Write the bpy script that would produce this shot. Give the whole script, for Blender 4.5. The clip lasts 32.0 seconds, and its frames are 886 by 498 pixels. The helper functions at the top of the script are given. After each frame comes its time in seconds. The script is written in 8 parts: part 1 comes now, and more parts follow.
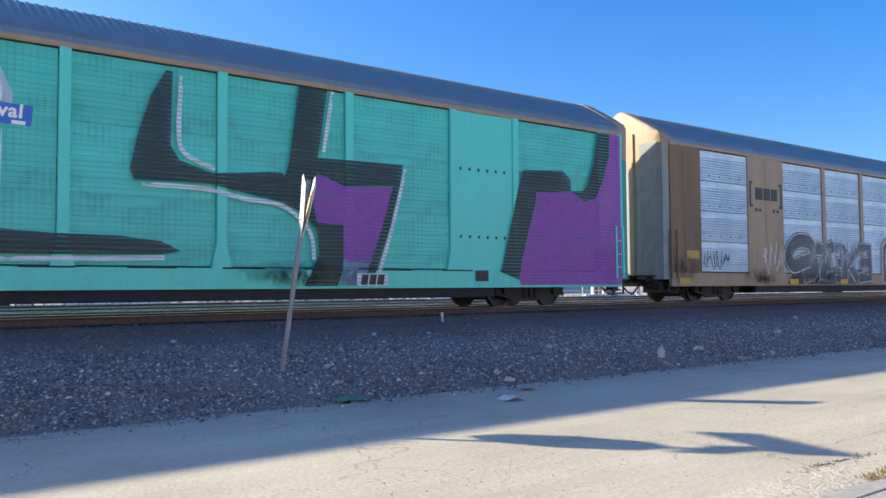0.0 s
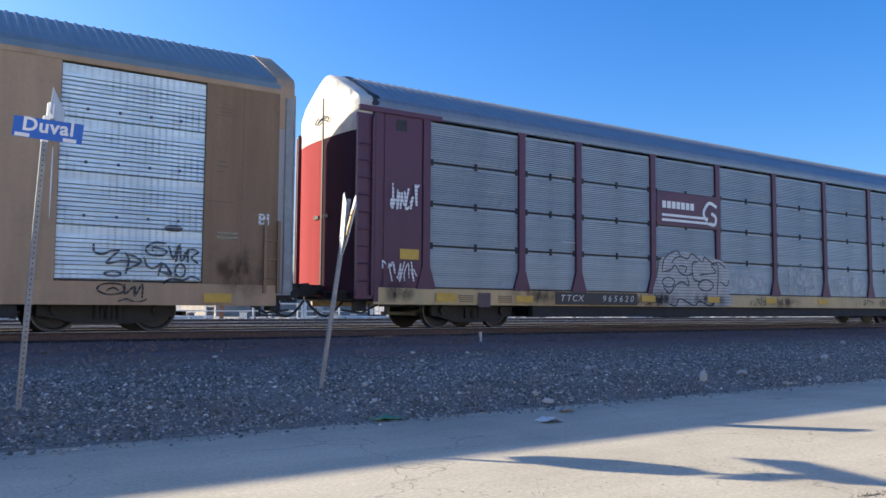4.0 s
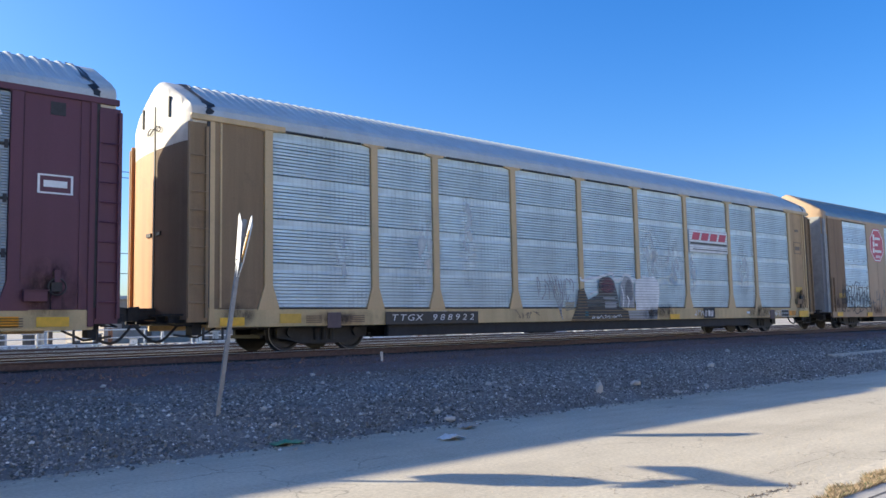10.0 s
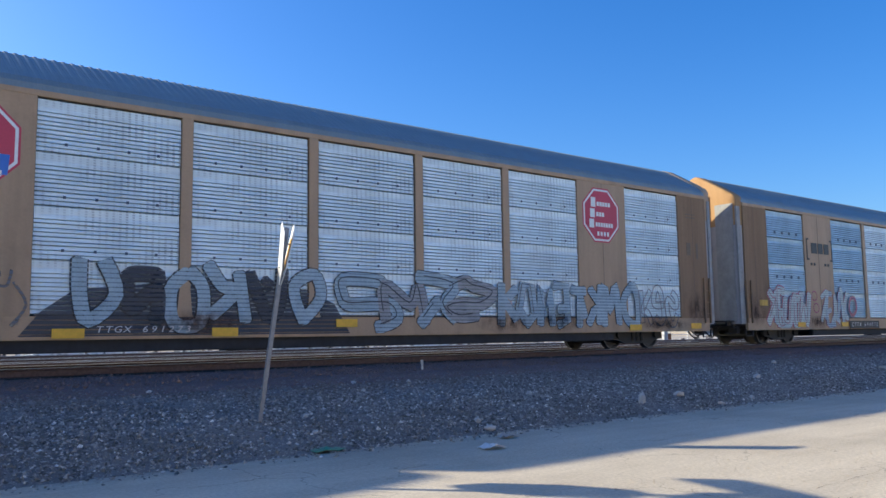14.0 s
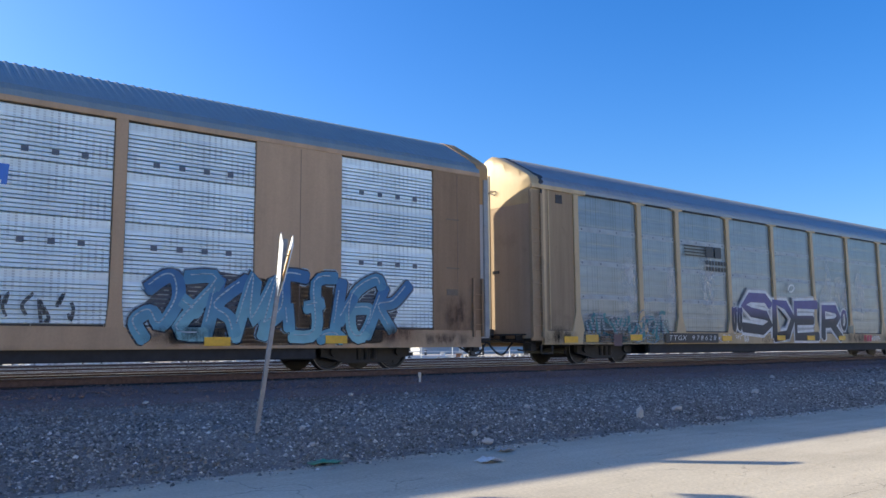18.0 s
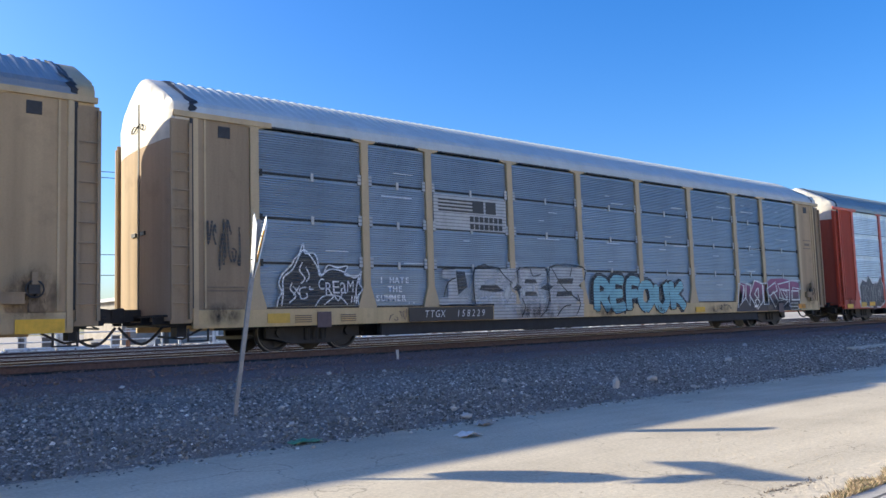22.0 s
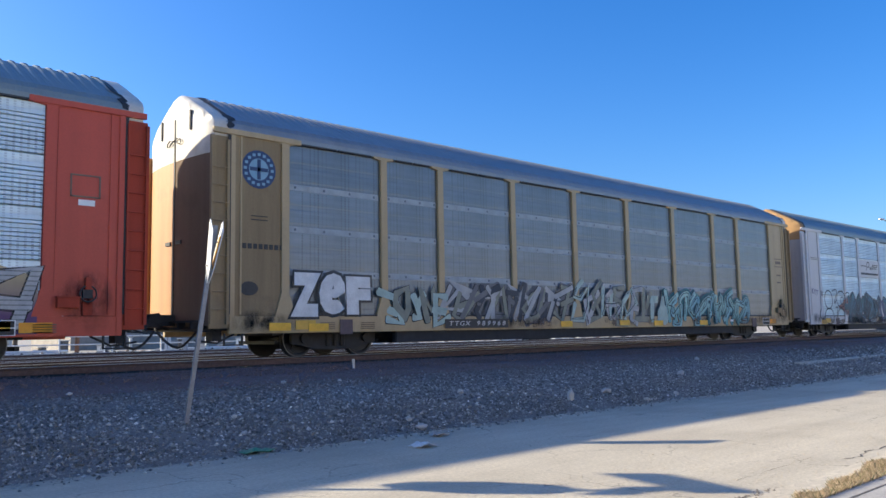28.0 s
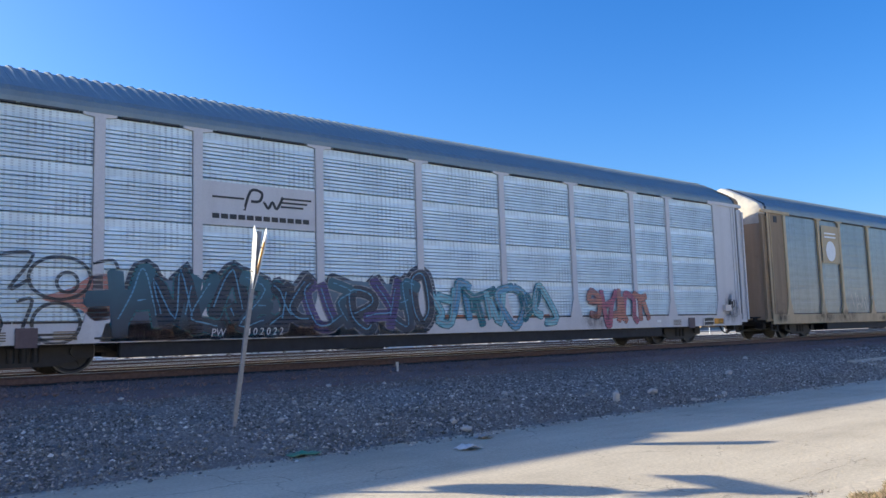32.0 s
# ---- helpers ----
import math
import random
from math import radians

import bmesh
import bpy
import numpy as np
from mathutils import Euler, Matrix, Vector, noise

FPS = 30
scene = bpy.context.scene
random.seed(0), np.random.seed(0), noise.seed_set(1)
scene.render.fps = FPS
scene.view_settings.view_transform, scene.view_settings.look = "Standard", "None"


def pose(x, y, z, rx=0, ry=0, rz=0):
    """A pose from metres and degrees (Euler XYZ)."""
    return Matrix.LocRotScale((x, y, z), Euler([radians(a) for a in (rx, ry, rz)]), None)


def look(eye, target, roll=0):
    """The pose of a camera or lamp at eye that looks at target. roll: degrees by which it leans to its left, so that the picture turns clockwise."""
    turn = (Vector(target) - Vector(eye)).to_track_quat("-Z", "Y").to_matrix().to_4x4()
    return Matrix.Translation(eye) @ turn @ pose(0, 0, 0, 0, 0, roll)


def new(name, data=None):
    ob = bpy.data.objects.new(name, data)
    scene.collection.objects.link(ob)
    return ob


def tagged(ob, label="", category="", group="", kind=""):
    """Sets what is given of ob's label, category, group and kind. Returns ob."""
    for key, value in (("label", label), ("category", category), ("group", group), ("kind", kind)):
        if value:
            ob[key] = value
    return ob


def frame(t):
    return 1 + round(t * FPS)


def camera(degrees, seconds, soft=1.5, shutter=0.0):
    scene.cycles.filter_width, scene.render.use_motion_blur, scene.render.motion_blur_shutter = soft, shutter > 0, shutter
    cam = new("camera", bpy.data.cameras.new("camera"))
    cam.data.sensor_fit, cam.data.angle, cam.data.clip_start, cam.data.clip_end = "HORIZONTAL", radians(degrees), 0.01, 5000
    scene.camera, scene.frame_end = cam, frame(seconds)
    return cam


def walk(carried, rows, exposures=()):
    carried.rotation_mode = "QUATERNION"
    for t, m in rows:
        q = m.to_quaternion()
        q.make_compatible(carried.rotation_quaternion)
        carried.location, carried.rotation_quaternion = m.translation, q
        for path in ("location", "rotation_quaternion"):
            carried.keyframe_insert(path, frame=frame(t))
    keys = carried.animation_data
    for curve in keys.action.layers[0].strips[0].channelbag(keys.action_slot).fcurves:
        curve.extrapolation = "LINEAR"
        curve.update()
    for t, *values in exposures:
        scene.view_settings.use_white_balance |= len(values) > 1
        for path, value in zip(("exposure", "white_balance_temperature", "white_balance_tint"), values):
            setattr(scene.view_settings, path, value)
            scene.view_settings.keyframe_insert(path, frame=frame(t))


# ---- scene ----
cam = camera(57.0, 32.0, soft=1.5)
PATH = [
    (0.0, pose(0, 0, 1.22, 92.67, 0.33, -36.94)),
    (0.5, pose(0, 0, 1.22, 92.89, 0.09, -40.77)),
    (1.0, pose(0, 0, 1.22, 93.63, -0.05, -40.83)),
    (1.5, pose(0, 0, 1.22, 93.90, -0.07, -39.87)),
    (2.0, pose(0, 0, 1.22, 93.93, 0.04, -39.25)),
    (2.5, pose(0, 0, 1.22, 94.15, 0.06, -39.23)),
    (3.0, pose(0, 0, 1.22, 94.22, 0.60, -38.24)),
    (3.5, pose(0, 0, 1.22, 94.34, 0.07, -35.95)),
    (4.0, pose(0, 0, 1.22, 94.01, -0.41, -34.23)),
    (4.5, pose(0, 0, 1.22, 93.81, 0.09, -36.05)),
    (6.5, pose(0, 0, 1.22, 92.89, 0.12, -39.73)),
    (7.0, pose(0, 0, 1.22, 93.29, -0.06, -40.53)),
    (7.5, pose(0, 0, 1.22, 94.04, -0.38, -41.10)),
    (8.0, pose(0, 0, 1.22, 94.71, -0.07, -41.91)),
    (8.5, pose(0, 0, 1.22, 94.82, 0.95, -42.56)),
    (9.0, pose(0, 0, 1.22, 95.07, 1.60, -42.27)),
    (9.5, pose(0, 0, 1.22, 95.18, 1.40, -41.73)),
    (10.0, pose(0, 0, 1.22, 95.30, 1.13, -41.18)),
    (10.5, pose(0, 0, 1.22, 94.89, 1.54, -40.59)),
    (11.0, pose(0, 0, 1.22, 94.71, 1.54, -40.14)),
    (11.5, pose(0, 0, 1.22, 95.18, 1.23, -39.71)),
    (12.0, pose(0, 0, 1.22, 95.65, 0.96, -38.73)),
    (12.5, pose(0, 0, 1.22, 96.08, 0.77, -38.06)),
    (13.0, pose(0, 0, 1.22, 96.31, 0.64, -37.96)),
    (13.5, pose(0, 0, 1.22, 95.97, 0.51, -38.20)),
    (15.5, pose(0, 0, 1.22, 95.91, 1.77, -38.87)),
    (16.0, pose(0, 0, 1.22, 95.61, 1.58, -39.22)),
    (16.5, pose(0, 0, 1.22, 95.59, 1.51, -39.01)),
    (17.0, pose(0, 0, 1.22, 95.87, 1.33, -38.50)),
    (17.5, pose(0, 0, 1.22, 96.30, 1.04, -38.37)),
    (18.0, pose(0, 0, 1.22, 96.81, 0.37, -38.50)),
    (18.5, pose(0, 0, 1.22, 97.13, 0.40, -38.97)),
    (19.0, pose(0, 0, 1.22, 96.93, 1.11, -39.66)),
    (19.5, pose(0, 0, 1.22, 96.34, 1.61, -39.84)),
    (20.0, pose(0, 0, 1.22, 96.18, 2.01, -39.75)),
    (20.5, pose(0, 0, 1.22, 96.22, 1.96, -39.59)),
    (21.0, pose(0, 0, 1.22, 95.85, 1.93, -39.15)),
    (21.5, pose(0, 0, 1.22, 95.39, 1.82, -39.37)),
    (22.0, pose(0, 0, 1.22, 95.15, 1.82, -40.11)),
    (22.5, pose(0, 0, 1.22, 95.24, 1.63, -40.70)),
    (23.0, pose(0, 0, 1.22, 95.27, 1.70, -40.79)),
    (23.5, pose(0, 0, 1.22, 95.19, 2.01, -40.99)),
    (24.0, pose(0, 0, 1.22, 95.19, 2.13, -41.31)),
    (24.5, pose(0, 0, 1.22, 95.21, 2.01, -41.35)),
    (25.0, pose(0, 0, 1.22, 95.25, 2.18, -41.08)),
    (25.5, pose(0, 0, 1.22, 95.33, 1.98, -40.66)),
    (27.5, pose(0, 0, 1.22, 95.67, 0.67, -42.12)),
    (28.0, pose(0, 0, 1.22, 95.78, 1.00, -43.12)),
    (28.5, pose(0, 0, 1.22, 95.63, 1.70, -44.05)),
    (29.0, pose(0, 0, 1.22, 95.42, 2.29, -44.63)),
    (29.5, pose(0, 0, 1.22, 95.39, 2.62, -44.51)),
    (30.0, pose(0, 0, 1.22, 95.50, 2.74, -43.77)),
    (30.5, pose(0, 0, 1.22, 95.69, 2.48, -42.66)),
    (31.0, pose(0, 0, 1.22, 95.79, 1.76, -41.99)),
    (31.5, pose(0, 0, 1.22, 95.91, 1.57, -41.20)),
    (32.0, pose(0, 0, 1.22, 96.00, 1.68, -40.11)),
]
walk(cam, PATH, [(0.0, 1.02), (1.5, 0.97), (4.5, 0.96), (9.0, 1.0), (11.0, 0.97), (13.0, 0.86), (16.0, 0.93), (17.0, 0.99), (19.0, 0.93), (20.0, 0.96), (23.0, 1.03), (25.0, 0.95), (32.0, 0.95)])

# ---- light ----
SUN_WAY = Vector((1.42, -1.71, -1.0)).normalized()
world = bpy.data.worlds.new("sky")
scene.world = world
world.use_nodes = True
wn = world.node_tree.nodes
sky = wn.new("ShaderNodeTexSky")
sky.sky_type = "NISHITA"
sky.sun_disc = False
sky.sun_elevation = math.asin(-SUN_WAY.z)
sky.sun_rotation = math.atan2(-SUN_WAY.x, -SUN_WAY.y)
sky.air_density, sky.dust_density, sky.ozone_density = 1.0, 1.6, 2.5
wn["Background"].inputs["Strength"].default_value = 0.118
deep = wn.new("ShaderNodeHueSaturation")
deep.inputs["Saturation"].default_value = 1.40
world.node_tree.links.new(sky.outputs["Color"], deep.inputs["Color"])
hue = wn.new("ShaderNodeMix")
hue.data_type, hue.blend_type = "RGBA", "MULTIPLY"
hue.inputs[0].default_value = 1.0
hue.inputs[7].default_value = (0.67, 0.82, 1.085, 1)
world.node_tree.links.new(deep.outputs["Color"], hue.inputs[6])
world.node_tree.links.new(hue.outputs[2], wn["Background"].inputs["Color"])
sun = new("sun", bpy.data.lights.new("sun", "SUN"))
sun.data.energy, sun.data.angle, sun.data.color = 4.6, radians(0.6), (1.0, 0.895, 0.68)
sun.matrix_world = look(-SUN_WAY * 60, (0, 0, 0))


# ---- materials ----
def nodes_of(name):
    m = bpy.data.materials.new(name)
    m.use_nodes = True
    nt = m.node_tree
    return m, nt, nt.nodes["Principled BSDF"]


def link(nt, a, b):
    nt.links.new(a, b)


def noise_node(nt, scale, detail=4.0, rough=0.6, stretch=None, coord="Object"):
    tc = nt.nodes.new("ShaderNodeTexCoord")
    src = tc.outputs[coord]
    if stretch:
        mp = nt.nodes.new("ShaderNodeMapping")
        mp.inputs["Scale"].default_value = stretch
        link(nt, src, mp.inputs["Vector"])
        src = mp.outputs["Vector"]
    n = nt.nodes.new("ShaderNodeTexNoise")
    n.inputs["Scale"].default_value, n.inputs["Detail"].default_value, n.inputs["Roughness"].default_value = scale, detail, rough
    link(nt, src, n.inputs["Vector"])
    return n.outputs["Fac"]


def ramp(nt, fac, stops):
    r = nt.nodes.new("ShaderNodeValToRGB")
    el = r.color_ramp.elements
    while len(el) < len(stops):
        el.new(0.5)
    for e, (p, c) in zip(el, stops):
        e.position = p
        e.color = (*c, 1) if len(c) == 3 else c
    link(nt, fac, r.inputs["Fac"])
    return r.outputs["Color"]


def mix(nt, fac, a, b, mode="MIX"):
    n = nt.nodes.new("ShaderNodeMix")
    n.data_type, n.blend_type = "RGBA", mode
    for sock, v in ((n.inputs[0], fac), (n.inputs[6], a), (n.inputs[7], b)):
        if hasattr(v, "links"):
            link(nt, v, sock)
        elif isinstance(v, (int, float)):
            sock.default_value = v
        else:
            sock.default_value = (*v, 1)
    return n.outputs[2]


def bump(nt, bs, height, strength, distance=0.02):
    b = nt.nodes.new("ShaderNodeBump")
    b.inputs["Strength"].default_value, b.inputs["Distance"].default_value = strength, distance
    link(nt, height, b.inputs["Height"])
    link(nt, b.outputs["Normal"], bs.inputs["Normal"])


def paint(name, col, rough=0.45, dirt=0.5, rust=(0.10, 0.055, 0.03), metal=0.0, gloss=0.5):
    """Weathered paint on steel: streaks that run down, blotches, fine grain."""
    m, nt, bs = nodes_of(name)
    streak = noise_node(nt, 1.0, 5, 0.6, (2.2, 2.2, 0.18))
    blot = noise_node(nt, 1.3, 6, 0.65)
    fine = noise_node(nt, 26, 3, 0.6)
    dark = tuple(c * 0.55 + r * 0.25 for c, r in zip(col, rust))
    pale = tuple(min(1, c * 1.12 + 0.012) for c in col)
    c1 = mix(nt, ramp(nt, streak, [(0.35, (0, 0, 0)), (0.75, (dirt, dirt, dirt))]), pale, dark)
    c2 = mix(nt, ramp(nt, blot, [(0.55, (0, 0, 0)), (0.85, (dirt * 0.7,) * 3)]), c1, rust)
    c3 = mix(nt, 0.25, c2, ramp(nt, fine, [(0.3, (0.75,) * 3), (0.7, (1.15,) * 3)]), "MULTIPLY")
    link(nt, c3, bs.inputs["Base Color"])
    bs.inputs["Roughness"].default_value = rough
    bs.inputs["Metallic"].default_value = metal
    bs.inputs["Specular IOR Level"].default_value = gloss
    bump(nt, bs, blot, 0.12, 0.02)
    return m


def sheet(name, col, dirt=0.45, holes=0.0, rough=0.42, tint=(0.22, 0.20, 0.17), metal=0.35, columns=0.0):
    """Galvanised side screen: pressed steel, streaked, with fine perforation in columns."""
    m, nt, bs = nodes_of(name)
    streak = noise_node(nt, 1.0, 6, 0.65, (3.0, 3.0, 0.22), "Generated")
    info = nt.nodes.new("ShaderNodeObjectInfo")
    blot = noise_node(nt, 2.2, 6, 0.7)
    col_lo = tuple(c * (1 - dirt) for c in col)
    c1 = mix(nt, ramp(nt, streak, [(0.3, (0, 0, 0)), (0.72, (1, 1, 1))]), col, col_lo)
    c2 = mix(nt, ramp(nt, blot, [(0.5, (0, 0, 0)), (0.8, (0.5,) * 3)]), c1, tint)
    c3 = mix(nt, 1.0, c2, ramp(nt, info.outputs["Random"], [(0, (0.92,) * 3), (1, (1.06,) * 3)]), "MULTIPLY")
    # rolled bands of brighter and duller zinc across each sheet
    zinc = noise_node(nt, 1.0, 4, 0.6, (0.16, 0.16, 5.0))
    c3 = mix(nt, 1.0, c3, ramp(nt, zinc, [(0.3, (0.84, 0.87, 0.90)), (0.7, (1.18, 1.17, 1.16))]), "MULTIPLY")
    if columns:
        xyz = nt.nodes.new("ShaderNodeTexCoord")
        fine, broad = nt.nodes.new("ShaderNodeTexWave"), noise_node(nt, 1.0, 3, 0.55, (5.0, 1.0, 0.12))
        fine.bands_direction = "X"
        fine.inputs["Scale"].default_value, fine.inputs["Distortion"].default_value = 2.9, 0.0
        link(nt, xyz.outputs["Object"], fine.inputs["Vector"])
        lines = mix(nt, 1.0, ramp(nt, fine.outputs["Color"], [(0.6, (0, 0, 0)), (0.85, (1, 1, 1))]), ramp(nt, broad, [(0.45, (0, 0, 0)), (0.58, (1, 1, 1))]), "MULTIPLY")
        dash = nt.nodes.new("ShaderNodeTexWave")
        dash.bands_direction = "Z"
        dash.inputs["Scale"].default_value, dash.inputs["Distortion"].default_value = 5.2, 0.0
        link(nt, xyz.outputs["Object"], dash.inputs["Vector"])
        lines = mix(nt, 1.0, lines, ramp(nt, dash.outputs["Color"], [(0.25, (0.25,) * 3), (0.55, (1, 1, 1))]), "MULTIPLY")
        c3 = mix(nt, mix(nt, 1.0, lines, (columns,) * 3, "MULTIPLY"), c3, (0.06, 0.065, 0.07))
    if holes:
        tc = nt.nodes.new("ShaderNodeTexCoord")
        w = nt.nodes.new("ShaderNodeTexWave")
        w.bands_direction, w.wave_profile = "X", "SIN"
        w.inputs["Scale"].default_value, w.inputs["Distortion"].default_value = 2.6, 0.0
        link(nt, tc.outputs["Object"], w.inputs["Vector"])
        patch = noise_node(nt, 1.1, 2, 0.5)
        w2 = nt.nodes.new("ShaderNodeTexWave")
        w2.bands_direction = "Z"
        w2.inputs["Scale"].default_value = 6.5
        link(nt, tc.outputs["Object"], w2.inputs["Vector"])
        patch = mix(nt, 1.0, ramp(nt, patch, [(0.42, (0, 0, 0)), (0.6, (1, 1, 1))]), ramp(nt, w2.outputs["Color"], [(0.3, (0.1,) * 3), (0.6, (1, 1, 1))]), "MULTIPLY")
        band = mix(nt, 1.0, ramp(nt, w.outputs["Color"], [(0.62, (0, 0, 0)), (0.8, (1, 1, 1))]), patch, "MULTIPLY")
        c3 = mix(nt, mix(nt, 1.0, band, (holes,) * 3, "MULTIPLY"), c3, (0.03, 0.04, 0.05))
    link(nt, c3, bs.inputs["Base Color"])
    bs.inputs["Metallic"].default_value = metal
    bs.inputs["Roughness"].default_value = rough
    bump(nt, bs, blot, 0.15, 0.02)
    return m


def spray(name, col, cover=0.85, ribs=True):
    """Thin spray paint: uneven cover that lets the sheet's ribs show through."""
    m, nt, bs = nodes_of(name)
    n = noise_node(nt, 3.0, 5, 0.6)
    n2 = noise_node(nt, 30, 3, 0.6)
    link(nt, mix(nt, ramp(nt, n, [(0.3, (0, 0, 0)), (0.75, (1, 1, 1))]), col, tuple(c * 0.68 for c in col)), bs.inputs["Base Color"])
    bs.inputs["Roughness"].default_value = 0.5
    tc = nt.nodes.new("ShaderNodeTexCoord")
    w = nt.nodes.new("ShaderNodeTexWave")
    w.bands_direction = "Z"
    w.inputs["Scale"].default_value = 3.7
    link(nt, tc.outputs["Object"], w.inputs["Vector"])
    low = max(cover - 0.85, 0.0) if ribs else cover
    a = mix(nt, 0.5, ramp(nt, w.outputs["Color"], [(0.02, (low,) * 3), (0.3, (cover,) * 3)]), ramp(nt, n2, [(0.3, (cover - 0.2,) * 3), (0.7, (1, 1, 1))]))
    link(nt, a, bs.inputs["Alpha"])
    return m


def grime(name, col, cover=0.85):
    """Dirt caked in a patch: thick in the middle, ragged and thin at its rim."""
    m, nt, bs = nodes_of(name)
    tc = nt.nodes.new("ShaderNodeTexCoord")
    mp = nt.nodes.new("ShaderNodeMapping")
    mp.inputs["Location"].default_value, mp.inputs["Scale"].default_value = (-1, 0, -1), (2, 0, 2)
    link(nt, tc.outputs["Generated"], mp.inputs["Vector"])
    ln = nt.nodes.new("ShaderNodeVectorMath")
    ln.operation = "LENGTH"
    link(nt, mp.outputs["Vector"], ln.inputs[0])
    n = noise_node(nt, 2.6, 6, 0.65, (1.6, 1.6, 0.8))
    edge = ramp(nt, ln.outputs["Value"], [(0.25, (1, 1, 1)), (0.95, (0, 0, 0))])
    a = mix(nt, 1.0, edge, ramp(nt, n, [(0.38, (0, 0, 0)), (0.62, (cover,) * 3)]), "MULTIPLY")
    link(nt, a, bs.inputs["Alpha"])
    link(nt, ramp(nt, n, [(0.3, tuple(c * 1.6 for c in col)), (0.7, col)]), bs.inputs["Base Color"])
    bs.inputs["Roughness"].default_value = 0.85
    return m


def plain(name, col, rough=0.5, metal=0.0, grain=0.25, scale=9):
    m, nt, bs = nodes_of(name)
    n = noise_node(nt, scale, 5, 0.65)
    link(nt, mix(nt, ramp(nt, n, [(0.3, (0, 0, 0)), (0.8, (1, 1, 1))]), tuple(min(1, c * (1 + grain)) for c in col), tuple(c * (1 - grain) for c in col)), bs.inputs["Base Color"])
    bs.inputs["Roughness"].default_value, bs.inputs["Metallic"].default_value = rough, metal
    bump(nt, bs, n, 0.15, 0.01)
    return m


def ground_mat(name, stops, scale, fine, rough=0.9, relief=0.5, speck=None, cracks=False, dusty=False):
    m, nt, bs = nodes_of(name)
    big = noise_node(nt, scale, 6, 0.65)
    small = noise_node(nt, fine, 5, 0.7)
    c = ramp(nt, big, stops)
    c = mix(nt, 0.7, c, ramp(nt, small, [(0.25, (0.6,) * 3), (0.75, (1.3,) * 3)]), "MULTIPLY")
    if speck:
        sp = noise_node(nt, fine * 2.4, 2, 0.5)
        c = mix(nt, ramp(nt, sp, [(0.62, (0, 0, 0)), (0.7, (1, 1, 1))]), c, speck)
    h = small
    if dusty:
        # wheel-swept streaks of dust along the road, and grit washed down from the ballast at its far edge
        sweep = noise_node(nt, 1.0, 5, 0.62, (0.12, 1.5, 1.0))
        c = mix(nt, 0.75, c, ramp(nt, sweep, [(0.3, (0.80, 0.79, 0.78)), (0.7, (1.12, 1.11, 1.10))]), "MULTIPLY")
        pos, part_xyz, span = nt.nodes.new("ShaderNodeTexCoord"), nt.nodes.new("ShaderNodeSeparateXYZ"), nt.nodes.new("ShaderNodeMapRange")
        link(nt, pos.outputs["Object"], part_xyz.inputs[0])
        link(nt, part_xyz.outputs["Y"], span.inputs["Value"])
        span.inputs["From Min"].default_value, span.inputs["From Max"].default_value = 6.3, 8.1
        ragged = noise_node(nt, 1.8, 6, 0.7, (0.5, 1.2, 1.0))
        edge = mix(nt, 1.0, span.outputs["Result"], ramp(nt, ragged, [(0.35, (0.15,) * 3), (0.65, (1, 1, 1))]), "MULTIPLY")
        c = mix(nt, edge, c, mix(nt, ragged, (0.17, 0.155, 0.13), (0.34, 0.305, 0.25)))
    if cracks:
        tc = nt.nodes.new("ShaderNodeTexCoord")
        warp = nt.nodes.new("ShaderNodeTexNoise")
        warp.inputs["Scale"].default_value, warp.inputs["Detail"].default_value = 1.6, 6
        link(nt, tc.outputs["Object"], warp.inputs["Vector"])
        add = nt.nodes.new("ShaderNodeVectorMath")
        add.operation = "ADD"
        link(nt, tc.outputs["Object"], add.inputs[0])
        sc = nt.nodes.new("ShaderNodeVectorMath")
        sc.operation = "SCALE"
        sc.inputs["Scale"].default_value = 0.9
        link(nt, warp.outputs["Color"], sc.inputs[0])
        link(nt, sc.outputs[0], add.inputs[1])
        v = nt.nodes.new("ShaderNodeTexVoronoi")
        v.feature = "DISTANCE_TO_EDGE"
        v.inputs["Scale"].default_value = 0.55
        link(nt, add.outputs[0], v.inputs["Vector"])
        gate = noise_node(nt, 0.45, 3, 0.5)
        line = ramp(nt, v.outputs["Distance"], [(0.0, (1, 1, 1)), (0.006, (0, 0, 0))])
        line = mix(nt, 1.0, line, ramp(nt, gate, [(0.45, (0, 0, 0)), (0.55, (1, 1, 1))]), "MULTIPLY")
        c = mix(nt, mix(nt, 1.0, line, (0.6,) * 3, "MULTIPLY"), c, (0.09, 0.08, 0.07))
    link(nt, c, bs.inputs["Base Color"])
    bs.inputs["Roughness"].default_value = rough
    bump(nt, bs, h, relief, 0.03)
    return m


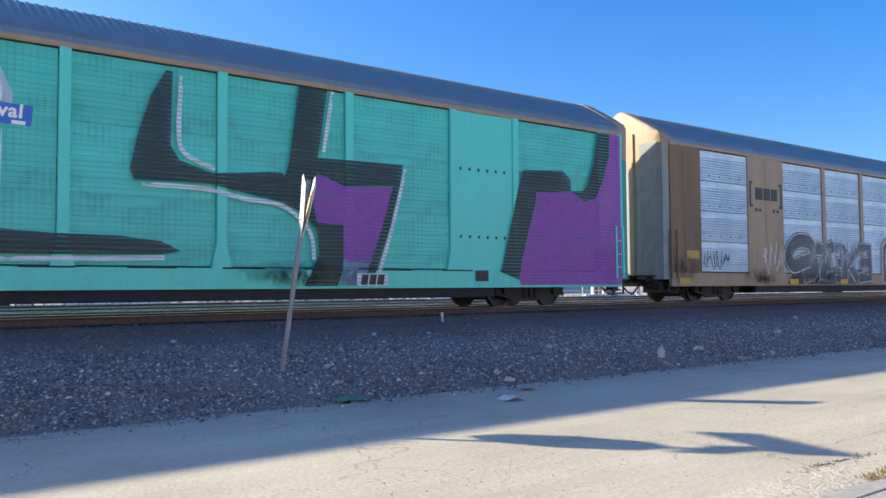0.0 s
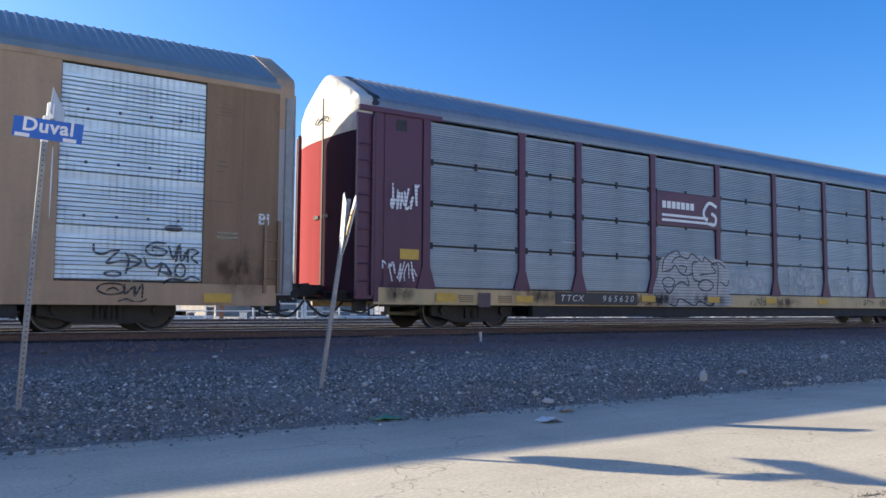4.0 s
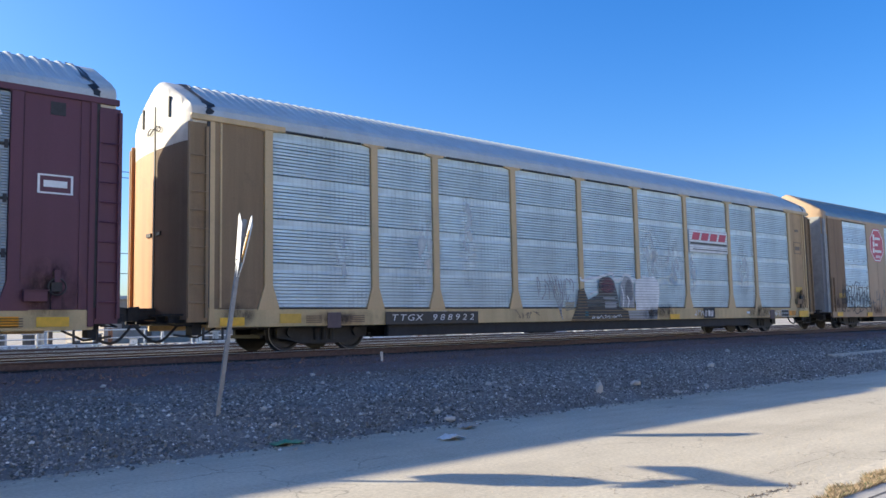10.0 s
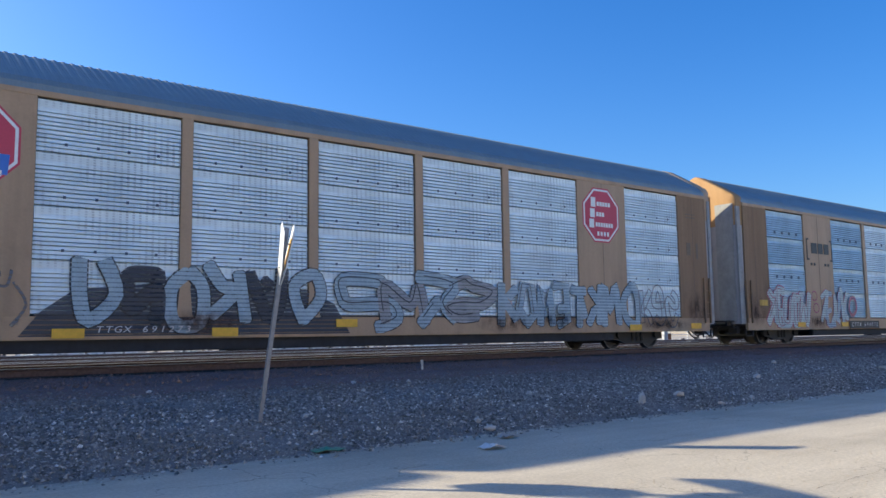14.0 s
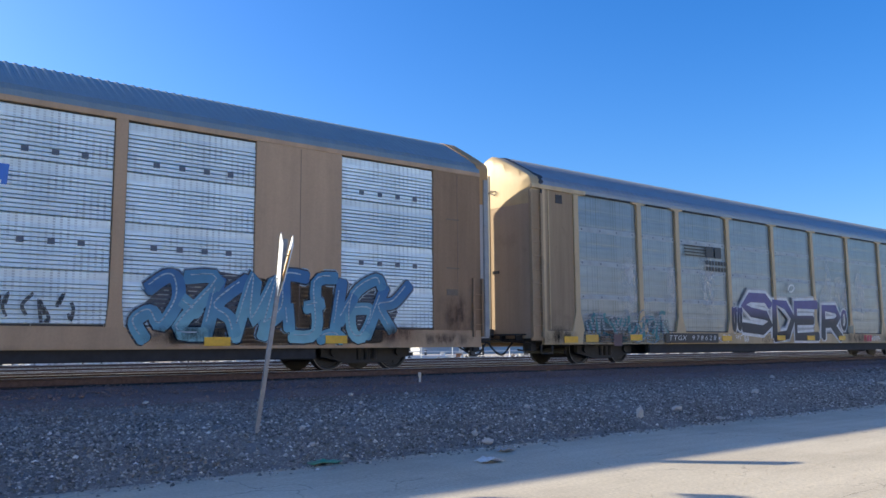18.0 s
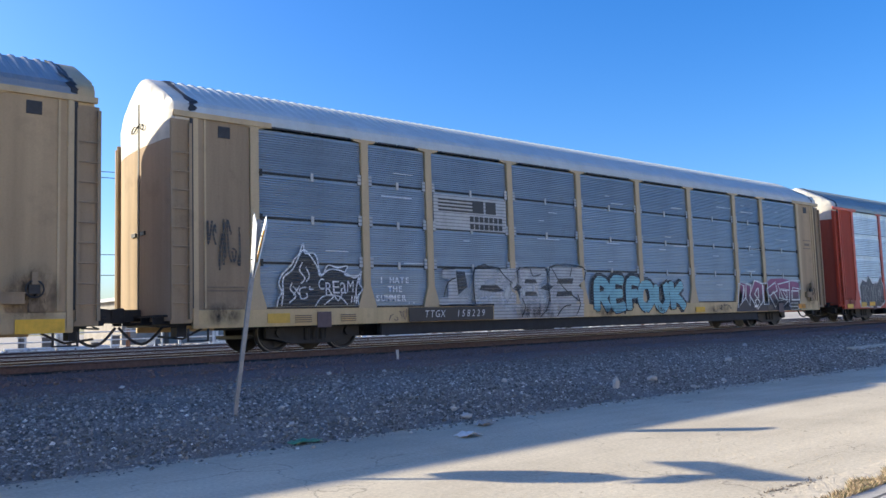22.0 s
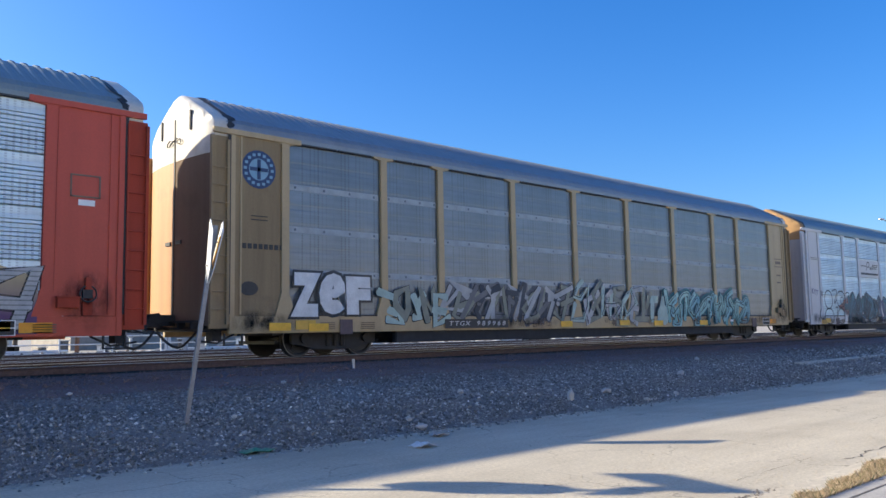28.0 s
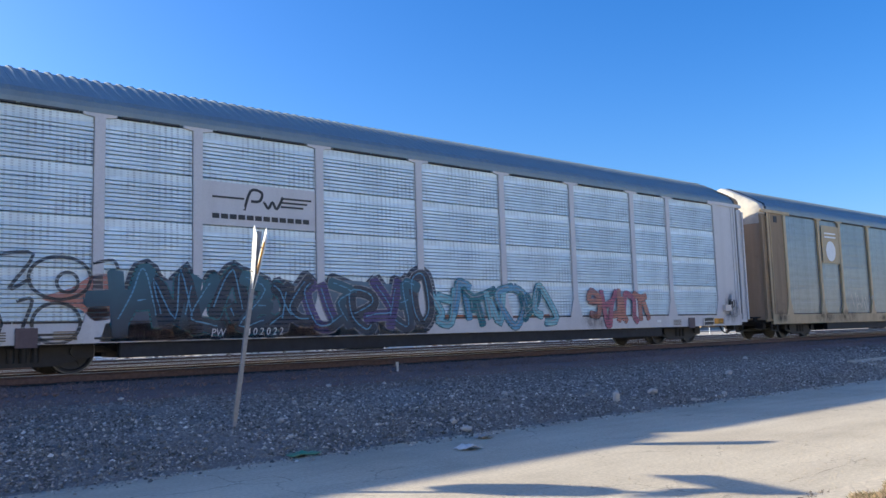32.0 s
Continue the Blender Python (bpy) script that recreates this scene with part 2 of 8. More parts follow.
M = {
    "road": ground_mat("concrete_road", [(0.25, (0.42, 0.365, 0.275)), (0.5, (0.535, 0.47, 0.36)), (0.75, (0.60, 0.535, 0.415))], 0.5, 28, 0.85, 0.25, cracks=True, dusty=True),
    "gravel": ground_mat("ballast_gravel", [(0.3, (0.145, 0.14, 0.129)), (0.7, (0.235, 0.227, 0.21))], 0.9, 22, 0.95, 1.0, speck=(0.46, 0.42, 0.365)),
    "dirt": ground_mat("rusty_trackbed", [(0.3, (0.16, 0.105, 0.097)), (0.7, (0.24, 0.162, 0.148))], 0.7, 25, 0.95, 0.9),
    "far_dirt": ground_mat("near_black_trackbed", [(0.3, (0.024, 0.021, 0.021)), (0.7, (0.042, 0.036, 0.034))], 0.7, 20, 0.95, 0.8),
    "yard": ground_mat("dusty_yard", [(0.3, (0.32, 0.28, 0.23)), (0.7, (0.46, 0.41, 0.35))], 0.25, 6, 0.95, 0.6),
    "soil": ground_mat("dry_soil", [(0.3, (0.50, 0.43, 0.33)), (0.7, (0.60, 0.53, 0.42))], 0.8, 18, 0.95, 0.8),
    "walk": ground_mat("concrete_walk", [(0.3, (0.36, 0.335, 0.30)), (0.7, (0.44, 0.41, 0.37))], 0.9, 30, 0.85, 0.2),
    "black": plain("black_grimy_steel", (0.032, 0.03, 0.031), 0.6, 0.1, 0.4),
    "under": plain("underframe_steel", (0.020, 0.022, 0.028), 0.7, 0.1, 0.4, 5),
    "bogie": plain("oily_bogie_steel", (0.016, 0.018, 0.023), 0.6, 0.1, 0.4, 6),
    "wheel": plain("worn_wheel_steel", (0.018, 0.02, 0.025), 0.5, 0.2, 0.4, 6),
    "bright": plain("polished_tread_steel", (0.84, 0.88, 0.95), 0.35, 0.0, 0.15, 12),
    "worn": plain("worn_rim_glint", (0.16, 0.16, 0.165), 0.4, 0.2, 0.3, 12),
    "rust": plain("rusty_rail_steel", (0.115, 0.073, 0.066), 0.7, 0.2, 0.4, 14),
    "tie": plain("weathered_wood_tie", (0.085, 0.062, 0.05), 0.9, 0.0, 0.4, 7),
    "galv": plain("galvanised_post", (0.20, 0.215, 0.235), 0.5, 0.4, 0.25, 12),
    "white": plain("chalky_white_paint", (0.54, 0.51, 0.46), 0.6, 0.0, 0.22, 3),
    "seam": plain("dusty_zinc_seam", (0.30, 0.335, 0.355), 0.5, 0.1, 0.3, 3),
    "placard": plain("weathered_yellow_placard", (0.74, 0.42, 0.035), 0.5, 0.0, 0.25, 5),
    "patch": plain("purple_brown_repair_patch", (0.105, 0.072, 0.075), 0.6, 0.0, 0.35, 4),
    "amber": plain("amber_reflective_strip", (0.80, 0.33, 0.02), 0.5, 0.0, 0.2, 4),
    "ochre": plain("dulled_yellow_sheet", (0.62, 0.38, 0.06), 0.55, 0.0, 0.2, 4),
    "blue": plain("blue_sign_face", (0.02, 0.13, 0.50), 0.35, 0.0, 0.08),
    "letter": plain("white_lettering", (0.80, 0.80, 0.78), 0.5, 0.0, 0.1),
    "stencil": plain("chalky_white_stencil", (0.62, 0.62, 0.61), 0.6, 0.0, 0.25),
    "ink": plain("black_lettering", (0.026, 0.025, 0.025), 0.5, 0.0, 0.2),
    "logo_red": paint("badge_red_paint", (0.50, 0.035, 0.075), 0.5, 0.25, (0.25, 0.04, 0.05)),
    "blue_ink": plain("navy_badge_paint", (0.02, 0.05, 0.13), 0.5, 0.0, 0.15),
    "pale_blue": plain("pale_blue_badge_paint", (0.20, 0.36, 0.48), 0.5, 0.0, 0.12),
    "dent": plain("dark_steel_hole", (0.10, 0.12, 0.15), 0.6, 0.2, 0.2),
    "wood": plain("grey_pole_wood", (0.10, 0.075, 0.055), 0.85, 0.0, 0.3, 6),
    "soot": grime("black_soot", (0.035, 0.028, 0.026)),
    "rusty": grime("rust_brown_grime", (0.10, 0.05, 0.03), 0.75),
    "chalk": grime("milky_bleach_stain", (0.62, 0.62, 0.60), 0.6),
    "faint": plain("faded_stencil", (0.17, 0.125, 0.085), 0.6, 0.0, 0.25),
    "wire": plain("dark_cable", (0.02, 0.02, 0.02), 0.6, 0.0, 0.1),
}
SCREEN = {
    "fine": sheet("fine_ribbed_screen", (0.43, 0.465, 0.46), 0.36, 0.0, 0.34, metal=0.15),
    "dark": sheet("dull_grey_screen", (0.245, 0.285, 0.305), 0.32, 0.0, 0.34, columns=0.65),
    "light": sheet("bright_galvanised_screen", (0.86, 0.95, 0.93), 0.30, 0.5, 0.4, (0.50, 0.50, 0.46), 0.08),
    "dulled": sheet("dulled_galvanised_screen", (0.50, 0.60, 0.63), 0.36, 0.3, 0.42),
    "worn": sheet("worn_slate_screen", (0.205, 0.23, 0.248), 0.30, 0.0, 0.34, columns=0.6),
    "slate": sheet("slate_grey_screen", (0.335, 0.365, 0.375), 0.30, 0.12, 0.32),
    "teal": sheet("teal_perforated_panel", (0.10, 0.70, 0.53), 0.2, 0.3, 0.42, (0.05, 0.32, 0.26), 0.0),
    "mid": sheet("milky_galvanised_screen", (0.72, 0.82, 0.80), 0.38, 0.35, 0.45, (0.36, 0.40, 0.40), 0.05),
}


# ---- mesh helpers ----
class Shell:
    """Vertices and faces gathered into one mesh."""

    def __init__(self):
        self.v, self.f = [], []

    def box(self, x0, x1, y0, y1, z0, z1):
        n = len(self.v)
        self.v += [(x, y, z) for z in (z0, z1) for y in (y0, y1) for x in (x0, x1)]
        self.f += [tuple(n + i for i in q) for q in ((0, 2, 3, 1), (4, 5, 7, 6), (0, 1, 5, 4), (2, 6, 7, 3), (0, 4, 6, 2), (1, 3, 7, 5))]
        return self

    def loft(self, rings, caps=True, closed=True):
        n, k = len(self.v), len(rings[0])
        for r in rings:
            self.v += [tuple(p) for p in r]
        for a in range(len(rings) - 1):
            for i in range(k if closed else k - 1):
                j = (i + 1) % k
                self.f.append((n + a * k + i, n + a * k + j, n + (a + 1) * k + j, n + (a + 1) * k + i))
        if caps and closed:
            self.f.append(tuple(n + i for i in reversed(range(k))))
            self.f.append(tuple(n + (len(rings) - 1) * k + i for i in range(k)))
        return self

    def tube(self, a, b, r, sides=8, r2=None):
        a, b = Vector(a), Vector(b)
        q = (b - a).to_track_quat("Z", "Y")
        ring = [Vector((math.cos(2 * math.pi * i / sides), math.sin(2 * math.pi * i / sides), 0)) for i in range(sides)]
        return self.loft([[a + q @ (p * r) for p in ring], [b + q @ (p * (r2 or r)) for p in ring]])

    def path(self, pts, r, sides=6):
        """A bent tube through points, in one piece."""
        pts = [Vector(p) for p in pts]
        rings = []
        for i, p in enumerate(pts):
            way = (pts[min(i + 1, len(pts) - 1)] - pts[max(i - 1, 0)]).normalized()
            a = way.cross(Vector((0, 1, 0.01))).normalized()
            b = way.cross(a)
            rings.append([p + (a * math.cos(2 * math.pi * k / sides) + b * math.sin(2 * math.pi * k / sides)) * r for k in range(sides)])
        return self.loft(rings)

    def prism(self, outline, y0, y1):
        """An outline in x and z, drawn out from y0 to y1."""
        return self.loft([[(x, y, z) for x, z in outline] for y in (y0, y1)])

    def mesh(self, name, smooth=False, bevel=0.0):
        me = bpy.data.meshes.new(name)
        me.from_pydata(self.v, [], self.f)
        bm = bmesh.new()
        bm.from_mesh(me)
        bmesh.ops.recalc_face_normals(bm, faces=bm.faces)
        if bevel:
            bmesh.ops.bevel(bm, geom=[e for e in bm.edges if len(e.link_faces) == 2 and e.calc_face_angle(0) > 0.6], offset=bevel, segments=2, affect="EDGES", clamp_overlap=True)
        bm.to_mesh(me)
        bm.free()
        if smooth:
            for p in me.polygons:
                p.use_smooth = True
            me.set_sharp_from_angle(angle=0.7)
        me.materials.append(None)
        return me


def part(name, me, mat, parent=None, label="", at=(0, 0, 0), turn=(0, 0, 0)):
    ob = new(name, me)
    ob.material_slots[0].link = "OBJECT"
    ob.material_slots[0].material = mat
    ob.location = at
    ob.rotation_euler = [radians(a) for a in turn]
    ob.parent = parent
    if label:
        ob["label"] = label
    return ob


STORE = {}


def kept(key, make):
    if key not in STORE:
        STORE[key] = make()
    return STORE[key]


def letters(text, size, fat=0.0, lean=0.0, space=1.0):
    """A mesh of lettering that stands upright and faces -y, centred on its origin."""
    def make():
        cu = bpy.data.curves.new("lettering", "FONT")
        cu.body, cu.size, cu.offset, cu.shear, cu.space_character = text, size, fat, lean, space
        cu.align_x, cu.align_y, cu.resolution_u = "CENTER", "CENTER", 3
        ob = bpy.data.objects.new("lettering", cu)
        scene.collection.objects.link(ob)
        bpy.context.view_layer.update()
        me = bpy.data.meshes.new_from_object(ob)
        bpy.data.objects.remove(ob)
        me.transform(Matrix.Rotation(radians(90), 4, "X"))
        me.materials.clear()
        me.materials.append(None)
        return me
    return kept(("text", text, size, fat, lean, space), make)


# ---- ground ----
SIDE_Y, RAIL_Z = 15.4, 0.70
TRACK_Y = SIDE_Y + 1.55


def slab(name, strips, mat, x0=-500.0, x1=1500.0, step=None, label="", wobble=0.0, category=""):
    """A sheet drawn along x from a profile of (y, z); wobble roughens its surface."""
    xs = [x0, x1] if step is None else list(np.arange(step[0], step[1] + 0.01, step[2]))
    if step:
        xs = [x0] + xs + [x1]
    s = Shell()
    k = len(strips)
    for i, x in enumerate(xs):
        for j, (y, z) in enumerate(strips):
            w = wobble * noise.noise((x * 0.9, y * 1.3, 0.0)) + wobble * 0.5 * noise.noise((x * 3.1, y * 3.7, 4.0)) if 0 < j < k - 1 else 0.0
            s.v.append((x, y + (0.55 * wobble * noise.noise((x * 0.6, j, 9.0)) * 4 if j == 0 and wobble else 0), z + w))
    for i in range(len(xs) - 1):
        for j in range(k - 1):
            a = i * k + j
            s.f.append((a, a + k, a + k + 1, a + 1))
    ob = part(name, s.mesh(name, smooth=True), mat)
    return tagged(ob, label, category or "ground", kind="structure")


def gravel_z(y):
    if y < 8.7:
        return max(0.0, (y - 7.6) * 0.218)
    return min(0.24 + (y - 8.7) * 0.07, 0.5)


slab("road", [(2.86, 0.0), (8.6, 0.0)], M["road"], label="pale cracked concrete road beside the railway", category="road")
slab("ground", [(-1500, -0.02), (1.4, -0.02), (2.3, -0.02), (3.2, -0.02), (8.0, -0.03), (12.0, 0.2), (20, 0.3), (60, 0.3), (3000, 0.0)], M["yard"], -3000, 4500, label="dusty open ground that reaches the horizon")
ys = np.linspace(7.5, 11.6, 24)
slab("ballast_slope", [(y, gravel_z(y) - (0.03 if i == 0 else 0)) for i, y in enumerate(ys)], M["gravel"], step=(-4, 60, 0.3), label="grey crushed stone slope up to the tracks", wobble=0.016, category="gravel")
slab("trackbed", [(11.5, 0.447), (12.4, 0.51), (13.2, 0.52), (14.6, 0.53), (15.5, 0.54)], M["dirt"], step=(-4, 60, 0.5), label="rust-brown dirt and ballast under the near track", wobble=0.03)
slab("verge", [(2.41, 0.012), (2.5, 0.025), (2.66, 0.022), (2.88, 0.002)], M["soil"], step=(0, 40, 0.25), label="dry soil strip between kerb and road", wobble=0.008)

KERB = kept("kerb", lambda: Shell().box(-0.745, 0.745, 0, 0.15, -0.1, 0.045).mesh("kerb", bevel=0.015))
kerb = tagged(new("kerb"), "weathered concrete kerb of cast lengths", "kerb", kind="structure")
for i in range(-6, 26):
    part("kerb_stone", KERB, M["walk"], kerb, at=(i * 1.5, 2.27, 0))
slab("street", [(-14.9, 0.005), (0.6, 0.005)], M["road"], label="pale concrete street behind the footpath", category="road")
slab("sidewalk", [(0.6, -0.01), (0.6, 0.045), (2.258, 0.045), (2.258, -0.01)], M["walk"], label="grey concrete footpath", category="sidewalk")


# ---- tracks ----
def rail_mesh():
    prof = [(-0.07, 0.0), (0.07, 0.0), (0.07, 0.012), (0.012, 0.03), (0.012, 0.125), (0.036, 0.14), (0.036, 0.17), (-0.036, 0.17), (-0.036, 0.14), (-0.012, 0.125), (-0.012, 0.03), (-0.07, 0.012)]
    return Shell().loft([[(x, a, b) for a, b in prof] for x in (-200, 600)]).mesh("rail")


TIE = kept("tie", lambda: Shell().box(-0.115, 0.115, -1.3, 1.3, -0.1, 0.06).mesh("tie", bevel=0.012))
HEAD = kept("head", lambda: Shell().box(-200, 600, -0.036, 0.036, 0.1635, 0.1745).mesh("rail_head"))


def track(y, z, ties=True):
    tr = tagged(new("railway_track"), "worn railway track with shiny rail heads on wooden ties", "railway track", "tracks", "structure")
    tr.location = (0, y, z)
    for dy in (-0.75, 0.75):
        r = part("rail", kept("rail", rail_mesh), M["rust"], tr, at=(0, dy, 0))
        part("rail_head", HEAD, M["bright"], r, "worn bright rail head")
    if ties:
        for i in range(72):
            part("tie", TIE, M["tie"], tr, at=(-2 + i * 0.52, 0, -0.05))
    return tr


# from the near rail back the ground is near-black, darker than the trackbed
slab("track_centre", [(15.5, 0.54), (16.5, 0.545), (18.6, 0.54), (19.6, 0.36)], M["far_dirt"], step=(-4, 60, 1.0), label="near-black ballast between the rails", wobble=0.02)
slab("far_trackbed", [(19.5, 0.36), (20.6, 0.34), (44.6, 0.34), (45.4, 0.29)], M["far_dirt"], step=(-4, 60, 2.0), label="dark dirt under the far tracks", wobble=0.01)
track(TRACK_Y, RAIL_Z - 0.173)
for y in (22.4, 28.0, 33.2, 40.0):
    track(y, 0.33, False)


# ---- autorack cars ----
ARCH = [(0.0, 4.88), (0.03, 5.02), (0.12, 5.14), (0.45, 5.36), (1.0, 5.69), (1.4, 5.92), (1.55, 5.96), (1.7, 5.92), (2.1, 5.69), (2.65, 5.36), (2.98, 5.14), (3.07, 5.02), (3.1, 4.88)]
POSTS = (1.41, 4.23, 7.05, 8.95)
DOOR_X, END_X = 11.75, 13.65


def arch_z(z, low):
    """The older racks have a slightly flatter roof."""
    return 4.88 + (z - 4.88) * 0.925 if low else z


def roof_mesh(half, low=False):
    """Arched roof sheet pressed into ribs across the car."""
    s = Shell()
    rings, x, i = [], -half, 0
    arch = [(y, arch_z(z, low)) for y, z in ARCH]
    pitch = 0.23 if low else 0.17
    while x < half - 1e-6:
        for dx, up in ((0.0, 0.0), (0.4, 0.0), (0.55, 1.0), (0.85, 1.0)):
            dx *= pitch
            if x + dx <= half:
                rings.append([(x + dx, y + (0 if up == 0 else -0.002 if y < 1 else 0.002 if y > 2 else 0), z + up * ((0.032 if low else 0.018) if 0.9 < y < 2.2 else (0.006 if low else 0.003) if 0.01 < y < 3.09 else 0)) for y, z in arch])
        x += pitch
    rings.append([(half, y, z) for y, z in arch])
    s.loft(rings, caps=False, closed=False)
    return s.mesh("roof")


def screen_mesh(width, height, ribs, deep, band):
    """One sheet of a side screen: a plain band above, pressed ribs below."""
    s = Shell()
    prof = [(0.0, 0.0)]
    slot = 0.06 if deep > 0.03 else 0.03 if deep > 0.02 else 0.002
    p = (height - band) / ribs
    for i in range(ribs):
        z = i * p
        wide = 0.10 + 0.11 * (0.5 + 0.5 * math.sin(i * 2.4 + 1.0)) if deep > 0.03 else 0.26
        wide *= 0.55 if i == 0 and deep > 0.03 else 1.0
        prof += [(slot, z + p * 0.02), (slot, z + p * wide), (-deep, z + p * (wide + 0.07)), (-deep * 0.75, z + p * 0.98)]
    prof += [(-deep * 0.6, height - band + 0.02), (-deep * 0.6, height - 0.02), (0.0, height)]
    s.loft([[(x, a, b) for a, b in prof] for x in (-width / 2, width / 2)], caps=False, closed=False)
    return s.mesh("screen_panel")


def post_mesh(w, flare, tee):
    a, b, c = w / 2, flare / 2, tee / 2
    out = [(-b, 0.90), (b, 0.90), (b * 0.9, 1.0), (a, 1.42), (a, 4.72), (c, 4.755), (c, 4.86), (-c, 4.86), (-c, 4.755), (-a, 4.72), (-a, 1.42), (-b * 0.9, 1.0)]
    return Shell().prism(out, -0.03, 0.05).mesh("side_post", bevel=0.008)


def end_mesh(z0, z1, sign, bulge=False, leaf=0):
    """Convex end of the body between two heights; above the eaves it follows the roof's arch."""
    def ring(x, grow):
        pts = []
        near, far = (1.56 if leaf > 0 else 0.03 + grow), (1.54 if leaf < 0 else 3.07 - grow)
        lo = [(near, z0), (far, z0)]
        if z1 <= 4.9:
            hi = [(far, z1), (near, z1)]
        else:
            hi = [(min(max(y, 0.02 + grow), 3.08 - grow), arch_z(z, bulge) + (0.0 if bulge else 0.03) - grow * 0.12) for y, z in reversed(ARCH)]
        for y, z in lo + hi:
            pts.append((sign * x, y, z))
        return pts
    rings = [(13.05, 0.0), (13.40, 0.0), (13.45, 0.05), (13.48, 0.25), (13.49, 0.55)]
    if bulge:
        rings = [(13.05, 0.0), (13.44, 0.0), (13.465, 0.03), (13.53, 0.35), (13.58, 0.85), (13.60, 1.3)]
    return Shell().loft([ring(*r) for r in rings]).mesh("end_door", smooth=True)


def wheel_ring(r, y, n=20):
    return [(r * math.cos(2 * math.pi * i / n), y, r * math.sin(2 * math.pi * i / n)) for i in range(n)]


def wheelset_mesh():
    s = Shell()
    for f in (-1, 1):
        a = f * 0.685
        s.loft([wheel_ring(0.445, a), wheel_ring(0.445, a + f * 0.025), wheel_ring(0.42, a + f * 0.04), wheel_ring(0.415, a + f * 0.13), wheel_ring(0.36, a + f * 0.132), wheel_ring(0.34, a + f * 0.09), wheel_ring(0.17, a + f * 0.075), wheel_ring(0.14, a + f * 0.13), wheel_ring(0.08, a + f * 0.14)])
    s.tube((0, -0.95, 0), (0, 0.95, 0), 0.07, 10)
    for i in range(2):
        s.box(-0.3, 0.3, -0.8 - 0.008 + i * 1.6, -0.785 + i * 1.6, -0.02, 0.02)
    return s.mesh("wheelset")


def tread_mesh():
    s = Shell()
    s.loft([wheel_ring(0.418, -0.817, 28), wheel_ring(0.40, -0.819, 28)], caps=False)
    return s.mesh("tread_edge")


def bogie_mesh():
    s = Shell()
    for f in (-1, 1):
        y = f * 0.98
        out = [(-1.2, 0.30), (-1.02, 0.28), (-0.55, 0.16), (0.55, 0.16), (1.02, 0.28), (1.2, 0.30), (1.2, 0.52), (0.75, 0.58), (0.5, 0.66), (-0.5, 0.66), (-0.75, 0.58), (-1.2, 0.52)]
        s.prism(out, y - 0.06, y + 0.06)
        for x in (-0.88, 0.88):
            s.tube((x, y - f * 0.04, 0.42), (x, y + f * 0.13, 0.42), 0.11, 12)
        for x in (-0.2, 0.0, 0.2):
            s.tube((x, y + f * 0.05, 0.24), (x, y + f * 0.05, 0.5), 0.075, 10)
    s.box(-0.25, 0.25, -1.05, 1.05, 0.42, 0.66)
    s.box(-1.5, -1.42, -0.8, 0.8, 0.3, 0.38).box(1.42, 1.5, -0.8, 0.8, 0.3, 0.38)
    return s.mesh("bogie")


def coupler_mesh(sign):
    s = Shell()
    s.box(sign * 13.1, sign * 13.95, 1.42, 1.68, 0.74, 0.98)
    s.prism([(sign * 13.95, 0.7), (sign * 14.22, 0.72), (sign * 14.26, 0.98), (sign * 13.95, 1.02)], 1.36, 1.74)
    s.box(sign * 12.6, sign * 13.45, 0.35, 2.75, 0.62, 0.92)
    return s.mesh("coupler", bevel=0.02)


def hose_mesh(sign):
    s = Shell()
    pts = [(sign * (13.3 + 0.11 * i), 1.0 + 0.03 * math.sin(i), 0.62 - 0.34 * math.sin(math.pi * i / 8)) for i in range(9)]
    s.path(pts, 0.028)
    return s.mesh("air_hose")


def pipe_mesh(sign):
    return Shell().path([(sign * 12.7, 0.5, 0.55), (sign * 13.1, 0.5, 0.36), (sign * 13.6, 0.5, 0.42)], 0.022).mesh("brake_pipe")


def ladder_mesh(sign, far, top=4.62):
    s = Shell()
    a, b = (13.16, 13.52) if top > 3 else (12.84, 13.12)
    y = 3.14 if far else -0.04
    for x in (a, b):
        s.box(sign * x - 0.03, sign * x + 0.03, y - 0.03, y + 0.03, 0.75, top)
    for i in range(int((top - 0.95) / 0.37)):
        z = 1.05 + 0.37 * i
        s.tube((sign * a, y - (0.04 if not far else -0.04), z), (sign * b, y - (0.04 if not far else -0.04), z), 0.014, 6)
    return s.mesh("ladder")


def stirrup_mesh(sign):
    s = Shell()
    for z in (0.3,):
        s.box(sign * 12.98 - 0.22, sign * 12.98 + 0.22, 0.0, 0.05, z, z + 0.03)
    for x in (-0.22, 0.19):
        s.box(sign * 12.98 + x, sign * 12.98 + x + 0.03, 0.0, 0.05, 0.3, 0.56)
    return s.mesh("stirrup_step")


def platform_mesh(sign):
    s = Shell()
    a, b = sorted((sign * 13.0, sign * 13.75))
    s.box(a, b, 0.25, 2.85, 0.80, 0.84)
    for y in (0.4, 1.0, 2.1, 2.7):
        s.box(a, b, y - 0.03, y + 0.03, 0.66, 0.80)
    s.path([(sign * 13.3, 0.2, 0.62), (sign * 13.62, 0.25, 0.60), (sign * 13.7, 0.9, 0.66), (sign * 13.9, 1.4, 0.72)], 0.016)
    s.box(sign * 13.2 - 0.1, sign * 13.2 + 0.1, 0.3, 0.6, 0.40, 0.66)
    return s.mesh("end_platform")


